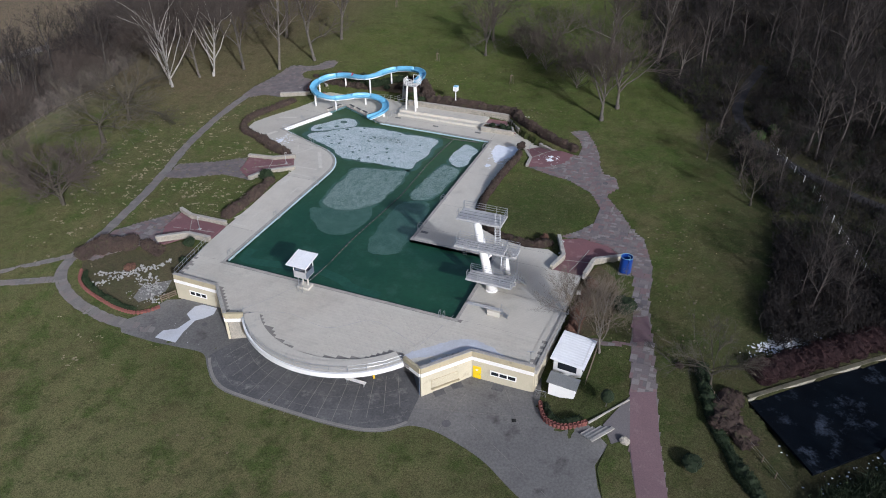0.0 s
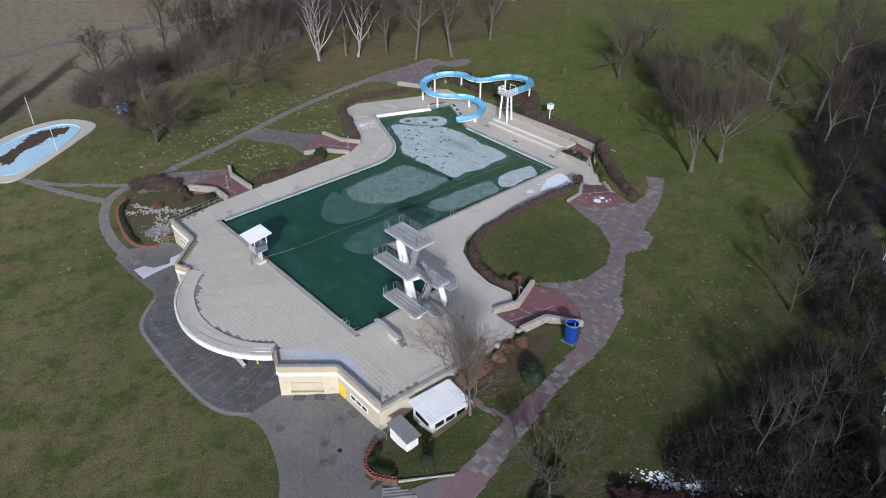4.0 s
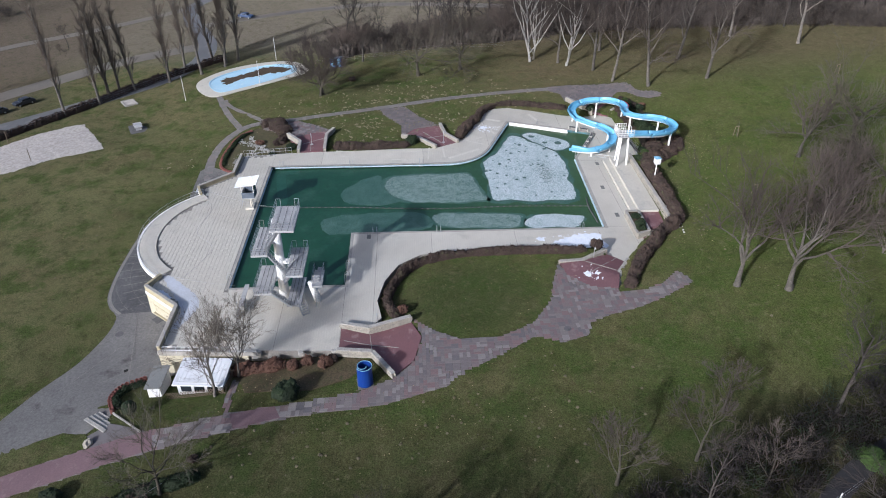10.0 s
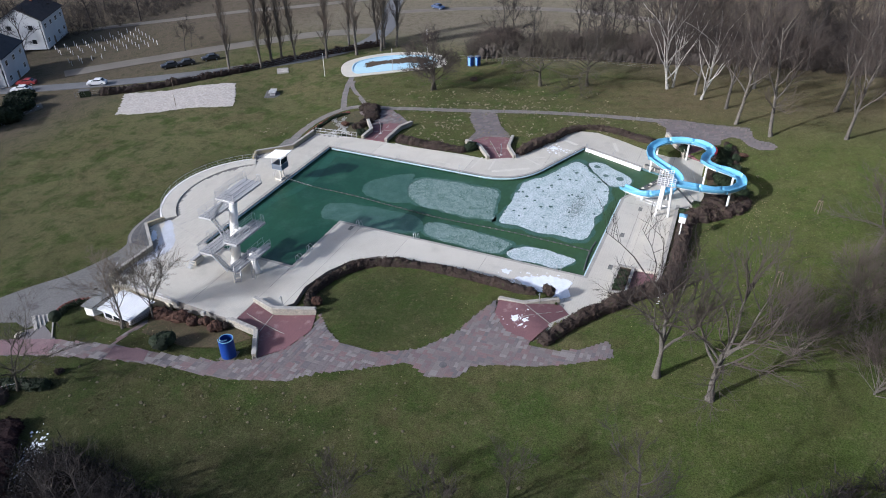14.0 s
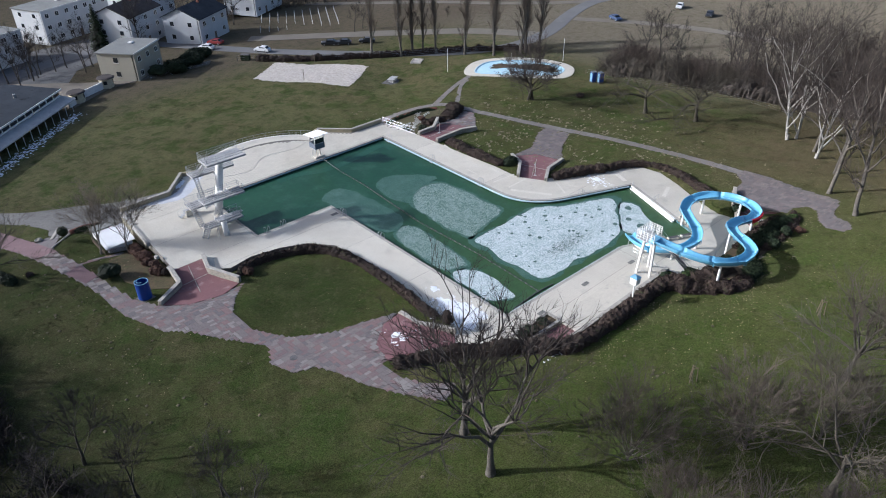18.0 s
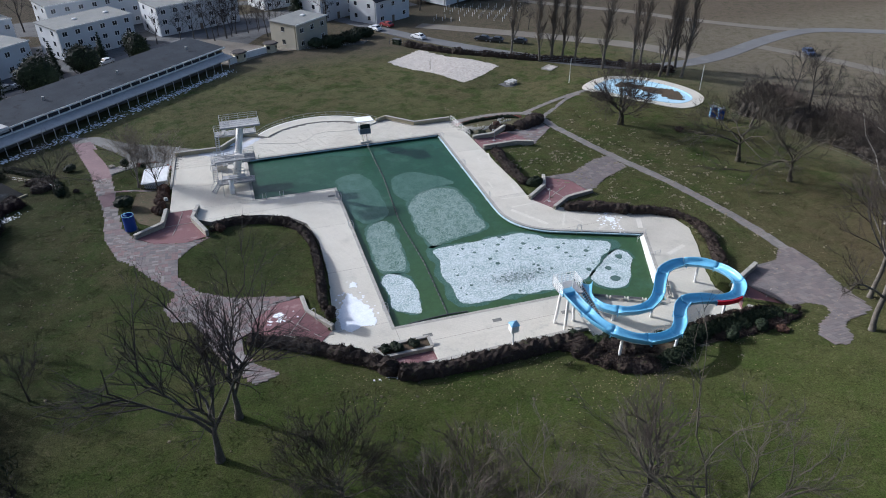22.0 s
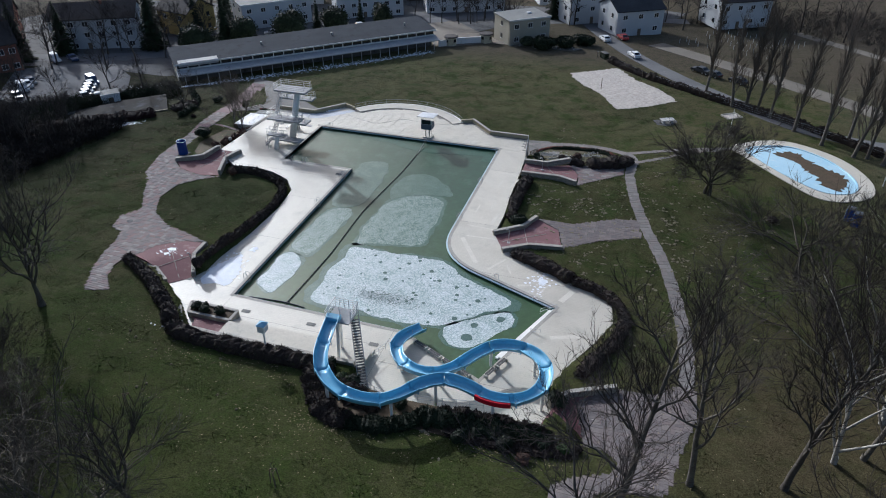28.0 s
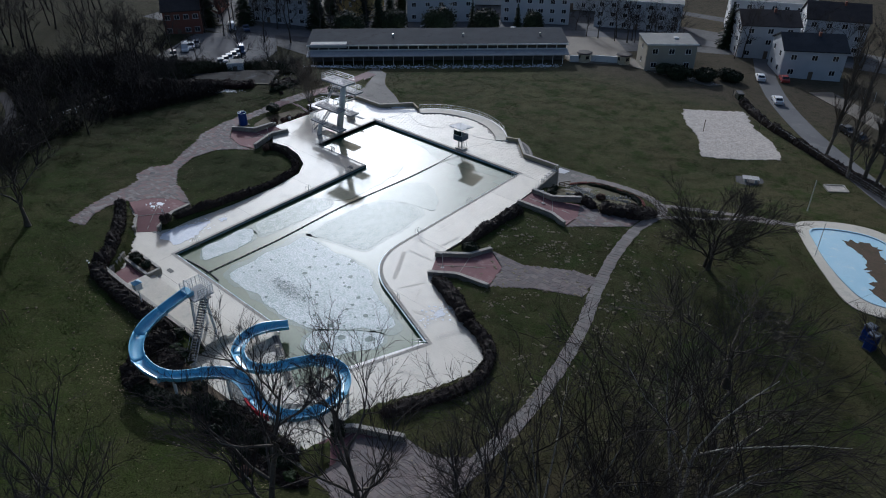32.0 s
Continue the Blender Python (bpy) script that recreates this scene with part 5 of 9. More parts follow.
part("ladder", Mesh().beam((1.25, 0.05, 0), (1.1, 0.05, 3.0), 0.05, 0.07).beam((1.25, 0.55, 0), (1.1, 0.55, 3.0), 0.05, 0.07), STEEL, spring)
for k in range(9):
    part("rung", Mesh().tube((1.23 - 0.015 * k, 0.05, 0.3 + 0.3 * k), (1.23 - 0.015 * k, 0.55, 0.3 + 0.3 * k), 0.02, n=5), STEEL, spring)
low = thing("springboard", "low grey one metre springboard on a concrete plinth", "springboard", (37.0, 2.5, 0))
part("plinth", Mesh().box((0.7, 0, 0.36), (1.6, 0.75, 0.72), 0, 0.03), CONC, low)
part("board", Mesh().box((-0.5, 0, 0.92), (4.6, 0.55, 0.07), 0, 0.02), GREYP, low)
part("fulcrum", Mesh().tube((-0.2, -0.3, 0.8), (-0.2, 0.3, 0.8), 0.09, n=10), STEEL, low)
for k in range(3):
    part("step", Mesh().box((1.7 + 0.3 * k, 0, 0.56 - 0.2 * k), (0.3, 0.7, 0.06), 0, 0.01), STEEL, low)
for y in (-0.34, 0.34):
    part("handrail", Mesh().pipe([(1.5, y, 0.9), (1.5, y, 1.6), (2.5, y, 0.9), (2.5, y, 0.0)], 0.022, 5), STEEL, low)

# ---- lookout cabin of the lifeguard ----
cab = thing("lifeguard_cabin", "small raised lifeguard cabin with a white roof", "lifeguard cabin", (13.2, -1.0, 0), 0)
part("plinth", Mesh().box((0, 0, 0.14), (1.7, 1.2, 0.32), 0, 0.03), CONC, cab)
for sx in (-0.35, 0.35):
    part("stilt", Mesh().box((sx, 0.2, 1.1), (0.16, 0.2, 1.7), 0, 0.02), CONC, cab)
part("ladder", Mesh().beam((-0.3, -1.3, 0), (-0.3, -0.8, 1.9), 0.05, 0.08).beam((0.3, -1.3, 0), (0.3, -0.8, 1.9), 0.05, 0.08), STEEL, cab)
for k in range(6):
    part("rung", Mesh().tube((-0.3, -1.26 + 0.08 * k, 0.25 + 0.28 * k), (0.3, -1.26 + 0.08 * k, 0.25 + 0.28 * k), 0.02, n=5), STEEL, cab)
part("floor", Mesh().box((0, 0.1, 1.92), (1.9, 1.8, 0.12), 0, 0.02), GREYP, cab)
for (cx, cy, sx, sy) in ((-0.92, 0.1, 0.06, 1.8), (0.92, 0.1, 0.06, 1.8), (0, 0.97, 1.8, 0.06), (0, -0.77, 1.8, 0.06)):
    part("side_panel", Mesh().box((cx, cy, 2.4), (sx, sy, 0.9), 0, 0.01), PANEL if cx > 0 or cy > 0 else GREYP, cab)
for cx in (-0.9, 0.9):
    for cy in (-0.75, 0.95):
        part("corner_post", Mesh().box((cx, cy, 3.1), (0.08, 0.08, 2.2), 0, 0.01), WHITE, cab)
part("rear_glazing", Mesh().box((0, 0.95, 3.3), (1.7, 0.02, 0.8)), GLASS, cab)
roof = part("roof", Mesh().add([(-1.5, -1.5, 4.0), (1.5, -1.5, 4.0), (1.5, 1.6, 4.4), (-1.5, 1.6, 4.4), (-1.5, -1.5, 4.08), (1.5, -1.5, 4.08), (1.5, 1.6, 4.48), (-1.5, 1.6, 4.48)],
     [(3, 2, 1, 0), (4, 5, 6, 7), (0, 1, 5, 4), (1, 2, 6, 5), (2, 3, 7, 6), (3, 0, 4, 7)]), ROOFW, cab, "white corrugated roof")
for k in range(9):
    x = -1.4 + 0.35 * k
    part("roof_rib", Mesh().beam((x, -1.5, 4.1), (x, 1.6, 4.5), 0.06, 0.05), ROOFW, roof)
tagged(put("cable", Mesh().sweep([tuple(v) for v in smooth_line([(9.2, -8.6, 0.16), (14, -6.6, 0.05), (20, -7.2, 0.05), (24, -4.2, 0.05), (27.5, -4.8, 0.05), (31, -6.2, 0.05)], 0.8)], 0.018, 6), GREYP), "thin dark cable lying loose on the terrace", "cable")
for a, b in (((8.5, -9.3, 0.72), (13.0, -0.5, 0.45)), ((13.2, -0.2, 0.3), (13.05, 4.8, -0.36)), ((31.0, -8.9, 0.65), (33.2, 0.6, 0.06))):
    tagged(put("wire", Mesh().sweep([Vector(a).lerp(Vector(b), t) - Vector((0, 0, 0.25 * math.sin(math.pi * t) * (1 if a[2] > 0.5 else 0.2))) for t in np.linspace(0, 1, 9)], 0.016, 6), GREYP), "thin grey wire stretched over the terrace", "wire", "terrace wires")
lane = thing("lane_rope", "dark lane rope lying across the frozen water", "lane rope")
part("rope", Mesh().pipe([tuple(v) for v in smooth_line([(13.0, 0.0, 0.0), (13.1, 4.8, -0.38), (13.2, 12, -0.40), (14.3, 26, -0.40), (14.0, 38, -0.40), (14.5, 49.7, -0.38)], 0.7)], 0.05, 5), ROPE, lane)
rng = random.Random(4)
for k in range(46):
    y = 6 + k * 0.95
    x = float(np.interp(y, [4.8, 12, 26, 38, 49.7], [13.1, 13.2, 14.3, 14.0, 14.5]))
    part("float", Mesh().tube((x, y, -0.38), (x + 0.02, y + 0.35, -0.38), 0.085, n=6), DARKC, lane)
lane2 = thing("lane_rope", "dark lane rope drifted against the pool edge", "lane rope")
part("rope", Mesh().pipe([tuple(v) for v in smooth_line([(12, 49.4, -0.38), (15, 49.2, -0.38), (19.4, 49.5, -0.38)], 0.5)], 0.09, 6), DARKC, lane2)

# ---- ice on the water and snow ----
def ragged(pts, step, amount, seed):
    rng = random.Random(seed)
    line = smooth_line(pts, step, True)
    wob = amount * 6 if amount < 0.1 else 0.0
    return [(p.x + rng.uniform(-amount, amount) + wob * noise.noise((p.x * 0.45, p.y * 0.45, seed)), p.y + rng.uniform(-amount, amount) + wob * noise.noise((p.x * 0.45, p.y * 0.45, seed + 40))) for p in line]


ICE = [("frosted", FROST, [(12.1, 36.4), (11.2, 35.0), (8.9, 34.8), (5.9, 35.2), (3.6, 35.0), (0.0, 34.8), (-2.2, 35.6), (-4.8, 37.7), (-7.9, 39.1), (-11.0, 40.5), (-11.5, 41.9), (-8.9, 44.0), (-6.3, 46.3), (-3.5, 48.0), (-0.4, 48.5), (6.1, 48.1), (11.4, 48.1), (12.4, 46.5), (12.2, 43.8), (12.4, 41.3), (12.0, 38.6)]),
       ("frosted", FROST, [(-12.1, 42.9), (-12.7, 45.1), (-11.1, 47.7), (-9.4, 50.2), (-7.7, 50.8), (-5.7, 49.8), (-5.5, 47.8), (-7.9, 45.5), (-9.7, 44.0)]),
       ("dull", DULLICE, [(10.0, 20.0), (7.4, 19.0), (5.0, 18.9), (3.5, 20.3), (3.2, 23.4), (3.0, 27.3), (2.8, 31.0), (3.4, 32.3), (6.0, 32.9), (9.6, 33.8), (11.6, 34.1), (12.1, 31.8), (12.4, 28.9), (12.1, 25.5), (11.7, 22.6)]),
       ("dull", DULLICE, [(17.7, 26.0), (16.2, 26.1), (15.6, 28.2), (15.8, 31.6), (16.1, 35.6), (16.6, 38.5), (17.7, 38.7), (19.6, 38.1), (20.1, 35.7), (19.9, 32.5), (19.7, 29.3), (19.2, 27.2)]),
       ("dull", FROST, [(19.7, 39.2), (18.0, 39.4), (16.8, 41.0), (16.6, 43.6), (16.9, 46.4), (17.3, 47.8), (18.4, 47.8), (20.0, 46.4), (20.3, 44.7), (20.3, 42.4), (20.4, 40.5)]),
       ("thin", THINICE, [(20.8, 11.2), (19.0, 9.8), (16.7, 10.3), (15.5, 12.6), (15.2, 15.9), (15.1, 19.7), (15.2, 23.0), (16.3, 25.0), (19.2, 25.7), (20.2, 23.5), (20.7, 19.8), (20.8, 16.1), (20.9, 13.2)]),
       ("thin", THINICE, [(11.7, 12.8), (9.3, 12.0), (6.8, 13.0), (4.0, 15.5), (3.0, 17.9), (6.1, 18.4), (9.0, 19.1), (11.9, 20.9), (12.7, 18.5), (12.7, 15.4)])]
icelabel = {"frosted": "white frosted ice sheet on the pool water", "dull": "greyish half-clear ice sheet on the pool water", "thin": "thin clear ice skin on the pool water"}
for k, (kind_, mat_, pts) in enumerate(ICE):
    tagged(put("ice_sheet", draped("ice_sheet", ragged(pts, 0.35, 0.07, k), mat_, 0.0, 30, 0.02, z=-0.425), None), icelabel[kind_], "ice sheet", "ice sheets")
for k, (kind_, mat_, pts) in enumerate(ICE[:5]):
    cx, cy = (sum(p[i] for p in pts) / len(pts) for i in (0, 1))
    film_ = [(min(20.9, x), y) for x, y in ragged([(cx + (x - cx) * 1.1, cy + (y - cy) * 1.07) for x, y in pts], 0.35, 0.09, 70 + k)]
    tagged(put("ice_film", draped("ice_film", film_, THINICE, 0.0, 30, 0.01, z=-0.437), None), "thin clear ice skin round a thicker sheet", "ice sheet", "ice sheets")
skin = [(q[0] + 0.12 * noise.noise((q[0], q[1], 3)), q[1]) for q in ribbon(smooth_line([(1.2, 4.6), (1.9, 2.0), (7.0, 2.6), (11.5, 3.3), (16.0, 2.7), (18.7, 1.5), (22.7, 1.3)], 0.5), 1.5)]
tagged(put("ice_film", draped("ice_film", skin, SKIN, 0.0, 30, 0.01, z=-0.436), None), "pale wavy edge of a thin ice skin", "ice sheet", "ice sheets")
rng = random.Random(8)
big_ice = ICE[0][2]
spots = []
while len(spots) < 42:
    p = (rng.uniform(-12, 12), rng.uniform(33, 48.5))
    if inside(big_ice, [p])[0] and inside(big_ice, [(p[0] + 0.7, p[1] + 0.5)])[0]:
        spots.append((*p, rng.uniform(0.10, 0.26)))
spots += [(-11.2, 44.5, 0.6), (-8.5, 46.5, 0.5), (-8.2, 48.8, 0.7), (2.2, 34.9, 0.45), (5.4, 39.7, 0.3), (3.1, 36.8, 0.3), (4.8, 41.0, 0.3), (-0.3, 37.6, 0.35), (-1.9, 39.3, 0.3), (-4.4, 40.0, 0.3), (-7.7, 41.9, 0.35), (-5.9, 46.0, 0.35)]
for x, y, r in spots:
    o = [(x + r * rng.uniform(0.75, 1.15) * math.cos(t), y + r * rng.uniform(0.75, 1.15) * math.sin(t)) for t in np.linspace(0, 2 * math.pi, 10)[:-1]]
    tagged(put("ice_hole", Mesh().prism(o, -0.425, -0.416), HOLE), "dark refrozen hole in the ice", "ice hole", "ice holes")
crumbs = Mesh()
for k in range(520):
    x, y = 3.5 + rng.gauss(0, 2.1), 44.6 + rng.gauss(0, 0.8)
    crumbs.box((x, y, -0.412), (rng.uniform(0.06, 0.24), rng.uniform(0.04, 0.12), 0.012), rng.uniform(-30, 60))
tagged(put("ice_crumbs", crumbs, CRUMB), "dark broken patch in the frosted ice", "ice", kind="stuff")
SNOWS = [([(27.2, 47), (26.0, 43.6), (25.0, 41.9), (24.2, 43.4), (23.2, 45.5), (23.0, 48.7), (25, 48.9), (26.4, 49.3)], 0.012, 0.0), ([(24.6, 40.6), (24.2, 39.8), (23.6, 40.2), (23.8, 41)], 0.012, 0.0),
         ([(34.5, 44.9), (33.9, 44.2), (33.2, 44.7), (33.8, 45.3)], 0.05, None), ([(33.6, 45.6), (33.2, 45.9), (33.7, 46.2), (34.0, 45.9)], 0.05, None), ([(-14.2, 35.4), (-15.1, 36.0), (-14.7, 36.8), (-14.0, 36.3)], 0.012, 0.0),
         ([(34.2, -8.5), (36.0, -6.7), (35.4, -6.5), (33.6, -8.2)], 0.012, 0.0), ([(20.3, 59.3), (18.6, 59.4), (17.1, 59.8), (17.6, 60.2), (19.4, 60.0)], 0.04, None), ([(24.2, 59.2), (22.2, 59.3), (22.6, 59.7), (24.0, 59.7)], 0.04, None)]
for k, (pts, lift, z) in enumerate(SNOWS):
    tagged(put("snow_patch", draped("snow_patch", ragged(pts, 0.22, 0.2, 30 + k), SNOW, lift + 0.03, 1.0, 0.03, z=z), None), "thin patch of old white snow", "snow patch", "snow patches")
# frost sheet widened to the outline of the parapet's bluish shade
tagged(put("frost_film", draped("frost_film", ragged([(31.2, -8.6), (31.1, -7.4), (35.7, -3.2), (38.9, -3.2), (41.4, -4.4), (41.2, -4.9), (37.4, -4.9)], 0.4, 0.12, 90), FROSTD, 0.0, 8, 0.005, z=0.036), None), "thin frost, its bluish sheet also painting the parapet's shade", "frost")
crumb = Mesh()
for (x0, y0, sx, sy, n_, on) in ((25, 45.5, 2.4, 4.0, 150, True), (71, 10.4, 4.6, 1.3, 620, False), (46, -46, 14, 3.0, 1100, False), (76, -4, 5, 3, 160, False), (90, -14, 7, 3, 220, False), (6, -74, 8, 2, 160, False), (-14.3, 36.4, 1.6, 3.4, 90, True), (33.8, 45, 2.0, 1.6, 45, False), (20.6, 59.7, 5.6, 0.8, 70, False), (-1, -11, 5, 2, 60, False)):
    for k in range(n_):
        u, v = rng.gauss(0, 0.45), rng.gauss(0, 0.45)
        turn = 0.72 if x0 > 40 and y0 < 0 else (0.66 if x0 > 60 else 0)
        x, y = x0 + u * sx * math.cos(turn) - v * sy * math.sin(turn), y0 + u * sx * math.sin(turn) + v * sy * math.cos(turn)
        if x0 == 46:
            t = rng.random()
            x, y = 33 + 46 * t + rng.gauss(0, 0.8), -62.4 + 42.4 * t + rng.gauss(0, 0.8)
        if on and not inside(DECK, [(x, y)])[0]:
            continue
        s = rng.uniform(0.04, 0.17) * (1.3 if on else 1) * (1.7 if x0 == 46 else 1)
        crumb.blob((x, y, (0.02 if on else H(x, y) + 0.02)), (s, s * rng.uniform(0.5, 1), 0.03), 3, 6, 0.3, k)
tagged(put("snow_remains", crumb, SNOW), "scattered remains of snow", "snow", kind="stuff")

# ---- water slide ----
SLIDE_XY = [(3.7, 57.3), (3.2, 60.5), (2.4, 63.4), (0.3, 65.7), (-2.3, 66.4), (-4.7, 65.9), (-6.3, 64.4), (-7.6, 62.3), (-9.4, 60.9), (-11.5, 60.9), (-13.9, 61.5), (-16.3, 61.0), (-18.1, 59.2), (-18.6, 56.3),
            (-17.3, 53.5), (-14.9, 52.3), (-12.5, 52.6), (-10.6, 54.5), (-9.0, 56.7), (-7.0, 57.8), (-4.5, 57.5), (-2.3, 55.6), (-1.8, 52.8), (-3.4, 50.0)]
run = smooth_line([(x, y, 0) for x, y in SLIDE_XY], 0.5)
dist = np.r_[0, np.cumsum([(b - a).length for a, b in zip(run, run[1:])])]
for p, d in zip(run, dist):
    p.z = 6.15 - 5.6 * d / dist[-1]
slide = thing("water_slide", "long winding sky blue water slide on white posts", "water slide", (0, 0, 0))


def trough(pts):
    """The open U of the slide, with thickness and rolled rims."""
    prof = [(-0.72, 0.52), (-0.62, 0.50), (-0.58, 0.30), (-0.48, 0.10), (-0.25, 0.0), (0.25, 0.0), (0.48, 0.10), (0.58, 0.30), (0.62, 0.50), (0.72, 0.52), (0.70, 0.44), (0.66, 0.22), (0.55, -0.02), (0.28, -0.12), (-0.28, -0.12), (-0.55, -0.02), (-0.66, 0.22), (-0.70, 0.44)]
    m, k = Mesh(), len(prof)
    vs = []
    for i, p in enumerate(pts):
        d = (pts[min(i + 1, len(pts) - 1)] - pts[max(i - 1, 0)]).normalized()
        d2 = pts[min(i + 2, len(pts) - 1)] - pts[i]
        d1 = pts[i] - pts[max(i - 2, 0)]
        bend = max(-0.22, min(0.22, (d1.x * d2.y - d1.y * d2.x) / max(0.2, d1.length * d2.length) * 0.8))
        s = Vector((-d.y, d.x, 0)).normalized()
        up = Vector((0, 0, 1))
        c, sn = math.cos(bend), math.sin(bend)
        for u, w in prof:
            vs.append(p + s * (u * c + w * sn) + up * (w * c - u * sn))
    n = len(pts)
    fs = [(i * k + j, i * k + (j + 1) % k, (i + 1) * k + (j + 1) % k, (i + 1) * k + j) for i in range(n - 1) for j in range(k)]
    fs += [tuple(range(k - 1, -1, -1)), tuple((n - 1) * k + j for j in range(k))]
    return m.add(vs, fs)


cuts = list(range(0, len(run) - 1, 7)) + [len(run) - 1]
if cuts[-1] - cuts[-2] < 3:
    cuts.pop(-2)
for a, b in zip(cuts, cuts[1:]):
    mid = run[(a + b) // 2]
    red = -15.6 < mid.x < -12.6 and mid.y > 60
    seg = part("slide_section", trough(run[a:b + 1]), BLUES, slide, smooth=True)
    p = run[a]
    d = (run[a + 1] - p).normalized()
    s = Vector((-d.y, d.x, 0))
    part("joint_flange", Mesh().beam(p - s * 0.74 + Vector((0, 0, 0.2)), p - s * 0.68 + Vector((0, 0, 0.2)), 0.06, 0.62).beam(p + s * 0.68 + Vector((0, 0, 0.2)), p + s * 0.74 + Vector((0, 0, 0.2)), 0.06, 0.62).beam(p - s * 0.6 + Vector((0, 0, -0.14)), p + s * 0.6 + Vector((0, 0, -0.14)), 0.1, 0.06), BLUES, seg)
    if red:
        m, band = Mesh(), []
        for q, r in zip(run[a:b], run[a + 1:b + 1]):
            dd = (r - q).normalized()
            ss = Vector((dd.y, -dd.x, 0))
            band += [q + ss * u + Vector((0, 0, w)) for u, w in ((0.40, 0.07), (0.53, 0.28), (0.60, 0.58), (0.84, 0.58), (0.86, 0.30), (0.80, 0.0), (0.60, -0.16))]
        m.add(band, [(i * 7 + j, i * 7 + j + 1, i * 7 + j + 8, i * 7 + j + 7) for i in range(b - a - 1) for j in range(6)])
        part("red_panel", m, REDS, seg, "red side panel of the slide")
spine = Mesh()
for p, q in zip(run[::2], run[2::2]):
    spine.beam(p + Vector((0, 0, -0.24)), q + Vector((0, 0, -0.24)), 0.28, 0.2)
part("spine_beam", spine, WHITE, slide, "white steel carrying beam")
for k in (16, 30, 40, 52, 64, 74, 84, 96, 106, 114):
    if k < len(run):
        p = run[k]
        g = 0.0 if inside(DECK, [(p.x, p.y)])[0] else H(p.x, p.y)
        part("post", Mesh().tube((p.x, p.y, g - 0.1), (p.x, p.y, p.z - 0.2), 0.16, n=10), WHITE, slide, "white steel post")
# start tower with stairs
st = thing("slide_tower", "slide start tower with white posts and open steel stairs", "slide tower", (2.9, 56.9, 0.9))
for x, y in ((-1.2, -0.6), (1.0, -0.9), (0.6, 0.8)):
    part("post", Mesh().tube((x, y, -0.1), (x * 0.7, y * 0.7, 5.1), 0.17, n=12), WHITE, st, "white steel post")
part("deck_plate", Mesh().box((0.2, -0.2, 5.15), (2.6, 2.4, 0.14), 0, 0.02), GREYP, st)
for a, b in (((-1.1, -1.4), (1.5, -1.4)), ((1.5, -1.4), (1.5, 1.0)), ((-1.1, -1.4), (-1.1, 0.4))):
    for h in (5.55, 5.85, 6.15, 6.4):
        part("guard_rail", Mesh().pipe([(*a, h), (*b, h)], 0.035, 6), WHITE, st, "white tube rail")
    for t in (0, 0.2, 0.4, 0.6, 0.8, 1):
        x, y = a[0] + (b[0] - a[0]) * t, a[1] + (b[1] - a[1]) * t
        part("guard_post", Mesh().tube((x, y, 5.2), (x, y, 6.45), 0.035, n=6), WHITE, st, "white tube post")
part("start_tub", Mesh().box((0.75, 0.7, 5.45), (1.5, 0.9, 0.5), 0, 0.08), BLUES, st, "blue start tub")
part("hoop", Mesh().pipe([(0.1, 0.5, 5.2), (0.1, 0.5, 6.8), (1.4, 0.5, 6.8), (1.4, 0.5, 5.2)], 0.04, 6), WHITE, st)
stairs(st, (-3.6, 4.0, 0.1), (-1.2, -0.2, 5.1), 0.9, 24)
stairs(st, (-5.2, 4.9, -0.6), (-3.7, 4.2, 0.1), 0.9, 4)
rail("slide_fence", [(0.2, 60.4, 0.3), (-4, 61.2, 0.3), (-9, 60.2, 0.2), (-13, 59.4, 0.1)], "low steel fence behind the slide", 0.9, None, 1.2, 2)
rail("slide_plaza_rail", [(0.8, 57.0, 0.1), (-0.4, 54.0, 0.05), (-0.6, 52.5, 0.05)], "steel rail beside the terrace steps", 0.9, None, 1.0, 2)
for (a, b, n_) in (((-3.0, 51.9), (-10.6, 55.6), 4), ((-12.0, 55.2), (-13.6, 51.6), 2)):
    for k in range(n_):
        p, q = Vector(a).lerp(Vector(b), (k + 0.06) / n_), Vector(a).lerp(Vector(b), (k + 0.94) / n_)
        m = (p + q) / 2
        d = q - p
        ang = math.degrees(math.atan2(d.y, d.x))
        bl = thing("bench_block", "low bench of dark slats between concrete blocks", "bench", (m.x, m.y, 0.0), ang, "bench blocks")
        for u in (-d.length / 2 + 0.12, d.length / 2 - 0.12):
            part("end_block", Mesh().box((u, 0, 0.2), (0.24, 0.5, 0.42), 0, 0.03), CONC, bl)
        for v in (-0.13, 0.13):
            part("seat_slat", Mesh().box((0, v, 0.4), (d.length - 0.3, 0.2, 0.06), 0, 0.01), DARKC, bl, "dark timber seat slat")
for x0, y0, x1, y1 in ((-17.1, 41.3, -12.9, 51.4),):
    for k in range(2):
        o = 0.35 + 0.4 * k
        tagged(put("entry_step", Mesh().beam((x0 - o + 0.9, y0, -0.14 - 0.16 * (1 - k)), (x1 - o + 0.9, y1, -0.14 - 0.16 * (1 - k)), 0.4, 0.2), WHITE), "pale entry step along the shallow end", "step", "entry steps")
rail("entry_rail", [(-17.2, 41.2, 0), (-16.2, 41.7, -0.2), (-15.4, 42.1, -0.5)], "steel entry handrail at the shallow end", 0.8, None, 0.8, 2)
rail("entry_rail", [(-16.2, 46.4, 0), (-15.0, 46.0, -0.5)], "steel entry handrail at the shallow end", 0.8, None, 0.8, 2)

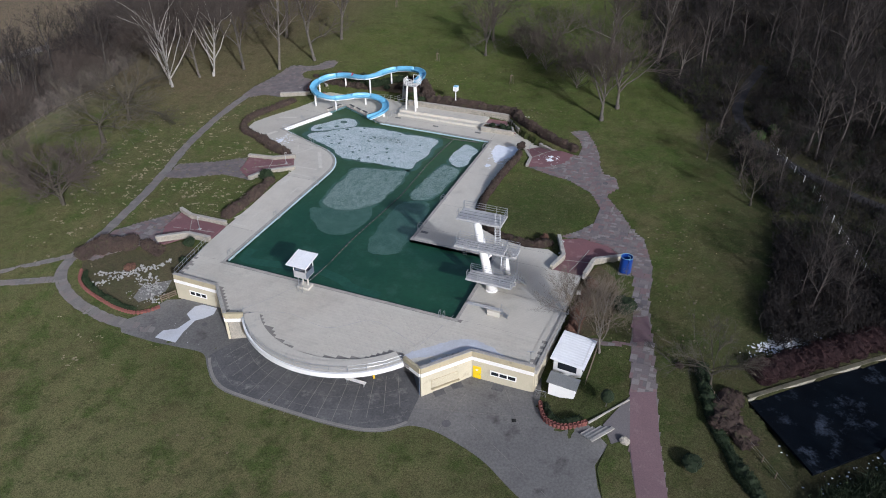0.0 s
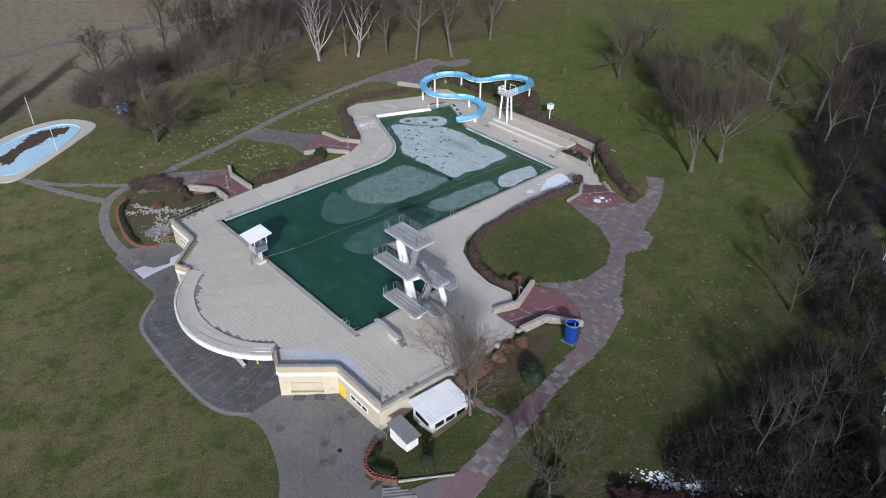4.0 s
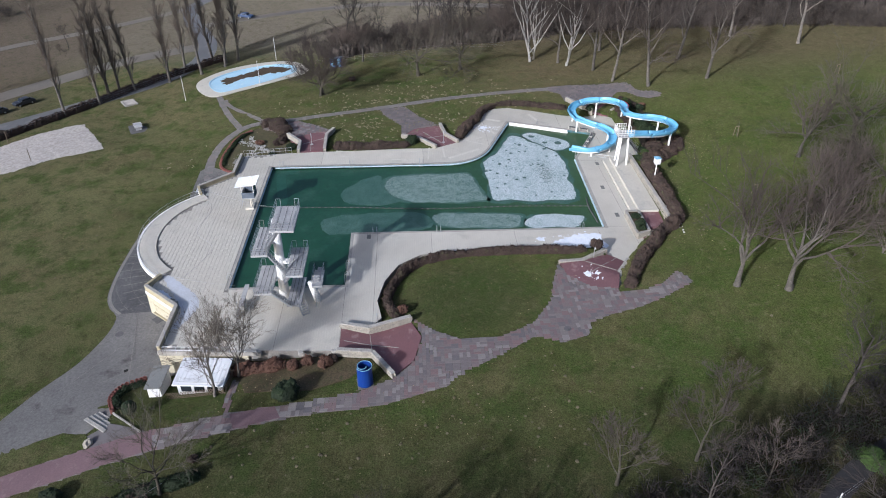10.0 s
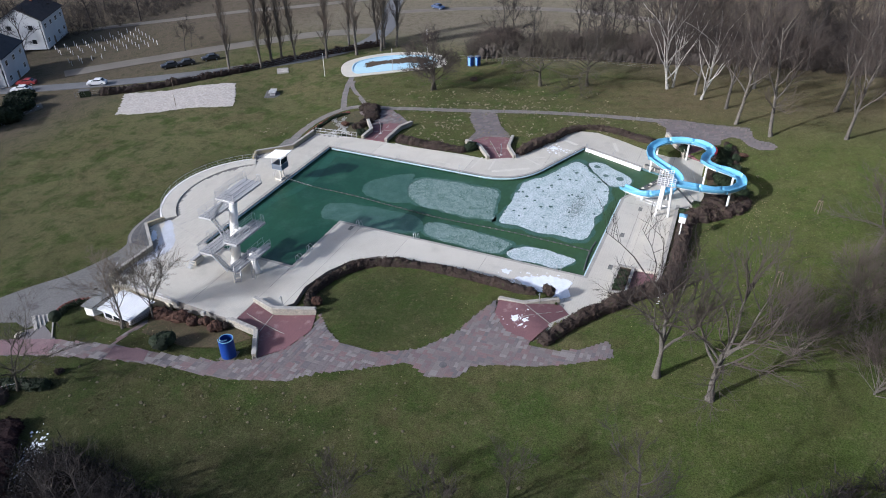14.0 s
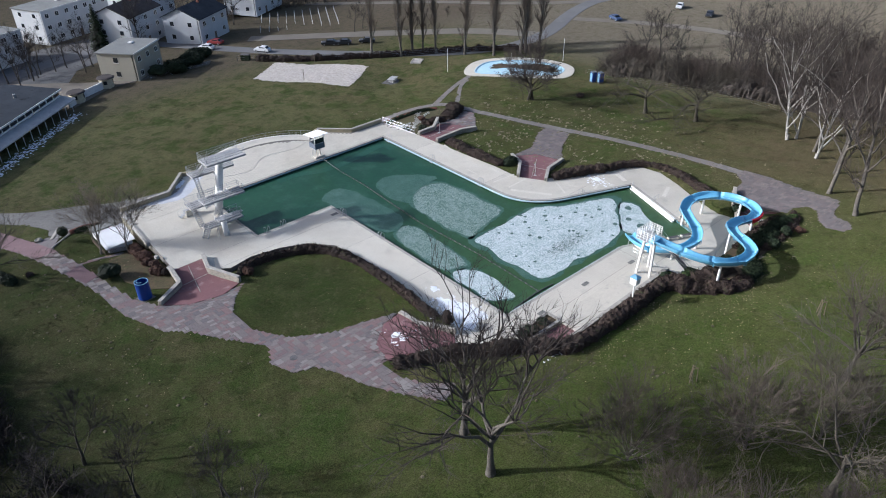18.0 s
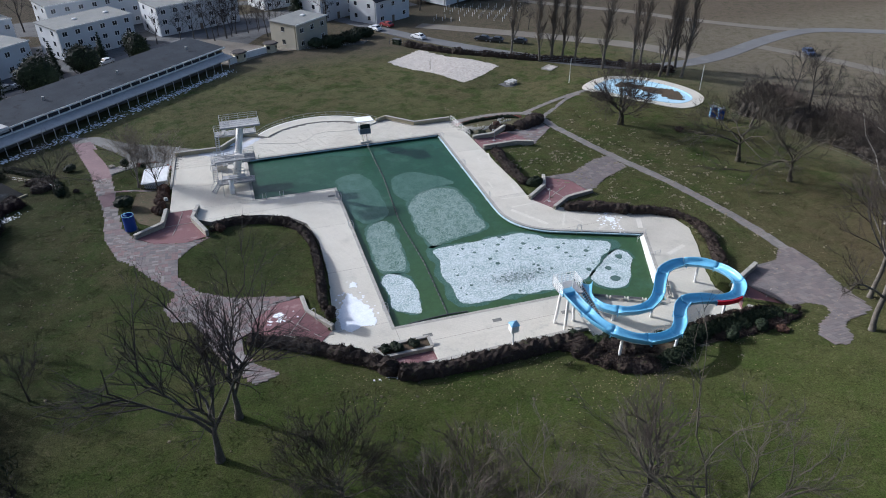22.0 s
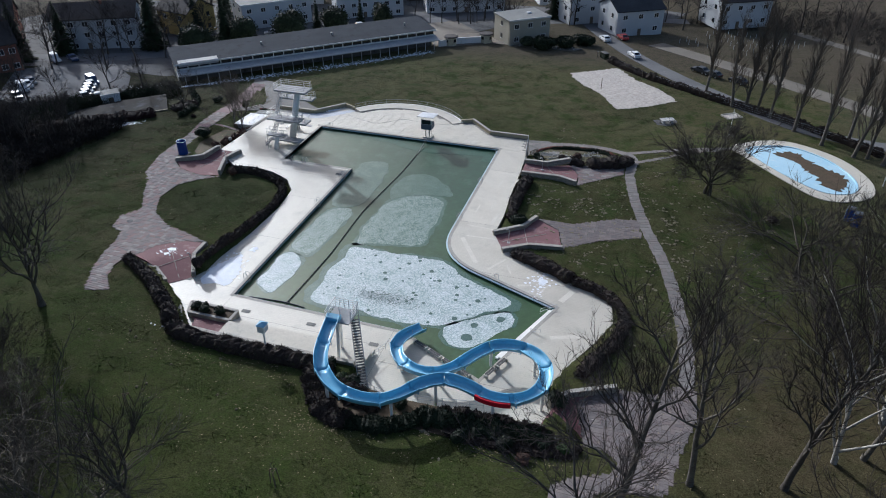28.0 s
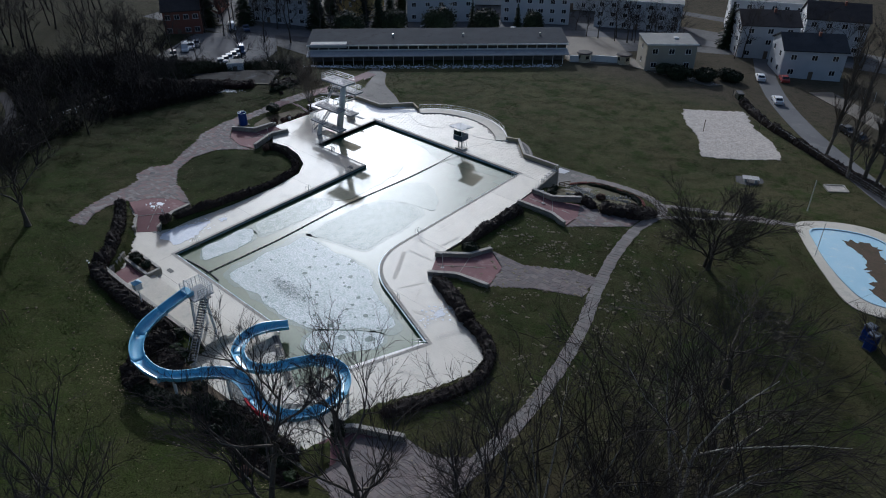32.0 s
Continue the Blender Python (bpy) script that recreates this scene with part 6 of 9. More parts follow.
# ---- planter, sign, shower posts, hydrants ----
pl = thing("stone_planter", "raised rubble planter filled with dark evergreen shrubs", "planter", (21.6, 54.6, 0))
for (a, b) in (((-3.3, -0.9), (2.9, -0.9)), ((2.9, -0.9), (2.2, 0.9)), ((2.2, 0.9), (-3.3, 0.9)), ((-3.3, 0.9), (-3.3, -0.9))):
    part("planter_wall", Mesh().beam((*a, 0.42), (*b, 0.42), 0.3, 0.86), STONE, pl, "rubble stone side")
    part("planter_cap", Mesh().beam((*a, 0.88), (*b, 0.88), 0.36, 0.08), CAPST, pl)
part("soil", Mesh().prism([(-3.2, -0.8), (2.8, -0.8), (2.1, 0.8), (-3.2, 0.8)], 0.1, 0.74), MULCH, pl)
sg = thing("clock_sign", "white box sign on a post beside the hedge", "sign", (10.8, 59.9, H(10.8, 59.9)))
part("post", Mesh().tube((0, 0, -0.2), (0, 0, 3.2), 0.09, n=8), WHITE, sg)
bx = part("box", Mesh().box((0, 0, 3.6), (0.85, 0.85, 0.9), 0, 0.04), WHITE, sg)
part("lid", Mesh().add([(-0.5, -0.5, 4.05), (0.5, -0.5, 4.05), (0.5, 0.5, 4.05), (-0.5, 0.5, 4.05), (0, 0, 4.35)], [(0, 1, 4), (1, 2, 4), (2, 3, 4), (3, 0, 4), (3, 2, 1, 0)]), LBLUE, bx)
for a, x, y in ((0, 0, -0.43), (0, 0, 0.43), (90, 0.43, 0), (90, -0.43, 0)):
    part("dial", Mesh().box((x, y, 3.6), (0.6, 0.02, 0.6), a, 0.005), OLDWHITE, bx)
for x, y in ((42.0, 18.6), (29.6, 46.4), (-8.4, 28.6), (-8.6, 5.6)):
    sh = thing("shower_post", "slim steel shower post beside the wall", "shower", (x, y, 0.0), 0, "shower posts")
    part("base_plate", Mesh().box((0, 0, 0.04), (0.45, 0.45, 0.08), 0, 0.02), GREYP, sh)
    part("pipe", Mesh().pipe([(0, 0, 0), (0, 0, 2.0), (0.12, 0, 2.15), (0.3, 0, 2.1)], 0.05, 7), STEEL, sh)
    part("shower_head", Mesh().tube((0.3, 0, 2.12), (0.34, 0, 2.0), 0.05, 0.1, 8), STEEL, sh)
for x, y, z in ((22.4, 16.8, 0), (18, 52.6, 0), (9.5, 52.5, 0), (1.2, 53.6, 0), (28.6, 48.9, 0)):
    gr = tagged(put("deck_hatch", Mesh().box((x, y, z + 0.045), (1.1, 0.55, 0.02), 0, 0.005), GRATE), "small grey hatch in the terrace", "hatch", "deck hatches")

# ---- blue spiral changing cabin ----
cc = thing("changing_cabin", "royal blue spiral changing cabin standing on the grass", "changing cabin", (51.0, 17.6, H(51, 17.6)))
sp = []
for t in np.linspace(radians(-60), radians(420), 44):
    r = 0.84 - 0.20 * (t - radians(-60)) / radians(480) if t < radians(300) else 0.70 - 0.45 * (t - radians(300)) / radians(120)
    sp.append((r * math.cos(t), r * math.sin(t)))
def coil(z0, z1, t):
    """A standing band of one piece along the spiral."""
    vs, k = [], len(sp)
    for i, p in enumerate(sp):
        d = (Vector(sp[min(i + 1, k - 1)]) - Vector(sp[max(i - 1, 0)])).normalized()
        s = Vector((d.y, -d.x)) * (t / 2)
        vs += [(p[0] + s.x, p[1] + s.y, z0), (p[0] + s.x, p[1] + s.y, z1), (p[0] - s.x, p[1] - s.y, z1), (p[0] - s.x, p[1] - s.y, z0)]
    fs = [(i * 4 + j, i * 4 + (j + 1) % 4, i * 4 + 4 + (j + 1) % 4, i * 4 + 4 + j) for i in range(k - 1) for j in range(4)]
    return Mesh().add(vs, fs + [(3, 2, 1, 0), tuple((k - 1) * 4 + j for j in range(4))])


m = coil(0.13, 2.43, 0.05)
part("spiral_wall", m, BLUEP, cc)
m = coil(2.432, 2.48, 0.07)
part("rim", m, LBLUE, cc)
part("floor_slab", Mesh().box((0, 0, 0.02), (1.7, 1.7, 0.06), 10, 0.02), COURT, cc)


# ---- shrubs and hedges ----
def leaf_cloud(m, rng, c, r, n, size=0.2):
    """Small flakes and short twigs through a rounded volume, denser near its skin."""
    for _ in range(n):
        d = Vector((rng.gauss(0, 1), rng.gauss(0, 1), rng.gauss(0, 1))).normalized()
        k = rng.uniform(0.55, 1.08) ** 0.7
        p = Vector((c[0] + d.x * r[0] * k, c[1] + d.y * r[1] * k, c[2] + d.z * r[2] * k))
        a = Vector((rng.gauss(0, 1), rng.gauss(0, 1), rng.gauss(0, 1))).normalized()
        b = a.cross(d + a * 0.3).normalized() if (d + a * 0.3).length > 0.01 else a.orthogonal()
        s = size * rng.uniform(0.5, 1.3)
        m.add([p + a * s, p - a * s * 0.5 + b * s * 0.45, p - a * s * 0.5 - b * s * 0.45], [(0, 1, 2)])


def hedge(name, line, width, height, mat, label, seed, base=None, dens=70, wave=0.24):
    """A hedge along a line: an uneven clipped body wrapped in twigs and leaves."""
    rng = random.Random(seed)
    h = thing(name, label, "hedge")
    core, skin = Mesh(), Mesh()
    pts = smooth_line([(x, y, 0) for x, y in line], 0.45)
    prof = [(-1.0, -0.1), (-1.04, 0.35), (-0.95, 0.72), (-0.55, 0.97), (0, 1.0), (0.55, 0.97), (0.95, 0.72), (1.04, 0.35), (1.0, -0.1)]
    rings, k = [], len(prof)
    for i, p in enumerate(pts):
        d = (pts[min(i + 1, len(pts) - 1)] - pts[max(i - 1, 0)]).normalized()
        s = Vector((-d.y, d.x, 0))
        g = H(p.x, p.y) if base is None else base
        slow = noise.noise((p.x * 0.35 + seed, p.y * 0.35, 0))
        end = min(1.0, 0.55 + 0.3 * min(i, len(pts) - 1 - i))
        hh, ww = height * (1 + wave * (slow * 1.6 + rng.uniform(-0.5, 0.5))) * end, width / 2 * (1 + wave * (slow + rng.uniform(-0.5, 0.5))) * end
        ring = [p + s * (u * ww * rng.uniform(0.82, 1.12)) + Vector((0, 0, g - p.z + w * hh * rng.uniform(0.84, 1.1))) for u, w in prof]
        rings.append(ring)
        for _ in range(int(dens * 1.5)):
            j = rng.randrange(k - 1)
            q = ring[j].lerp(ring[j + 1], rng.random()) + d * rng.uniform(-0.25, 0.25)
            out = Vector((q.x - p.x, q.y - p.y, (q.z - g - hh * 0.5))).normalized()
            a = (out * 0.7 + Vector((rng.gauss(0, 0.7), rng.gauss(0, 0.7), rng.gauss(0, 0.7)))).normalized()
            b = a.orthogonal().normalized()
            b = b * math.cos(rng.random() * 6) + a.cross(b) * math.sin(rng.random() * 6)
            z = rng.uniform(0.07, 0.30) * rng.choice((0.7, 1, 1.4))
            skin.add([q + a * z, q - a * z * 0.3 + b * z * 0.22, q - a * z * 0.3 - b * z * 0.22], [(0, 1, 2)])
    vs = [v for ring in rings for v in ring]
    core.add(vs, [(i * k + j, i * k + j + 1, (i + 1) * k + j + 1, (i + 1) * k + j) for i in range(len(rings) - 1) for j in range(k - 1)] + [tuple(range(k)), tuple((len(rings) - 1) * k + j for j in range(k - 1, -1, -1))])
    part("stem_mass", core, mat, h)
    part("foliage", skin, mat, h)
    return h


def bush(x, y, r, hgt, mat, label, seed, z=None, n=260, group=""):
    rng = random.Random(seed)
    g = H(x, y) if z is None else z
    b = thing("bush", label, "bush", (x, y, g), 0, group)
    core, skin = Mesh(), Mesh()
    for k in range(5):
        c = (rng.uniform(-0.4, 0.4) * r, rng.uniform(-0.4, 0.4) * r, hgt * rng.uniform(0.4, 0.6))
        rr = (r * rng.uniform(0.55, 0.75), r * rng.uniform(0.55, 0.75), hgt * rng.uniform(0.4, 0.5))
        sh_ = 0.74 if r > 3 else 0.86
        core.blob(c, (rr[0] * sh_, rr[1] * sh_, rr[2] * sh_), 6, 10, 0.25, seed + k)
        leaf_cloud(skin, rng, c, rr, n // 5, 0.42 if r > 3 else 0.17)
    part("stem_mass", core, mat, b)
    part("foliage", skin, mat, b)
    return b


BH = "clipped bare brown hedge beside the pool terrace"
hedge("hedge", [(40.2, 20.9), (37, 19.6), (33.2, 20.4), (30.2, 22), (28.3, 24.8), (27.4, 29.5), (27.6, 36.9), (28.3, 43), (28.3, 45.4)], 0.95, 0.95, HEDGE, BH, 1, None)
hedge("hedge", [(37.4, 48.9), (34.5, 50.4), (31.4, 52.2), (28.6, 54.4), (25.6, 56.6), (23.2, 59.4)], 1.5, 1.3, HEDGE, "bare brown hedge curving round the red ramp", 2, None)
hedge("hedge", [(23.2, 59.4), (20, 60.2), (13, 60.4), (7, 60.3), (4.2, 60.6)], 1.7, 1.3, HEDGE, "bare brown hedge above the seating steps", 3, None)
tagged(new("slide_bed", draped("slide_bed", [(3.9, 59.8), (4.6, 62.6), (3.2, 65.6), (0.4, 67.7), (-4.6, 67.7), (-8, 65.6), (-12, 65.5), (-19, 65.4), (-22.8, 64.6), (-20.4, 62.8), (-14, 61.9), (-9.8, 61.7), (-5.4, 62), (0, 61.6)], MULCH, 0.04, 1.0, 0.1)), "bare soil and leaf litter below the slide", "planting bed", kind="structure")
hedge("hedge", [(-7.2, 9.6), (-6.9, 14), (-6.9, 19), (-7.4, 22.6)], 1.5, 1.0, HEDGE, "bare brown hedge along the terrace", 8, None)
hedge("hedge", [(-7.6, 22.2), (-8.6, 23.2), (-9.4, 22.4)], 1.8, 1.1, EVERG, "dense dark shrub beside the red ramp", 9, None, 110)
hedge("hedge", [(-9.6, 31.4), (-13.8, 32.9), (-18, 35.2)], 1.7, 0.95, HEDGE, "bare brown hedge along the terrace", 10, None)
hedge("hedge", [(-18, 35.2), (-22.4, 37), (-24.9, 40.3), (-24.8, 44.6), (-23, 49), (-21.4, 52.6)], 1.4, 0.75, HEDGE, "low bare brown hedge along the terrace", 11, None, 60, 0.3)
hedge("hedge", [(-21.4, -5.2), (-20.8, -2.8), (-18.4, -1.4), (-15.4, 0.2)], 2.9, 1.5, HEDGE, "rounded purple-brown hedge at the rock garden", 12, None, 100)
hedge("hedge", [(47, 3), (47.2, 6), (47.0, 8.4)], 1.6, 1.0, RUST, "russet bare shrubs in the leafy bed", 13, None, 80, 0.3)
hedge("hedge", [(-61, 5), (-65.5, 12), (-67, 22), (-67.5, 32), (-68, 44), (-68.5, 56)], 3.0, 2.4, THICKET, "tall bare brush along the fence", 14, None, 110, 0.4)
hedge("roadside_hedge", [(-12, -66), (-20, -57.5), (-29, -51), (-36, -46), (-44, -40.5), (-52, -34), (-59, -27), (-64, -22)], 1.4, 1.3, HEDGE, "bare clipped hedge along the road", 15, None, 50)
hedge("hedge", [(62, 3), (63.6, -3), (66.6, -8.6), (70.4, -13), (74, -17)], 1.2, 0.8, EVERG, "dark unkempt hedge along the boundary", 16, None, 90, 0.3)
hedge("hedge", [(67.5, 3.4), (72, 7.2), (77, 11.6), (82, 16)], 3.2, 1.3, REDH, "broad dark red-brown hedge at the pond", 17, None, 130)
hedge("hedge", [(66, 0), (65, -3), (68, -6)], 2.4, 1.0, HEDGE, "low scrub beside the pond", 18, None, 90, 0.35)
for k, (x, y, r, hgt, mat, lab) in enumerate((
        (28.0, 47.0, 0.9, 1.5, HEDGE, "round clipped dark bush beside the red ramp"), (39.2, 21.4, 0.8, 1.2, RUST, "small brown bush at the end of the hedge"), (52.3, 9.9, 1.7, 1.8, EVERG, "broad clipped dark evergreen bush"),
        (47.2, 11.2, 0.8, 1.2, RUST, "russet globe bush in the leafy bed"), (47.8, 13.2, 0.9, 1.3, RUST, "russet globe bush in the leafy bed"), (47.5, 9.4, 0.9, 1.2, RUST, "russet globe bush in the leafy bed"), (46.9, 13.9, 0.6, 1.0, HEDGE, "brown bush beside the ramp wall"),
        (-10.8, -1.0, 0.9, 1.2, HEDGE, "purple-brown bush in the rock garden"), (-13.0, -4.4, 0.9, 0.9, RUST, "red-brown bush in the rock garden"), (-7.6, 2.0, 1.0, 1.3, EVERG, "dark bush by the railing"), (-6.4, -1.0, 0.8, 0.9, EVERG, "dark bush by the railing"),
        (20.2, 54.6, 0.8, 0.7, EVERG, "dark dwarf shrub in the planter"), (22.0, 54.6, 0.8, 0.8, EVERG, "dark dwarf shrub in the planter"), (23.4, 54.4, 0.7, 0.7, EVERG, "dark dwarf shrub in the planter"), (-43.5, 10.5, 0.9, 0.9, HEDGE, "small brown bush on the lawn"),
        (-20, 57, 1.1, 1.2, EVERG, "dark bush beside the ramp wall"), (3.6, 60.0, 1.0, 1.0, EVERG, "dark round bush by the slide tower"), (1.2, 61.4, 0.9, 0.8, IVY, "yellow-green shrub by the slide tower"), (66, 62, 1.6, 1.6, IVY, "fresh green ivy bush in the woodland"), (68.5, 65, 1.4, 1.5, IVY, "fresh green ivy bush in the woodland"),
        (64.5, -5, 1.2, 1.4, HEDGE, "bare bush on the lawn edge"), (62.5, -10, 1.3, 1.3, EVERG, "dark bush on the lawn edge"), (59.8, 2.0, 0.5, 0.5, HEDGE, "tiny bare bush on the lawn"), (10.6, -73.0, 2.9, 2.6, EVERG, "broad dark evergreen bush beside the beige house"), (5.6, -73.0, 3.4, 2.8, EVERG, "broad dark evergreen bush beside the beige house"), (0.8, -75.6, 3.4, 2.6, EVERG, "broad dark evergreen bush beside the beige house"), (-3.6, -79.6, 3.2, 2.4, EVERG, "broad dark evergreen bush beside the beige house"),
        (85, -57, 5, 8, EVERG, "large rounded dark conifer behind the changing block"), (75, -66, 5.5, 8.5, EVERG, "large rounded dark conifer behind the changing block"), (66, -76, 5, 8, EVERG, "large rounded dark conifer behind the changing block"), (93, -47, 5, 8, EVERG, "large rounded dark conifer behind the changing block"), (55, -83, 4, 7.5, EVERG, "large rounded dark conifer behind the changing block"))):
    bush(x, y, r, hgt, mat, lab, 40 + k, 0.74 if lab.endswith("planter") else None, 3000 if r > 3 else 420)
for k, (line, w, h, mat) in enumerate((
        ([(4.2, 60.0), (3.7, 62.6), (2.5, 64.8), (0.2, 66.8), (-2.0, 67.2)], 2.2, 1.2, HEDGE), ([(-1.0, 67.2), (-4.6, 66.8), (-6.8, 65.4), (-8.4, 63.8)], 2.0, 1.1, EVERG), ([(2.2, 61.8), (-0.6, 63.4), (-3.8, 64.2)], 3.0, 0.9, HEDGE),
        ([(-7.6, 64.2), (-10.5, 63.6), (-13.6, 63.9), (-17.4, 63.4), (-20.4, 63.8)], 2.4, 1.25, EVERG), ([(-9.4, 62.5), (-13.0, 62.5), (-17.0, 62.3), (-20.2, 62.7)], 2.0, 1.1, HEDGE), ([(-11, 65.0), (-15, 65.0), (-19.4, 64.8), (-22.6, 64.0)], 1.5, 0.6, HEDGE))):
    hedge("shrub_bank", line, w * 0.85, h * 0.72, mat, "ragged dark evergreen shrubs below the slide" if mat is EVERG else "ragged bare brown shrubs below the slide", 60 + k, None, 190, 0.5)
for k, (x, y, r, hgt, mat) in enumerate(((-21.4, 64.0, 0.8, 0.8, IVY), (-22.8, 63.4, 0.6, 0.7, HEDGE), (-18.4, 66.4, 0.7, 0.6, RUST), (0.2, 61.2, 0.8, 0.7, EVERG), (-5.4, 62.9, 0.9, 0.8, EVERG), (-12.2, 65.6, 1.0, 1.4, EVERG), (-16.6, 65.2, 0.9, 1.3, EVERG))):
    bush(x, y, r, hgt, mat, "small shrub in the bank below the slide", 300 + k, None, 420, "shrubs below the slide")
ball = thing("topiary_tree", "ball-clipped dark evergreen on a thin stem", "topiary tree", (53.2, -5.9, H(53.2, -5.9)))
part("stem", Mesh().tube((0, 0, 0), (0.05, 0, 1.0), 0.07, 0.05, 8), BARK, ball)
bc, rngb = Mesh().blob((0, 0, 1.55), (0.72, 0.72, 0.72), 7, 12, 0.05, 3), random.Random(5)
leaf_cloud(bc, rngb, (0, 0, 1.55), (0.76, 0.76, 0.76), 500, 0.09)
part("crown", bc, EVERG, ball)


# ---- bare trees ----
def grow(trunk, crown, rng, kind):
    """A leafless tree of unit habit: trunk and limbs in one mesh, branches and twigs in the other."""
    conf = {"broad": (11, 0.24, 9, 0.45, 0.28), "tall": (13.5, 0.24, 10, 0.5, 0.24), "birch": (11.5, 0.15, 11, 0.42, 0.09), "poplar": (17, 0.28, 30, 0.16, 0.14), "old": (6.8, 0.20, 8, 0.85, 0.2), "small": (5.2, 0.09, 7, 0.6, 0.25), "far": (11, 0.2, 8, 0.6, 0.3), "thin": (11, 0.2, 8, 0.6, 0.3), "fan": (9.4, 0.17, 10, 0.42, 0.55), "upright": (8.6, 0.15, 14, 0.26, 0.12), "hazel": (5.6, 0.07, 24, 0.62, 0.03), "vase": (10.4, 0.26, 7, 0.36, 0.6), "orchard": (8.0, 0.2, 8, 0.85, 0.62)}
    height, r0, limbs, lean, start = conf[kind]
    twigs = {"old": (8, 8, 9), "vase": (7, 6, 5), "orchard": (7, 6, 6), "far": (6, 5, 6), "thin": (5, 4, 4), "fan": (7, 7, 8), "upright": (6, 5, 6), "hazel": (5, 5, 6), "poplar": (5, 4, 4), "small": (6, 5, 5), "birch": (7, 5, 5), "tall": (7, 6, 6)}.get(kind, (8, 8, 9))

    def path(p, d, length, r, segs, wob, lift, m, n):
        out = [(Vector(p), d.copy(), r)]
        for k in range(segs):
            d = (d + Vector((rng.gauss(0, wob), rng.gauss(0, wob), rng.gauss(0, wob) + lift))).normalized()
            q = out[-1][0] + d * (length / segs)
            rr = r * (1 - 0.75 * (k + 1) / segs)
            m.tube(out[-1][0], q, out[-1][2], rr, n, False)
            out.append((q, d.copy(), rr))
        return out

    def branch(p, d, length, r, level):
        if level == 3:
            crown.spike(p, p + d * length, r)
            return
        seg = path(p, d, length, r, (4, 2, 1)[level] if kind in ("far", "thin") else (4, 3, 2)[level], {"old": 0.26, "orchard": 0.24, "vase": 0.2, "birch": 0.15, "tall": 0.19, "broad": 0.17}.get(kind, 0.14), {"poplar": 0.10, "tall": 0.13, "vase": 0.10, "orchard": 0.02}.get(kind, 0.05), trunk if level == 0 else crown, (5, 3 if kind in ("far", "thin") else 4, 3)[level])
        for k in range(twigs[level]):
            t = rng.uniform(0.3, 1.0) * (len(seg) - 1)
            i = min(int(t), len(seg) - 2)
            q = seg[i][0].lerp(seg[i + 1][0], t - i)
            ax = seg[i][1].cross(Vector((rng.gauss(0, 1), rng.gauss(0, 1), rng.gauss(0, 1)))).normalized()
            nd = (seg[i][1] + ax * rng.uniform(0.4, 0.95) * (0.55 if kind == "poplar" else 1.0) + Vector((0, 0, 0.15 if kind != "birch" else 0.0))).normalized()
            branch(q, nd, length * rng.uniform(0.42, 0.66), max(0.010, r * rng.uniform(0.36, 0.5)), level + 1)

    spine = path((0, 0, -0.2), Vector((rng.gauss(0, 0.05), rng.gauss(0, 0.05), 1)).normalized(), height * (0.95 if kind in ("poplar", "tall", "far", "thin") else 0.8 if kind == "upright" else 0.35 if kind in ("hazel", "vase", "fan", "orchard") else 0.6), r0, 8, 0.05 if kind not in ("old",) else 0.16, 0.05, trunk, 8)
    trunk.tube((0, 0, -0.35), (0, 0, 0.5), r0 * 1.35, r0 * 0.98, 8, False)
    for k in range(limbs):
        t = start + (1 - start) * (k + rng.random()) / limbs
        f = t * (len(spine) - 1)
        i = min(int(f), len(spine) - 2)
        p = spine[i][0].lerp(spine[i + 1][0], f - i)
        a = k * 2.4 + rng.uniform(-0.5, 0.5)
        d = Vector((math.cos(a) * lean, math.sin(a) * lean, rng.uniform(0.5, 0.9) if kind != "poplar" else 0.9)).normalized()
        ln = height * {"broad": 0.46, "tall": 0.42, "birch": 0.62, "poplar": 0.21, "old": 0.62, "small": 0.42, "far": 0.40, "upright": 0.5, "hazel": 0.62, "vase": 0.66, "fan": 0.6, "thin": 0.40, "orchard": 0.66}[kind] * (1.1 - 0.45 * t) * rng.uniform(0.8, 1.2)
        branch(p, d, ln, r0 * ({"vase": 0.62, "birch": 0.55}.get(kind, 0.5 if kind in ("old", "far", "tall", "hazel", "orchard") else 0.4)) * (1.15 - 0.6 * t), 0)


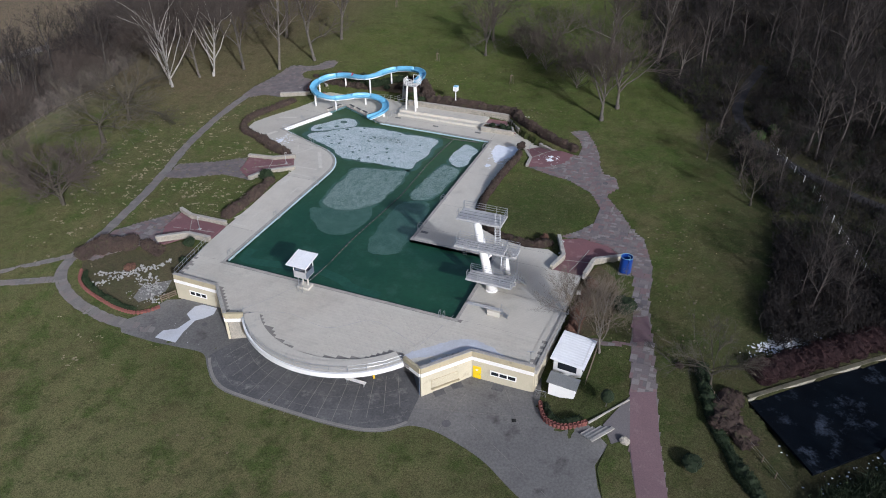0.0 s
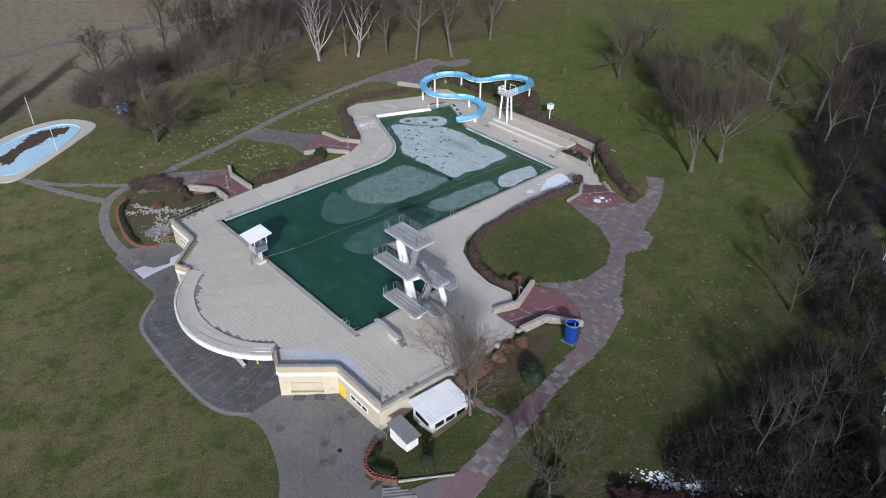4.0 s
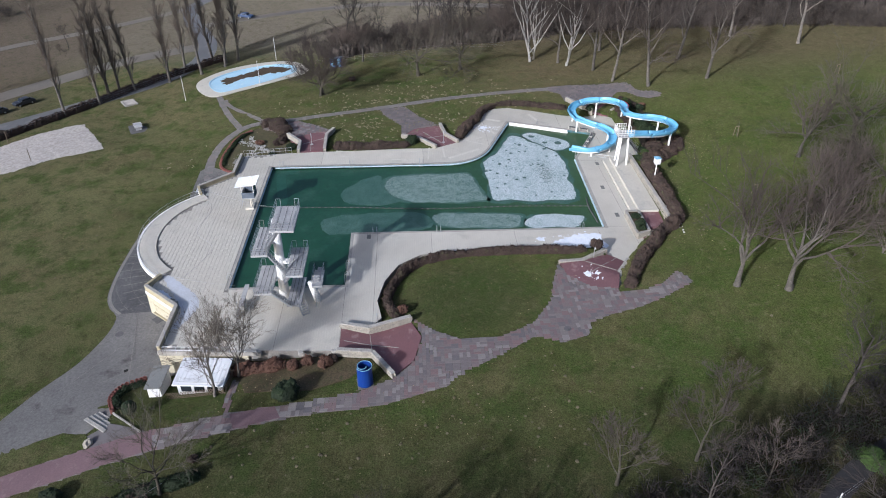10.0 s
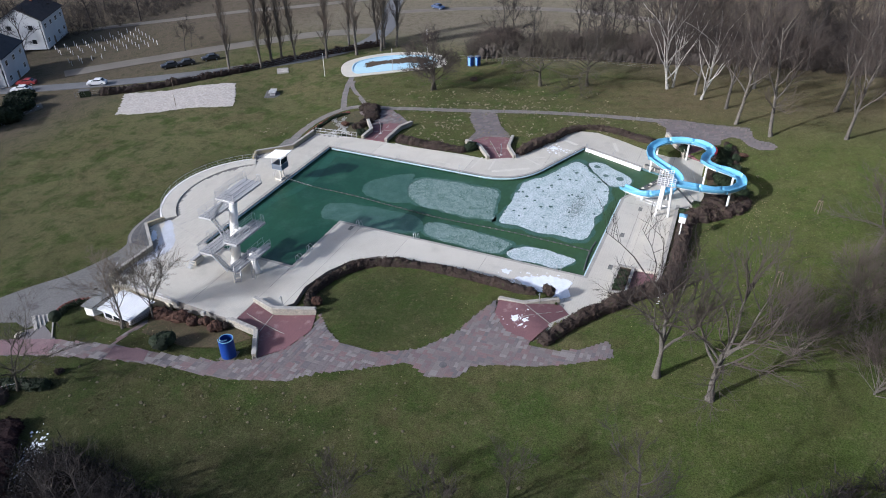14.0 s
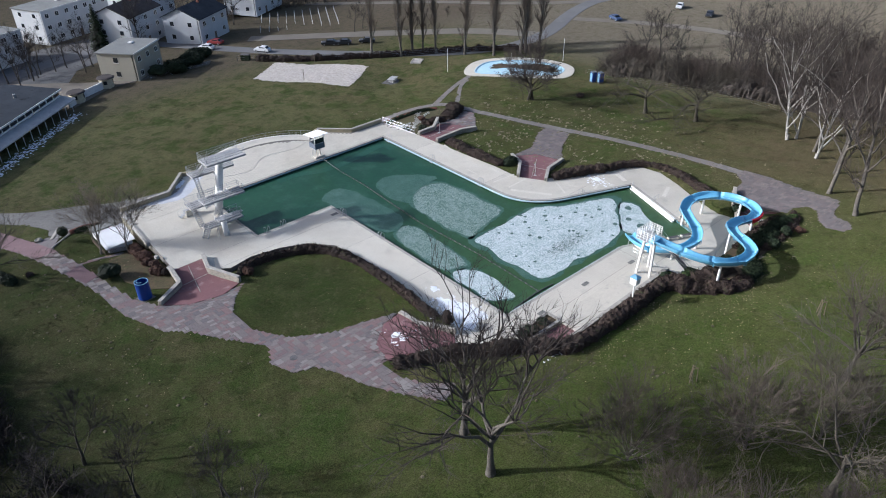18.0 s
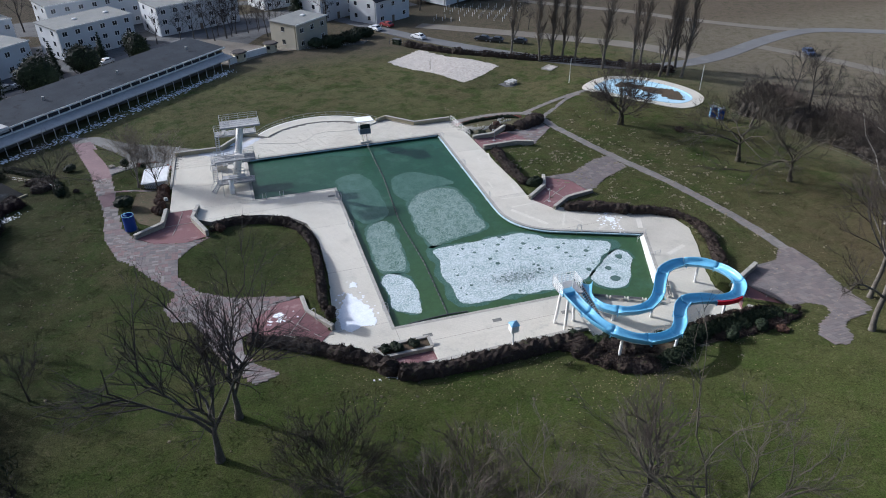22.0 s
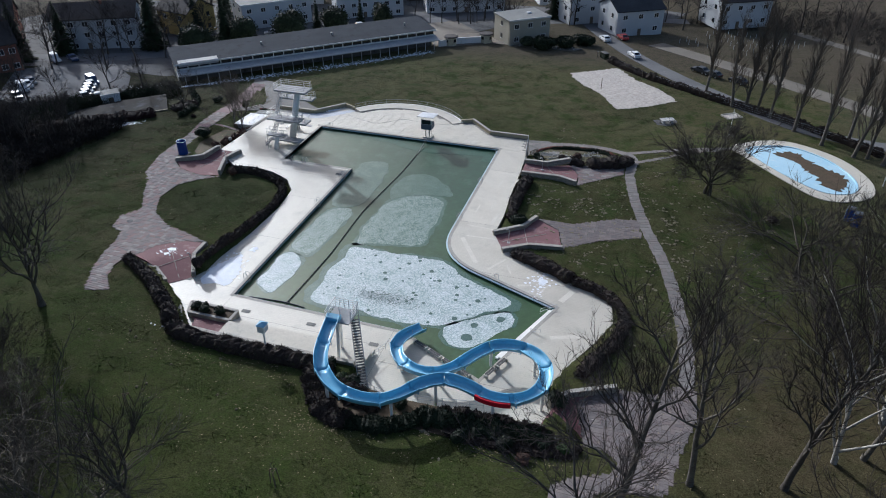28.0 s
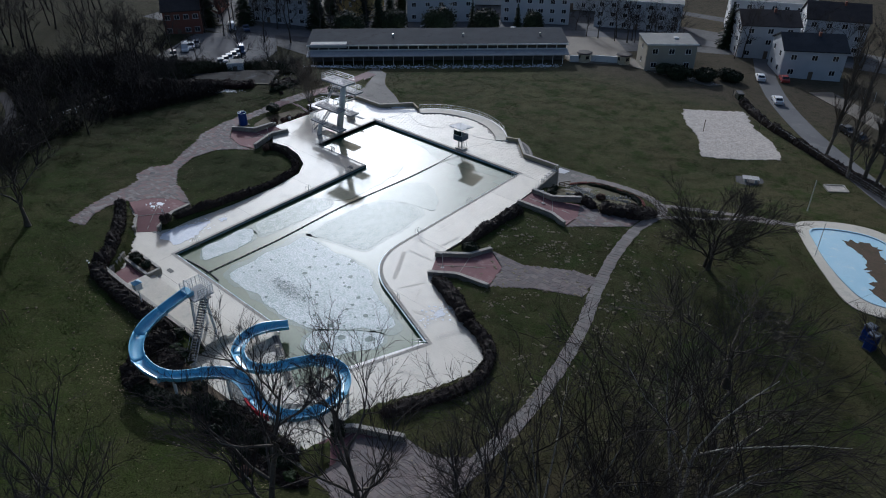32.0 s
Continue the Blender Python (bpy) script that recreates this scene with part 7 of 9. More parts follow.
TREE_LABEL = {"broad": "bare spreading deciduous tree with a forked crown", "tall": "tall bare deciduous tree with rising limbs", "birch": "white-barked birch with bare rising branches", "poplar": "slim columnar bare poplar", "old": "low gnarled bare fruit tree with crooked limbs",
              "small": "small bare young tree", "far": "bare woodland tree", "fan": "bare tree with a rounded crown of fine tan twigs", "vase": "bare tree with short trunk and wide fan of limbs", "orchard": "spreading bare fruit tree with mossy crooked limbs", "hazel": "dense many-stemmed reddish-brown bare shrub", "upright": "slender upright bare tree with fine tan twigs"}
models = {}
for kind_, seeds in (("broad", (1, 2, 3)), ("tall", (4, 5, 6)), ("birch", (7, 8)), ("poplar", (9, 10, 11)), ("old", (12,)), ("small", (13, 14)), ("far", (15, 16, 17, 18)), ("upright", (19, 20)), ("hazel", (24, 25)), ("vase", (26, 27, 28)), ("orchard", (29, 30)), ("fan", (34,))):
    models[kind_] = []
    for s in seeds:
        tr, cr = Mesh(), Mesh()
        grow(tr, cr, random.Random(s), kind_)
        models[kind_].append((tr.make("trunk", True), cr.make("crown")))
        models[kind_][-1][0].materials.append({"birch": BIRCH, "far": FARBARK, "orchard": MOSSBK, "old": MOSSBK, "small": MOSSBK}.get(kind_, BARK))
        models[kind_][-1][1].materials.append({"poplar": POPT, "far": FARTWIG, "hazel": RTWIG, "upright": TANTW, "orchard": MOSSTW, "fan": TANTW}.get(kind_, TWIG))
planted = {}
SIZE = {"broad": 1.3, "tall": 1.3, "birch": 1.75, "poplar": 1.2, "old": 1.4, "small": 1.25, "far": 1.15, "upright": 1.0, "hazel": 1.0, "vase": 1.15, "orchard": 1.35, "fan": 1.15}


def tree(x, y, kind_, scale=1.0, seed=0, label="", group="", tilt=0.0):
    """A tree of one of the built habits, turned and sized on its own."""
    i = seed % len(models[kind_])
    rng = random.Random(seed * 7 + int(x * 10))
    m = Matrix.LocRotScale((x, y, H(x, y)), Euler((tilt, tilt * 0.5, rng.uniform(0, 6.28))), (SIZE[kind_] * scale * rng.uniform(0.92, 1.08),) * 2 + (SIZE[kind_] * scale * rng.uniform(0.92, 1.1),))
    if (kind_, i) not in planted:
        ob = new("tree")
        put("trunk", models[kind_][i][0], None, ob)
        put("crown", models[kind_][i][1], None, ob)
        ob.matrix_basis = m
        tagged(ob, label or TREE_LABEL[kind_], "tree", group)
        planted[kind_, i] = ob
        return ob
    src = planted[kind_, i]
    keep = src.scale.copy()
    src.scale = (1, 1, 1)
    ob = copy_thing(src, m)
    src.scale = keep
    return tagged(ob, label or TREE_LABEL[kind_], "tree", group)


for k, (x, y, kind_, s) in enumerate((
        (39.1, 61.2, "vase", 1.2), (41.0, 66.4, "vase", 1.3), (31.6, 73.6, "hazel", 1.45), (23.6, 80, "hazel", 1.6), (18.4, 84, "hazel", 1.3), (9.2, 82.5, "vase", 1.0), (35.5, 80.5, "hazel", 1.3), (35.2, 92.4, "broad", 1.1), (50.4, 81.8, "vase", 1.0), (45.3, 89.8, "tall", 1.0), (8.2, 91.0, "orchard", 1.5), (24.0, 87, "orchard", 1.3),
        (-25.8, 81.0, "tall", 1.0), (-26.8, 70.0, "tall", 1.05), (-32.5, 64.4, "tall", 0.95), (-40.3, 62.2, "tall", 1.0), (-47.6, 56.0, "tall", 0.9), (-50.3, 50.2, "birch", 1.05), (-52.9, 66.5, "tall", 1.0), (-40.4, 80.2, "tall", 1.1),
        (-43.2, 107.3, "tall", 1.1), (-53.1, 96.4, "tall", 1.1), (-51.6, 51.2, "birch", 0.9), (-44.9, 57.4, "birch", 0.95), (-47.6, 34.2, "orchard", 1.35), (-45.2, 24.8, "orchard", 1.45), (-34.6, 5.0, "old", 1.15), (-34.0, 4.6, "old", 0.9),
        (50.9, 1.9, "upright", 1.08), (47.9, 3.8, "fan", 0.92), (63.3, -0.1, "orchard", 0.8), (63.9, 47.6, "small", 1.3), (67.1, 52.4, "small", 1.2), (65.8, 40, "small", 1.4), (-11.2, 133, "broad", 1.2), (-58, 12, "broad", 0.7), (58.5, 52, "small", 1.0))):
    tree(x, y, kind_, s, k)
for k, (x, y) in enumerate(((-34.4, -48), (-39.8, -42.8), (-42.4, -41.6), (-44.4, -40.0), (-46.8, -37.6), (-50.6, -31), (-54.6, -24.8), (-59.2, -20.4), (-61.4, -20.6), (-63.4, -18.2), (-66.4, -25.1), (-60, -30))):
    tree(x, y, "poplar", random.Random(k).uniform(0.85, 1.05), k, "slim columnar bare poplar along the road", "roadside poplars")
for k, (x, y) in enumerate(((0.3, 76.4), (18.4, 72.0), (-22.7, 105))):
    sp_ = thing("staked_sapling", "thin sapling held by three timber stakes", "sapling", (x, y, H(x, y)), 0, "staked saplings")
    part("stem", Mesh().tube((0, 0, 0), (0.04, 0.02, 2.6), 0.03, 0.012, 6), BARK, sp_)
    for a in (0, 120, 240):
        part("stake", Mesh().tube((0.45 * math.cos(radians(a)), 0.45 * math.sin(radians(a)), -0.1), (0.3 * math.cos(radians(a)), 0.3 * math.sin(radians(a)), 1.8), 0.045, n=6), WOOD, sp_)
        part("rail", Mesh().beam((0.3 * math.cos(radians(a)), 0.3 * math.sin(radians(a)), 1.72), (0.3 * math.cos(radians(a + 120)), 0.3 * math.sin(radians(a + 120)), 1.72), 0.03, 0.08), WOOD, sp_)
    tw = Mesh()
    rr = random.Random(k)
    for j in range(14):
        z = rr.uniform(1.4, 2.6)
        a = rr.uniform(0, 6.28)
        tw.tube((0, 0, z), (0.4 * math.cos(a), 0.4 * math.sin(a), z + 0.5), 0.01, 0.004, 3, False)
    part("branching", tw, TWIG, sp_)


# ---- woods round the park: single trees at the edge, brush beneath ----
WOOD_ROAD = [(66, 96), (62.6, 80), (63, 68), (70, 56), (84, 46), (100, 42)]


def off_road(p, gap):
    """How a set of points stands clear of the woodland road."""
    p, near_ = np.asarray(p, float), np.full(len(p), 1e9)
    for a_, b_ in zip(np.array(WOOD_ROAD[:-1], float), np.array(WOOD_ROAD[1:], float)):
        t_ = np.clip(((p - a_) @ (b_ - a_)) / ((b_ - a_) @ (b_ - a_)), 0, 1)[:, None]
        near_ = np.minimum(near_, np.linalg.norm(p - a_ - t_ * (b_ - a_), axis=1))
    return near_ > gap


far_models, far_mass = [], Mesh()
for s_ in (31, 32, 33):
    tr, cr = Mesh(), Mesh()
    grow(tr, cr, random.Random(s_), "thin")
    far_models.append((np.array(tr.v + cr.v), tr.f + [tuple(len(tr.v) + i for i in f_) for f_ in cr.f]))


def wood(outline, n, seed, lo=0.7, hi=1.15, kinds=("far",), group="woodland edge", joined=False):
    """Trees strewn over an outline: single ones, or for the distance part of one mass."""
    rng = random.Random(seed)
    xs, ys = [p[0] for p in outline], [p[1] for p in outline]
    made = []
    while len(made) < n:
        p = (rng.uniform(min(xs), max(xs)), rng.uniform(min(ys), max(ys)))
        if inside(outline, [p])[0] and off_road([p], 3.6)[0] and all((p[0] - q[0]) ** 2 + (p[1] - q[1]) ** 2 > 5 for q in made):
            made.append(p)
            if not joined:
                tree(p[0], p[1], rng.choice(kinds), rng.uniform(lo, hi), rng.randrange(40), "bare grey-brown woodland tree", group)
                continue
            v_, f_ = far_models[rng.randrange(3)]
            a_, k_ = rng.uniform(0, 6.28), 1.15 * rng.uniform(lo, hi)
            c_, s_ = math.cos(a_) * k_, math.sin(a_) * k_
            off = len(far_mass.v)
            far_mass.v += np.column_stack([v_[:, 0] * c_ - v_[:, 1] * s_ + p[0], v_[:, 0] * s_ + v_[:, 1] * c_ + p[1], v_[:, 2] * k_ + H(*p)]).tolist()
            far_mass.f += [tuple(off + i for i in q_) for q_ in f_]


def brush(name, outline, n, seed, label, height=2.6, mat=THICKET):
    """Undergrowth: many clumps of thin rising twigs, joined."""
    rng = np.random.default_rng(seed)
    xs, ys = [p[0] for p in outline], [p[1] for p in outline]
    p = np.column_stack([rng.uniform(min(xs), max(xs), n * 3), rng.uniform(min(ys), max(ys), n * 3)])
    p = p[inside(outline, p)]
    p = p[off_road(p, 1.7)][:n]
    z = heights(p)
    k, per = len(p), 46
    tall = np.repeat(height * rng.uniform(0.4, 1.25, k), per)[:, None]
    wide = np.repeat(rng.uniform(0.6, 1.5, k), per)[:, None]
    c = np.repeat(np.column_stack([p, z]), per, 0)
    up = rng.uniform(0, 0.75, (k * per, 1)) ** 1.3
    c = c + np.concatenate([rng.normal(size=(k * per, 2)) * wide * (0.25 + 0.5 * up), up * tall], 1)
    d = rng.normal(size=(k * per, 3))
    d[:, 2] = np.abs(d[:, 2]) * 0.9 + 0.4
    d /= np.linalg.norm(d, axis=1)[:, None]
    tip = c + d * rng.uniform(0.5, 1.5, (k * per, 1))
    side = np.cross(d, rng.normal(size=(k * per, 3)))
    side /= np.linalg.norm(side, axis=1)[:, None] + 1e-6
    w = rng.uniform(0.015, 0.06, (k * per, 1))
    v = np.stack([c + side * w, c - side * w, tip], 1).reshape(-1, 3)
    me = bpy.data.meshes.new(name)
    me.from_pydata(v.tolist(), [], np.arange(len(v)).reshape(-1, 3).tolist())
    me.materials.append(mat)
    return tagged(new(name, me), label, "undergrowth", kind="stuff")


WOOD_E = [(70, 33), (66, 45), (60, 58), (55, 70), (46, 80), (50, 100), (60, 118), (100, 120), (128, 70), (125, 25), (98, 14), (84, 20)]
WOOD_W = [(-60, 2), (-64, 12), (-65.5, 32), (-67, 58), (-66, 75), (-62, 92), (-56, 112), (-48, 132), (-70, 150), (-100, 120), (-98, 80), (-88, 60), (-80, 40), (-76, 14), (-68, 0)]
WOOD_BACK = [(46, 84), (40, 106), (36, 125), (60, 160), (120, 170), (128, 112), (100, 118), (60, 116), (50, 100)]
WOOD_FAR = [(-130, -100), (-60, -112), (-30, -118), (-40, -150), (-150, -150)]
WOOD_N = [(88, 14), (92, 2), (84, -8), (74, -13), (77, -18), (86, -8), (98, 6), (112, 8), (112, 22)]
wood([(72, 54), (62, 58), (55, 70), (46, 80), (50, 100), (60, 118), (100, 120), (128, 70), (126, 46), (90, 44)], 66, 1)
wood([(70, 33), (67, 45), (64, 54), (90, 44), (126, 44), (125, 25), (98, 14), (84, 20)], 22, 11, 0.4, 0.62)
wood(WOOD_W, 84, 2, 0.7, 1.1)
wood(WOOD_BACK, 46, 22, 0.8, 1.15, joined=True)
wood(WOOD_FAR, 30, 4, 0.8, 1.2, joined=True)
wood(WOOD_N, 20, 5, 0.5, 0.9)
wood([(82, 17), (74, 13), (72, 18), (74, 30), (84, 22)], 10, 9, 0.4, 0.6)
wood([(128, 0), (165, -12), (190, 10), (150, 48), (125, 45)], 34, 25, 0.8, 1.1, joined=True)
wood([(18, -94), (40, -92), (56, -100), (30, -112)], 9, 26, 0.6, 0.9, group="street trees")
wood([(96, -30), (110, -46), (128, -44), (140, -20), (126, -14)], 14, 6, 0.8, 1.1, group="street trees")
wood([(10, -92), (34, -92), (48, -100), (20, -106)], 8, 7, 0.6, 0.8, group="street trees")
wood([(96, -34), (112, -50), (98, -70), (84, -62)], 7, 17, 0.7, 1.0, group="street trees")
wood([(-40, -112), (0, -98), (16, -104), (10, -130), (-50, -132)], 14, 18, 0.7, 1.0, group="street trees")
wood([(100, -90), (120, -70), (140, -90), (110, -130), (70, -140), (60, -136)], 16, 19, 0.8, 1.1, joined=True)
tagged(put("distant_trees", far_mass, FARTWIG), "distant bare trees standing in dark groups", "trees", kind="stuff")
wood([(-28, -80), (-60, -70), (-90, -70), (-90, -64), (-58, -64)], 6, 8, 0.4, 0.55, ("small", "far"), "young roadside trees")
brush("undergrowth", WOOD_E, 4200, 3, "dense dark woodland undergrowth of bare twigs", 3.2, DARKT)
brush("undergrowth", WOOD_E, 700, 13, "dark ivy and evergreen growth in the woodland", 2.2, EVERG)
brush("undergrowth", WOOD_W, 6400, 4, "dense brown undergrowth along the park edge", 5.4)
wood([(-64, 6), (-66, 20), (-67, 40), (-69, 58), (-68, 76), (-80, 76), (-82, 56), (-78, 36), (-74, 16), (-69, 4)], 34, 24, 0.8, 1.35, ("hazel",), "thicket along the fence")
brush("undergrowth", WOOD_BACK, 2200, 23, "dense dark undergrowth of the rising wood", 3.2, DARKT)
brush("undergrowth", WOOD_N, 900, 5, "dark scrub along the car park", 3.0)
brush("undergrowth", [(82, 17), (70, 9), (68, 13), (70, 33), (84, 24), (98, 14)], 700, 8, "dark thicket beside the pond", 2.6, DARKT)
brush("undergrowth", [(84, 14), (86, 6), (82, -4), (75, -9), (73, -12), (78, -14), (90, 0), (94, 12)], 700, 9, "dark scrub round the pond", 2.2, EVERG)
brush("undergrowth", WOOD_FAR, 1100, 6, "distant dark woodland scrub", 4.0)


# ---- evergreen trees among the houses ----
def conifer(x, y, h, r, seed):
    """A dark spruce: a tapered stem and whorls of drooping boughs set with needles."""
    rng = random.Random(seed)
    t = thing("conifer", "tall dark evergreen conifer among the houses", "tree", (x, y, H(x, y)), rng.uniform(0, 360), "conifers among the houses")
    part("trunk", Mesh().tube((0, 0, -0.3), (0, 0, h * 0.96), 0.03 * h, 0.02, 7), BARK, t)
    m = Mesh()
    for i in range(int(h * 2.4)):
        z = h * (0.06 + 0.92 * i / int(h * 2.4))
        rr = r * (1 - (z / h) ** 1.25) + 0.15
        for j in range(9):
            a = 6.283 * (j + rng.random()) / 9
            d, s = Vector((math.cos(a), math.sin(a), -0.28)), Vector((-math.sin(a), math.cos(a), 0))
            ln = rr * rng.uniform(0.7, 1.15)
            for q in (0.35, 0.62, 0.9):
                p = Vector((0, 0, z)) + d * (ln * q)
                w = ln * 0.26 * (1.2 - 0.6 * q) + 0.1
                m.add([p - d * (ln * 0.3) + Vector((0, 0, 0.1)), p + s * w + Vector((0, 0, rng.uniform(-0.25, 0.1))), p + d * (ln * 0.2), p - s * w + Vector((0, 0, rng.uniform(-0.25, 0.1)))], [(0, 1, 2), (0, 2, 3)])
    part("crown", m, EVERG, t)


for k, (x, y, h, r) in enumerate(((129, -25, 15, 3.4), (97, -67.5, 13, 2.6), (106.5, -47, 17, 3.6), (90, -56, 14, 3.2), (74, -79, 9, 1.6), (64, -88, 8, 1.5), (124, -34, 14, 3.2), (137, -22, 13, 3.5), (105, -64, 13, 3), (108, -84, 14, 3), (10, -112, 13, 3), (118, -62, 15, 3.4), (92, -116, 13, 3), (46, -136, 13, 3))):
    conifer(x, y, h, r, k)
tagged(new("woodland_road", draped("woodland_road", ribbon(smooth_line(WOOD_ROAD, 3), 1.9), LANE, 0.06, 3.0)), "narrow road curving through the woodland", "road", kind="structure")

# ---- lawn details ----
rng = random.Random(11)
mh, cl_ = Mesh(), Mesh()
for (x0, y0, sx, sy, n_) in ((57, 18, 3.5, 7, 46), (58, 33, 4, 6, 26), (55, 40, 4, 6, 12), (60, 8, 2, 5, 16), (-11, 15, 3, 4, 60), (-19, 14, 3, 5, 60), (-18, 29, 4, 4, 60), (-26, 4, 4, 6, 50), (-34, 24, 5, 10, 130), (-30, 36, 3, 8, 60), (-28, 14, 3, 7, 60), (-8, -17, 7, 2, 10), (8, 66, 12, 3, 22), (25, 66, 8, 4, 18), (10, -22, 12, 5, 6)):
    for k in range(n_):
        x, y = x0 + rng.gauss(0, sx), y0 + rng.gauss(0, sy)
        if inside(DECK, [(x, y)])[0] or inside(EAST_PATH, [(x, y)])[0] or inside(WEST_PATH, [(x, y)])[0]:
            continue
        s = rng.uniform(0.08, 0.19)
        if x > 0:
            mh.blob((x, y, H(x, y) + 0.02), (s, s * rng.uniform(0.8, 1.1), s * 0.6), 4, 7, 0.25, k)
            continue
        for c in range(rng.randrange(2, 6)):
            u, v, r = rng.gauss(0, 0.22), rng.gauss(0, 0.16), s * rng.uniform(0.6, 1.2)
            cl_.blob((x + u, y + v, H(x + u, y + v) + 0.03), (r, r * rng.uniform(0.7, 1.1), r * 0.45), 4, 6, 0.3, k + c)
tagged(put("molehills", mh, SOIL), "scattered dark molehills on the lawn", "molehill", kind="stuff")
tagged(put("turf_clods", cl_, CLOD), "pale tufted clods scattered over the lawn", "turf clod", kind="stuff")
lv, rl = Mesh(), random.Random(31)
for (x0, y0, sx, sy, n_) in ((12, 62.6, 8, 0.9, 260), (0, 68.4, 4, 1.0, 160), (-14, 66, 5, 0.8, 200), (4, 71, 10, 3, 260), (26, 58, 3, 1.2, 90), (36, 36, 5, 5, 60), (50, 5, 1.6, 3, 90), (-30, 60, 6, 6, 160), (57, 24, 3, 9, 90)):
    for k in range(n_):
        x, y = x0 + rl.gauss(0, sx), y0 + rl.gauss(0, sy)
        if inside(DECK, [(x, y)])[0]:
            continue
        z, s, a = H(x, y) + 0.07, rl.uniform(0.04, 0.09), rl.uniform(0, 6.3)
        lv.add([(x + s * math.cos(a), y + s * math.sin(a), z), (x + s * math.cos(a + 2.2), y + s * math.sin(a + 2.2), z + 0.02), (x + s * math.cos(a + 4.2), y + s * math.sin(a + 4.2), z)], [(0, 1, 2)])
tagged(put("fallen_leaves", lv, LEAF), "pale dry leaves scattered on the lawn", "leaves", kind="stuff")

# ---- rock garden ----
tagged(new("rockery_bed", draped("rockery_bed", [(-20.4, -5.6), (-18.6, -2.4), (-14, -0.6), (-9.4, 2.4), (-6.2, 1.6), (-5.3, -4.8), (-7.0, -9.6), (-10, -10.6), (-14.4, -10.2), (-18.4, -8.2)], BEDS, 0.035, 1.0, 0.1)), "mossy brown soil of the rock garden", "planting bed", kind="structure")
hedge("border_plants", [(46.9, -6.9), (47.9, -8.5), (49.4, -9.0), (51.0, -8.2)], 0.6, 0.6, EVERG, "low dark plants behind the ring border", 73, None, 60, 0.4)
hedge("border_plants", [(-18.5, -6.9), (-17.4, -8.2), (-15.4, -9.1), (-12.4, -9.8), (-9.9, -10.1), (-7.8, -9.9)], 0.7, 0.5, EVERG, "low dark plants behind the ring border", 71, None, 60, 0.4)
hedge("hedge", [(-14.6, 0.6), (-12.4, -0.2), (-10.6, -0.4)], 1.6, 1.1, HEDGE, "rounded purple-brown hedge at the rock garden", 72, None, 90, 0.3)
rg = random.Random(3)
for i, line in enumerate(([(-15.6, -8.6), (-14.2, -6.8), (-12.1, -4.6), (-10.3, -3.1), (-8.4, -1.4)], [(-16.4, -6.6), (-13.6, -5.2), (-11.6, -3.4)], [(-11.2, -4.9), (-9.4, -5.8), (-7.6, -6.8), (-6.1, -7.8)], [(-9.6, -4.2), (-8.0, -5.2), (-6.4, -6.2)])):
    pts = smooth_line([(x, y, 0) for x, y in line], 0.32)
    w = thing("rockery_wall", "low dry stone rockery wall of pale rubble", "rockery", (0, 0, 0), 0, "rockery walls")
    shapes = [Mesh().blob((0, 0, 0), (0.15, 0.12, 0.11), 4, 7, 0.3, 60 + j).make("stone") for j in range(5)]
    for sme in shapes:
        sme.materials.append(ROCKG)
    for p in pts:
        for q in range(3):
            x, y = p.x + rg.gauss(0, 0.28), p.y + rg.gauss(0, 0.28)
            ob = new("stone", rg.choice(shapes))
            ob.parent = w
            ob.matrix_basis = Matrix.LocRotScale((x, y, H(x, y) + 0.05 + 0.06 * q), Euler((rg.uniform(-0.4, 0.4), rg.uniform(-0.4, 0.4), rg.uniform(0, 6))), Vector((1, 1, 1)) * rg.uniform(0.7, 1.3))
pond = [(-9.6, -6.2), (-7.6, -4.6), (-6.4, -3.8), (-6.2, -5.6), (-8.2, -8.6), (-9.4, -8.2)]
tagged(new("rockery_gravel", draped("rockery_gravel", pond, COURT, 0.05, 1.0, 0.1)), "grey gravel bed in the rock garden", "gravel bed", kind="structure")
scree = Mesh()
for k in range(110):
    x, y = -8.4 + rg.gauss(0, 1.3), -6.4 + rg.gauss(0, 1.2)
    if not inside(DECK, [(x, y)])[0] and y > -9.5:
        s = rg.uniform(0.05, 0.11)
        scree.blob((x, y, H(x, y) + 0.04), (s, s, s * 0.7), 4, 6, 0.3, k)
tagged(put("rockery_scree", scree, ROCKG), "pale broken stones on the rockery slope", "stones", kind="stuff")


def ring_border(name, line, label, rows=1, mat=TERRA):
    """A border of upright hollow terracotta rings."""
    b = thing(name, label, "border")
    for row in range(rows):
        for p in smooth_line([(x, y, 0) for x, y in line], 0.42):
            z = H(p.x, p.y) + 0.22 * row
            m = Mesh()
            rs = [(r_, zz_) for r_, zz_ in ((0.225, 0.0), (0.225, 0.33), (0.165, 0.33), (0.165, 0.0))]
            m.add([(p.x + r_ * math.cos(2 * math.pi * k / 9), p.y + r_ * math.sin(2 * math.pi * k / 9), z + zz_) for r_, zz_ in rs for k in range(9)], [(q * 9 + k, q * 9 + (k + 1) % 9, (q + 1) * 9 + (k + 1) % 9, (q + 1) * 9 + k) for q in range(3) for k in range(9)])
            part("ring", m, mat, b)
    return b


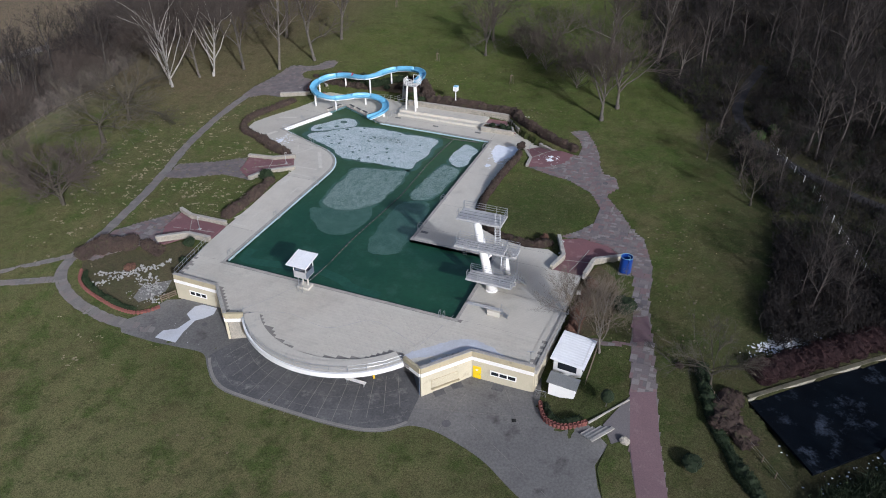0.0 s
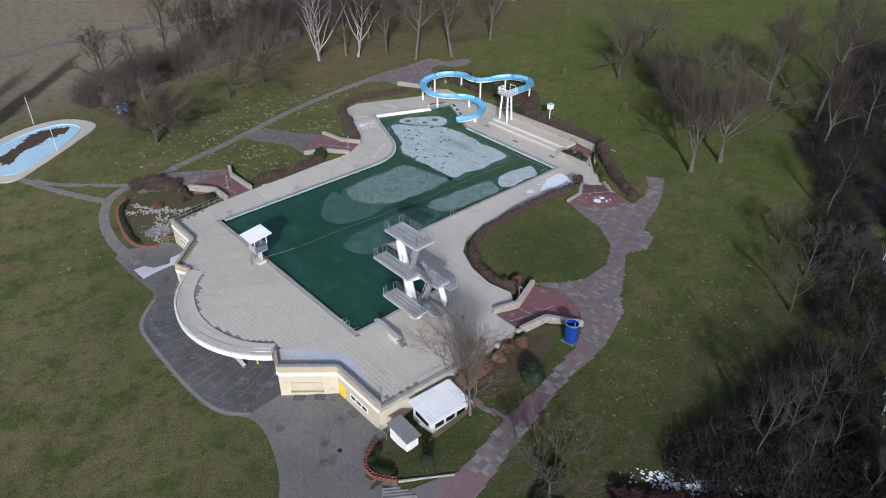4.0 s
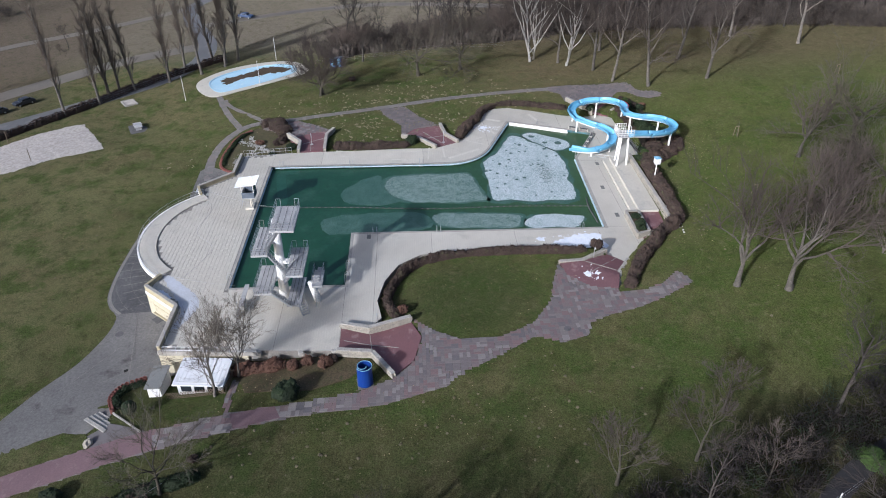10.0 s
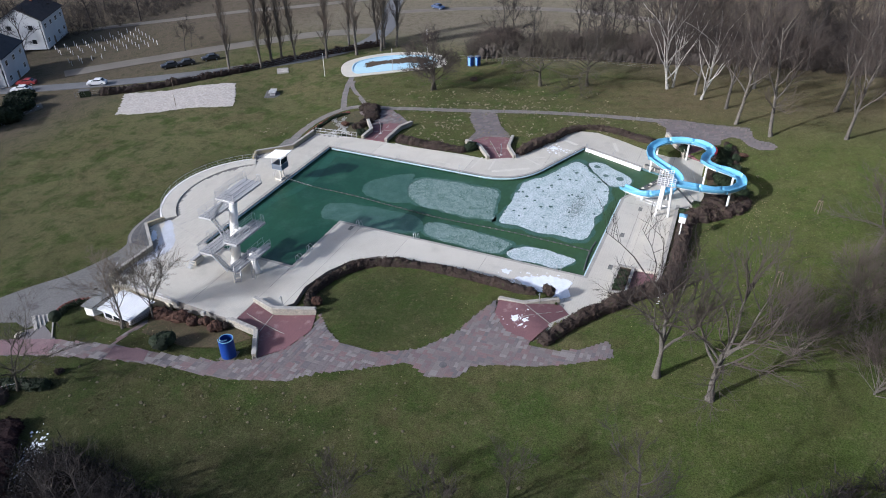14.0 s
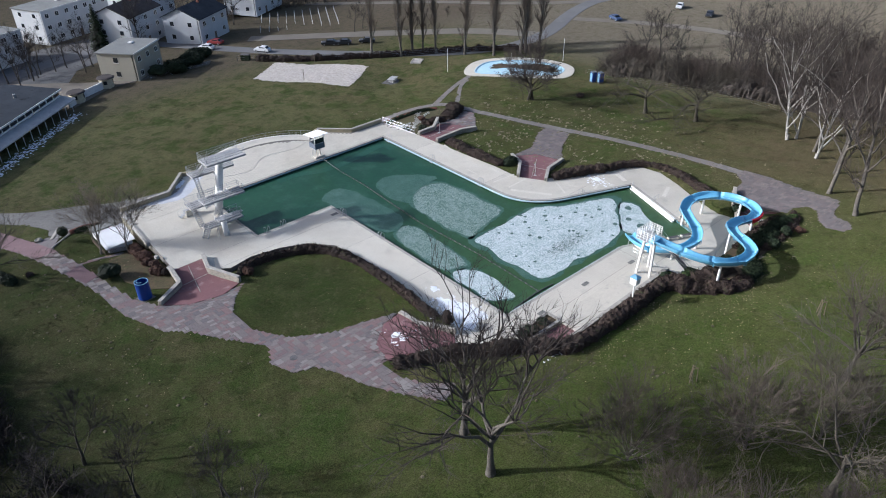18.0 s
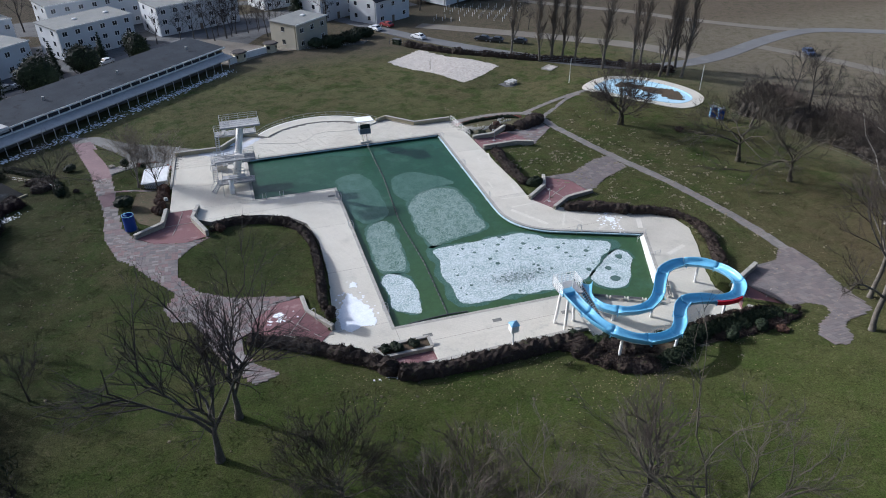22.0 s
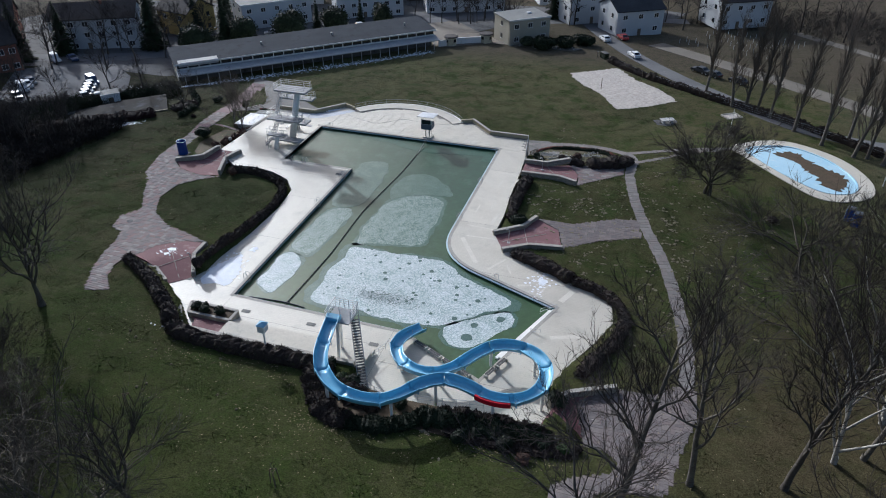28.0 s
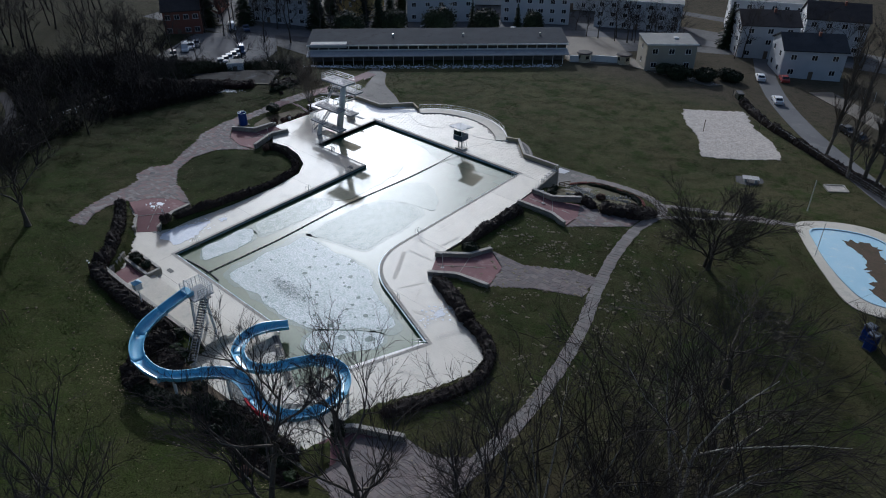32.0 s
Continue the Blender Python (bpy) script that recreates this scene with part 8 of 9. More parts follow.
ring_border("ring_border", [(-19.2, -7.0), (-18.0, -8.6), (-15.8, -9.7), (-12.6, -10.4), (-9.9, -10.7), (-7.4, -10.4), (-6.0, -9.3), (-5.3, -8.2)], "border of terracotta planting rings round the rock garden")
ring_border("ring_border", [(46.3, -7.0), (47.4, -9.0), (49.4, -9.6), (51.6, -8.6)], "border of terracotta planting rings beside the courtyard", 2)
wood_fence = thing("wooden_fence", "short weathered timber fence in the rock garden", "fence", (-5.0, -6.4, H(-5.0, -6.4)), 60)
for z in (0.35, 0.65, 0.95):
    part("rail", Mesh().box((0, 0, z), (2.2, 0.05, 0.14), 0, 0.01), WOOD, wood_fence)
for x in (-1, 0, 1):
    part("post", Mesh().box((x, 0.05, 0.5), (0.1, 0.1, 1.2), 0, 0.01), WOOD, wood_fence)

# ---- kiosk, shed and steps beside the courtyard ----
ki = thing("kiosk", "small kiosk with a white corrugated roof and dark windows", "kiosk", (48.2, 0.2, -2.6), -4)
for cx, cy, sx, sy in ((0, -2.3, 3.2, 0.12), (0, 2.3, 3.2, 0.12), (-1.6, 0, 0.12, 4.6), (1.6, 0, 0.12, 4.6)):
    part("wall_panel", Mesh().box((cx, cy, 1.1), (sx, sy, 2.3), 0, 0.01), OLDWHITE, ki)
rf = part("roof", Mesh().add([(-2.0, -2.7, 2.3), (2.0, -2.7, 2.05), (2.0, 2.7, 2.05), (-2.0, 2.7, 2.3), (-2.0, -2.7, 2.42), (2.0, -2.7, 2.17), (2.0, 2.7, 2.17), (-2.0, 2.7, 2.42)], [(3, 2, 1, 0), (4, 5, 6, 7), (0, 1, 5, 4), (1, 2, 6, 5), (2, 3, 7, 6), (3, 0, 4, 7)]), ROOFW, ki, "white corrugated roof")
for k in range(12):
    part("roof_rib", Mesh().beam((-2.0, -2.5 + 0.45 * k, 2.43), (2.0, -2.5 + 0.45 * k, 2.18), 0.08, 0.05), ROOFW, rf)
for k in range(3):
    part("window", Mesh().box((1.67, -1.4 + 1.4 * k, 1.4), (0.05, 1.1, 0.8), 0, 0.01), GLASS, ki)
part("counter_window", Mesh().box((0, -2.38, 1.4), (2.2, 0.05, 0.9), 0, 0.01), GLASS, ki)
sd = thing("shed", "small white shed with a grey felt roof", "shed", (48.2, -4.7, H(48.2, -4.7) - 0.1), -2)
part("wall", Mesh().box((0, 0, 0.9), (2.9, 1.4, 1.8), 0, 0.02), WHITE, sd)
part("roof", Mesh().add([(-1.7, -0.9, 1.9), (1.7, -0.9, 1.75), (1.7, 0.9, 1.85), (-1.7, 0.9, 2.0), (-1.7, -0.9, 2.0), (1.7, -0.9, 1.85), (1.7, 0.9, 1.95), (-1.7, 0.9, 2.1)], [(3, 2, 1, 0), (4, 5, 6, 7), (0, 1, 5, 4), (1, 2, 6, 5), (2, 3, 7, 6), (3, 0, 4, 7)]), ROOFG, sd, "grey felt roof")
part("door", Mesh().box((1.47, 0, 0.85), (0.04, 0.8, 1.6), 0, 0.01), OLDWHITE, sd)
lf = thing("lattice_fence", "dark lattice fence round the kiosk", "fence", (0, 0, 0))
for (a, b) in (((50.4, -3.4), (50.6, 2.9)), ((50.6, 2.9), (46.4, 3.2))):
    n_ = 22 if a[0] > 50.3 and b[1] > 0 and a[1] < 0 else 14
    for k in range(n_):
        p = Vector(a).lerp(Vector(b), k / n_)
        q = Vector(a).lerp(Vector(b), min(1, (k + 2) / n_))
        z = min(H(p.x, p.y), H(q.x, q.y))
        part("slat", Mesh().beam((p.x, p.y, z), (q.x, q.y, z + 0.9), 0.03, 0.05).beam((q.x, q.y, z), (p.x, p.y, z + 0.9), 0.03, 0.05), WOOD, lf)
gate = thing("steel_gate", "low grey bar gate beside the shed", "gate", (45.6, -5.8, -3.4), 5)
part("gate_frame", Mesh().pipe([(-0.2, 0, 0.1), (-0.2, 0, 1.2), (1.0, 0, 1.2), (1.0, 0, 0.1)], 0.03, 5, True), STEEL, gate)
for k in range(9):
    part("bar", Mesh().tube((-0.1 + 0.13 * k, 0, 0.1), (-0.1 + 0.13 * k, 0, 1.2), 0.015, n=5), STEEL, gate)
stp = thing("stone_steps", "broad grey stone steps down to the courtyard", "steps", (53.2, -9.3, H(53.2, -9.3) - 0.1), -35)
for k in range(4):
    part("tread", Mesh().box((-0.9 + 0.45 * k, 0, 0.1 + 0.12 * k), (0.4, 3.2, 0.14), 0, 0.02), CAPST, stp)
tagged(new("slab_landing", draped("slab_landing", [(53.4, -8.2), (55.4, -3.8), (56.6, -8.8), (55.0, -10.6)], SLAB, 0.07, 1.0, 0.1)), "grey slab landing above the stone steps", "landing", kind="structure")
tagged(put("boulder", Mesh().blob((55.8, -9.5, H(55.8, -9.5) + 0.25), (0.6, 0.45, 0.42), 5, 8, 0.22, 4), STONE), "grey boulder beside the steps", "boulder")
tagged(put("edging", Mesh().beam((51.9, -8.4, H(51.9, -8.4) + 0.1), (55.4, -4.4, H(55.4, -4.4) + 0.1), 0.14, 0.3), CAPST), "pale concrete edging along the grass", "edging", kind="structure")
lampp = thing("terrace_lamp", "thin lamp post at the terrace corner", "lamp", (44.2, -4.5, 0))
part("post", Mesh().tube((0, 0, 0), (0, 0, 1.9), 0.035, n=6), STEEL, lampp)
part("lamp_arm", Mesh().box((0, 0, 1.92), (0.8, 0.1, 0.07), 20, 0.01), STEEL, lampp)
for x, y in ((46.4, 10.4), (46.3, 14.0)):
    tagged(put("lamp_block", Mesh().box((x, y, 0.25), (0.5, 0.5, 0.5), 20, 0.05), CAPST), "pale square block at the terrace edge", "block", "edge blocks")


# ---- wading pool, sand court, play things on the north lawn ----
WADE_OUT = smooth_line([(-38.9, -18.6), (-43.7, -23.0), (-49.6, -24.0), (-56.4, -19.0), (-59.8, -11.5), (-59.8, -5.1), (-56.4, -1.4), (-51.2, -0.4), (-46.1, -5.9), (-41.2, -13.2)], 0.8, True)
WADE_IN = smooth_line([(-41.2, -17.6), (-45.0, -20.6), (-49.6, -21.2), (-54.4, -17.2), (-57.4, -10.5), (-57.2, -5.4), (-54.6, -3.2), (-51.2, -3.4), (-46.6, -8.0), (-43.0, -13.4)], 0.8, True)
wo, wi = [(p.x, p.y) for p in WADE_OUT], [(p.x, p.y) for p in WADE_IN]
wp = thing("wading_pool", "empty kidney-shaped wading pool painted light blue", "wading pool", kind="structure")
put("surround", draped("surround", wo, CONC, 0.12, 2.0, 0.4, hole=wi), None, wp, "pale concrete surround")
put("basin_floor", draped("basin_floor", wi, WADEB, 0.05, 2.0, 0.05), None, wp, "light blue painted floor")
rimm = Mesh()
for p, q in zip(wi, wi[1:] + wi[:1]):
    rimm.beam((*p, H(*p) + 0.10), (*q, H(*q) + 0.10), 0.25, 0.18)
put("basin_rim", rimm, WADEB, wp)
tagged(put("leaf_litter", draped("leaf_litter", ragged([(-46.0, -17.6), (-49.8, -18.8), (-52.2, -14.6), (-55.8, -11.6), (-56.4, -7.4), (-54.6, -4.8), (-52.4, -5.8), (-51.6, -9.2), (-50.2, -11.2), (-49.4, -13.8), (-47.6, -15.4)], 0.45, 0.55, 3), MULCH, 0.075, 1.0, 0.03), None), "heap of wet brown leaves in the empty wading pool", "leaf litter")
for x, y in ((-38.6, -24.4), (-61.6, -8.8), (-44.0, -9.6)):
    fp = thing("flagpole", "thin white pole beside the wading pool", "pole", (x, y, H(x, y)), 0, "wading pool poles")
    part("pole", Mesh().tube((0, 0, -0.2), (0.05, 0, 5.4), 0.06, 0.045, 8), OLDWHITE, fp)
    part("foot", Mesh().tube((0, 0, -0.05), (0, 0, 0.12), 0.16, 0.12, 8), CONC, fp)
rs_ = random.Random(5)
SANDC = [Vector(p) for p in ((-4.0, -53.5), (-14.1, -61.0), (-29.2, -42.4), (-17.6, -34.1))]
SANDO = [(q.x + rs_.gauss(0, 0.16), q.y + rs_.gauss(0, 0.16)) for a, b in zip(SANDC, SANDC[1:] + SANDC[:1]) for q in (a.lerp(b, t) + (0.5 * math.sin(t * 9 + a.x) * Vector((0.6, 0.6))) for t in np.linspace(0.02, 0.96, 44))]
tagged(put("sand_court", draped("sand_court", SANDO, SAND, 0.06, 1.5, 0.2), None), "pale sand volleyball court in the lawn", "sand court", kind="structure")
for x, y in ((-12.4, -45.2), (-20.6, -53.0)):
    vp = thing("volleyball_post", "thin grey volleyball post in the sand", "post", (x, y, H(x, y)), 0, "volleyball posts")
    part("pole", Mesh().tube((0, 0, -0.2), (0, 0, 2.5), 0.06, n=8), WOOD, vp)
    part("hook", Mesh().box((0.06, 0, 2.35), (0.1, 0.05, 0.08), 0, 0.01), STEEL, vp)
tt = thing("table_tennis_table", "grey concrete table tennis table on a dark mat", "table tennis table", (-27.3, -31.0, H(-27.3, -31)), 25)
part("mat", Mesh().box((0, 0, 0.05), (4.6, 3.4, 0.12), 0, 0.02), DARKC, tt)
part("tabletop", Mesh().box((0, 0, 0.80), (2.74, 1.52, 0.09), 0, 0.02), GREYP, tt)
part("net", Mesh().box((0, 0, 0.92), (0.04, 1.7, 0.15), 0, 0.005), STEEL, tt)
for x in (-0.85, 0.85):
    part("leg", Mesh().box((x, 0, 0.42), (0.3, 1.1, 0.72), 0, 0.04), GREYP, tt)
sb = thing("sandpit", "small square sandpit with a pale kerb", "sandpit", (-39.6, -36.6, H(-39.6, -36.6)), 35)
for a, b in (((-1.6, -1.2), (1.6, -1.2)), ((1.6, -1.2), (1.6, 1.2)), ((1.6, 1.2), (-1.6, 1.2)), ((-1.6, 1.2), (-1.6, -1.2))):
    part("kerb", Mesh().beam((*a, 0.08), (*b, 0.08), 0.25, 0.32), CAPST, sb)
part("sand", Mesh().prism([(-1.5, -1.1), (1.5, -1.1), (1.5, 1.1), (-1.5, 1.1)], -0.1, 0.12), SAND, sb)


def cabin_wc(x, y, turn):
    """A portable toilet: moulded body, ribs, door, vaulted roof."""
    c = thing("portable_toilet", "blue portable toilet standing at the trees", "portable toilet", (x, y, H(x, y)), turn, "portable toilets")
    part("base", Mesh().box((0, 0, 0.08), (1.15, 1.15, 0.2), 0, 0.03), DARKC, c)
    body = part("body", Mesh().box((0, 0, 1.15), (1.08, 1.08, 2.0), 0, 0.06), BLUEP, c)
    for k in range(4):
        part("rib", Mesh().box((-0.36 + 0.24 * k, 0.55, 1.15), (0.07, 0.05, 1.8), 0, 0.02), BLUEP, body)
    part("door", Mesh().box((0, -0.56, 1.1), (0.72, 0.05, 1.8), 0, 0.02), LBLUE, c)
    part("roof", Mesh().box((0, 0, 2.22), (1.16, 1.16, 0.2), 0, 0.09), PANEL, c, "dull grey-blue roof")


cabin_wc(-54.3, 5.5, 70)
cabin_wc(-55.0, 6.9, 70)


def post_fence(name, line, label, gap=2.6, h=1.25, mat=WOOD, wires=3):
    """Posts with wires."""
    f = thing(name, label, "fence")
    for p, q in zip(line, line[1:]):
        a, b = Vector(p), Vector(q)
        n_ = max(1, round((b - a).length / gap))
        for k in range(n_):
            c = a.lerp(b, k / n_)
            z = H(c.x, c.y)
            part("post", Mesh().tube((c.x, c.y, z - 0.2), (c.x, c.y, z + h), 0.07, 0.06, 6), mat, f)
        for w in range(wires):
            part("wire", Mesh().pipe([(c.x, c.y, H(c.x, c.y) + h * (w + 1) / (wires + 0.3)) for c in (a.lerp(b, t) for t in np.linspace(0, 1, 6))], 0.012, 3), STEEL, f)
    return f


post_fence("wire_fence", [(-57.6, 1.0), (-59.4, 10), (-61, 17), (-63.6, 26), (-64.6, 32), (-62, 46)], "weathered post and wire fence along the wood")
post_fence("wire_fence", [(-8.6, -69.6), (-14, -64), (-22, -55.4), (-31, -49), (-44.4, -39), (-58, -27.4), (-64, -21)], "grey mesh fence with slim posts along the road", 2.6, 1.4, DARKC)
post_fence("wire_fence", [(84, 18), (78.6, 34), (74.6, 47), (68, 60)], "pale post fence along the woodland", 3.0, 1.2, OLDWHITE, 2)
post_fence("wire_fence", [(62.4, 0.6), (66.4, -4.6), (71.6, -10)], "low dark fence beside the boundary ditch", 2.0, 0.9, WOOD, 2)
# pond behind the hedge
pz = -1.75
pd = thing("garden_pond", "dark rectangular pond with thin ice behind a stone kerb", "pond", kind="structure")
put("water", draped("water", PONDO, POND, 0, 60, 0.3, z=pz + 0.6), None, pd)
rubble_wall("wall_pond", [(67.2, 0.0), (75, 6.9), (83, 13.8)], -2.0, -0.75, 0.4, "low mossy stone wall along the pond", 21, mat=MOSSY)


# upright tufts give the lawn its grain, its lit and its shaded side
tn = 640000
trg = np.random.default_rng(7)
tp = np.column_stack([trg.uniform(-64, 70, tn), trg.uniform(-58, 94, tn)])
tp = tp[(tp[:, 1] > -13) | (trg.random(tn) < 0.6)]
for o in (DECK, EAST_PATH, WEST_PATH, COURT_OUT, PATH3, PATH4, FAR_PAVE, BROWN, SANDO, wo, PONDO, WADE_A, WADE_B, ROAD):
    tp = tp[~inside(o, tp)]
for outline, _ in RAMPS.values():
    tp = tp[~inside(outline, tp)]
clump = trg.uniform(0, 1, (120, 120))
cu, cw = (tp[:, 0] + 66) / 1.3, (tp[:, 1] + 60) / 1.3
ci, cj = cu.astype(int), cw.astype(int)
fu, fw = cu - ci, cw - cj
thick_ = (clump[ci, cj] * (1 - fu) + clump[ci + 1, cj] * fu) * (1 - fw) + (clump[ci, cj + 1] * (1 - fu) + clump[ci + 1, cj + 1] * fu) * fw
tz = heights(tp)
an, sz = trg.uniform(0, 2 * np.pi, len(tp)), trg.uniform(0.035, 0.085, len(tp))
tall_ = (0.03 + 0.036 * thick_) * trg.uniform(0.7, 1.3, len(tp))
dx, dy = np.cos(an) * sz, np.sin(an) * sz
ln = trg.uniform(-0.05, 0.05, (len(tp), 2))
tv = np.stack([np.column_stack([tp[:, 0] - dx, tp[:, 1] - dy, tz - 0.02]), np.column_stack([tp[:, 0] + dx, tp[:, 1] + dy, tz - 0.02]), np.column_stack([tp[:, 0] + ln[:, 0], tp[:, 1] + ln[:, 1], tz + tall_])], 1).reshape(-1, 3)
tme = bpy.data.meshes.new("grass_tufts")
tme.from_pydata(tv.tolist(), [], np.arange(len(tv)).reshape(-1, 3).tolist())
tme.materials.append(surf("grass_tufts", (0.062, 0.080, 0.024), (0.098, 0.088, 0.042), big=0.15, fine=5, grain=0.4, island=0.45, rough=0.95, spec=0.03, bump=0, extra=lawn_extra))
tagged(new("grass_tufts", tme), "short uneven tufts of winter grass", "grass", kind="stuff")


# ---- buildings beyond the lawn ----
def block(name, a, b, depth, z0, z1, wall, roof, label, storeys=2, bays=5, over=0.3, gable=0.0, parapet=0.25, cat="house", door=True):
    """A house over a front line from a to b, reaching back by depth to its right, with its roof and windows."""
    a, b = Vector(a), Vector(b)
    length = (b - a).length
    ang = math.degrees(math.atan2((b - a).y, (b - a).x))
    h = thing(name, label, cat, (a.x, a.y, z0), ang)
    hgt = z1 - z0
    for c, s in (((length / 2, 0.15), (length, 0.3)), ((length / 2, -depth + 0.15), (length, 0.3)), ((0.15, -depth / 2), (0.3, depth - 0.6)), ((length - 0.15, -depth / 2), (0.3, depth - 0.6))):
        part("wall", Mesh().box((c[0], c[1], hgt / 2), (s[0], s[1], hgt)), wall, h)
    if gable:
        o = over
        prof = [(-o, o + 0.3, hgt - 0.1), (length + o, o + 0.3, hgt - 0.1), (length + o, -depth / 2, hgt + gable), (-o, -depth / 2, hgt + gable), (length + o, -depth - o, hgt - 0.1), (-o, -depth - o, hgt - 0.1)]
        part("roof", Mesh().add(prof + [(x, y, z + 0.22) for x, y, z in prof], [(3, 2, 1, 0), (5, 4, 2, 3), (6, 7, 8, 9), (9, 8, 10, 11), (0, 1, 7, 6), (1, 2, 8, 7), (2, 4, 10, 8), (4, 5, 11, 10), (5, 3, 9, 11), (3, 0, 6, 9)]), roof, h)
        for x in (0.15, length - 0.15):
            part("gable", Mesh().add([(x - 0.15, 0, hgt), (x - 0.15, -depth, hgt), (x - 0.15, -depth / 2, hgt + gable - 0.1), (x + 0.15, 0, hgt), (x + 0.15, -depth, hgt), (x + 0.15, -depth / 2, hgt + gable - 0.1)], [(0, 2, 1), (3, 4, 5), (0, 3, 5, 2), (1, 2, 5, 4), (0, 1, 4, 3)]), wall, h)
        part("chimney", Mesh().box((length * 0.4, -depth * 0.42, hgt + gable), (0.6, 0.6, 1.4), 0, 0.03), HOUSER, h)
    else:
        rf_ = part("roof", Mesh().box((length / 2, -depth / 2, hgt + 0.12), (length + 2 * over, depth + 2 * over, 0.3), 0, 0.03), roof, h)
        part("roof_edge", Mesh().box((length / 2, 0.3 + over - 0.1, hgt + 0.2), (length + 2 * over, 0.16, 0.36), 0, 0.02), OLDWHITE, rf_)
        for k in range(max(1, int(length / 9))):
            part("roof_light", Mesh().box((4 + 9 * k, -depth * 0.5, hgt + 0.42), (1.2, 1.2, 0.4), 0, 0.15), OLDWHITE, rf_)
    for st_ in range(storeys):
        zc = hgt * (st_ + 0.55) / storeys
        for k in range(bays):
            x = length * (k + 0.5) / bays
            if door and st_ == 0 and k == bays // 2:
                part("door", Mesh().box((x, 0.32, 1.05), (1.0, 0.08, 2.1), 0, 0.01), WOOD, h)
                continue
            w = part("window", Mesh().box((x, 0.31, zc), (1.3, 0.06, 1.25)), GLASS, h)
            part("frame", Mesh().box((x, 0.345, zc), (0.07, 0.05, 1.25)).box((x, 0.345, zc + 0.62), (1.4, 0.06, 0.08)).box((x, 0.345, zc - 0.62), (1.5, 0.14, 0.08)).box((x - 0.66, 0.345, zc), (0.08, 0.06, 1.25)).box((x + 0.66, 0.345, zc), (0.08, 0.06, 1.25)), WHITE, w)
        for k in range(max(1, int(depth / 5))):
            y = -depth * (k + 0.5) / max(1, int(depth / 5))
            for x, dx_ in ((-0.01, -1), (length + 0.01, 1)):
                w = part("window", Mesh().box((x, y, zc), (0.06, 1.1, 1.2)), GLASS, h)
                part("frame", Mesh().box((x + 0.03 * dx_, y, zc - 0.6), (0.12, 1.3, 0.08)), WHITE, w)
    return h


# long changing block: dark flat roof, window band, canopy on posts
lb = thing("changing_block", "long low changing block with a dark roof and a window band", "building", (33.2, -66.6, -5.6), math.degrees(math.atan2(44.6, 48.6)))
LL = 65.0
part("back_wall", Mesh().box((LL / 2, -12.6, 2.4), (LL, 0.3, 4.8)), OLDWHITE, lb)
# dark colour paints the canopy's shade onto the front wall
part("front_wall", Mesh().box((LL / 2, -2.6, 1.45), (LL, 0.3, 2.9)), DARKC, lb, "front wall under the canopy, its shade put into the dark colour")
for x in (0.15, LL - 0.15):
    part("end_wall", Mesh().box((x, -7.4, 2.35), (0.3, 10.2, 4.7)), CREAM if x < 1 else HOUSEB, lb)
part("roof", Mesh().add([(-0.5, -0.9, 4.65), (LL + 0.5, -0.9, 4.65), (LL + 0.5, -13.2, 5.3), (-0.5, -13.2, 5.3), (-0.5, -0.9, 4.9), (LL + 0.5, -0.9, 4.9), (LL + 0.5, -13.2, 5.55), (-0.5, -13.2, 5.55)], [(3, 2, 1, 0), (4, 5, 6, 7), (0, 1, 5, 4), (1, 2, 6, 5), (2, 3, 7, 6), (3, 0, 4, 7)]), ROOFD, lb, "dark felt roof")
part("canopy", Mesh().add([(-0.3, 1.9, 2.75), (LL + 0.3, 1.9, 2.75), (LL + 0.3, -1.3, 3.25), (-0.3, -1.3, 3.25), (-0.3, 1.9, 2.95), (LL + 0.3, 1.9, 2.95), (LL + 0.3, -1.3, 3.45), (-0.3, -1.3, 3.45)], [(3, 2, 1, 0), (4, 5, 6, 7), (0, 1, 5, 4), (1, 2, 6, 5), (2, 3, 7, 6), (3, 0, 4, 7)]), GREYP, lb, "weathered grey canopy")
part("sill_band", Mesh().box((LL / 2, -1.2, 3.55), (LL, 0.2, 0.3), 0, 0.02), OLDWHITE, lb)
part("roof_fascia", Mesh().box((LL / 2, -0.85, 4.78), (LL + 1, 0.14, 0.32), 0, 0.02), OLDWHITE, lb)
for k in range(26):
    x = LL * (k + 0.5) / 26
    w = part("window", Mesh().box((x, -1.35, 4.15), (LL / 26 - 0.25, 0.08, 0.9)), GLASS, lb)
    part("frame", Mesh().box((x + LL / 52, -1.25, 4.15), (0.16, 0.16, 1.0)), WHITE, w)
    part("canopy_post", Mesh().tube((x, 1.6, 0.2), (x, 1.6, 2.8), 0.07, n=6), OLDWHITE, lb)
up = part("upper_room", Mesh().box((LL - 5, -2.2, 4.6), (9, 2.4, 0.9), 0, 0.03), GREYP, lb, "pale raised roof at the end of the block")
for x in (6, 26, 44):
    part("roof_vent", Mesh().tube((x, -7, 5.1), (x, -7, 5.9), 0.25, n=10), STEEL, lb)
block("beige_house", (6.0, -81.2), (15.2, -73.6), 9.0, -5.4, 1.2, HOUSEB, ROOFG, "plain beige two-storey house with a flat roof", 2, 3)
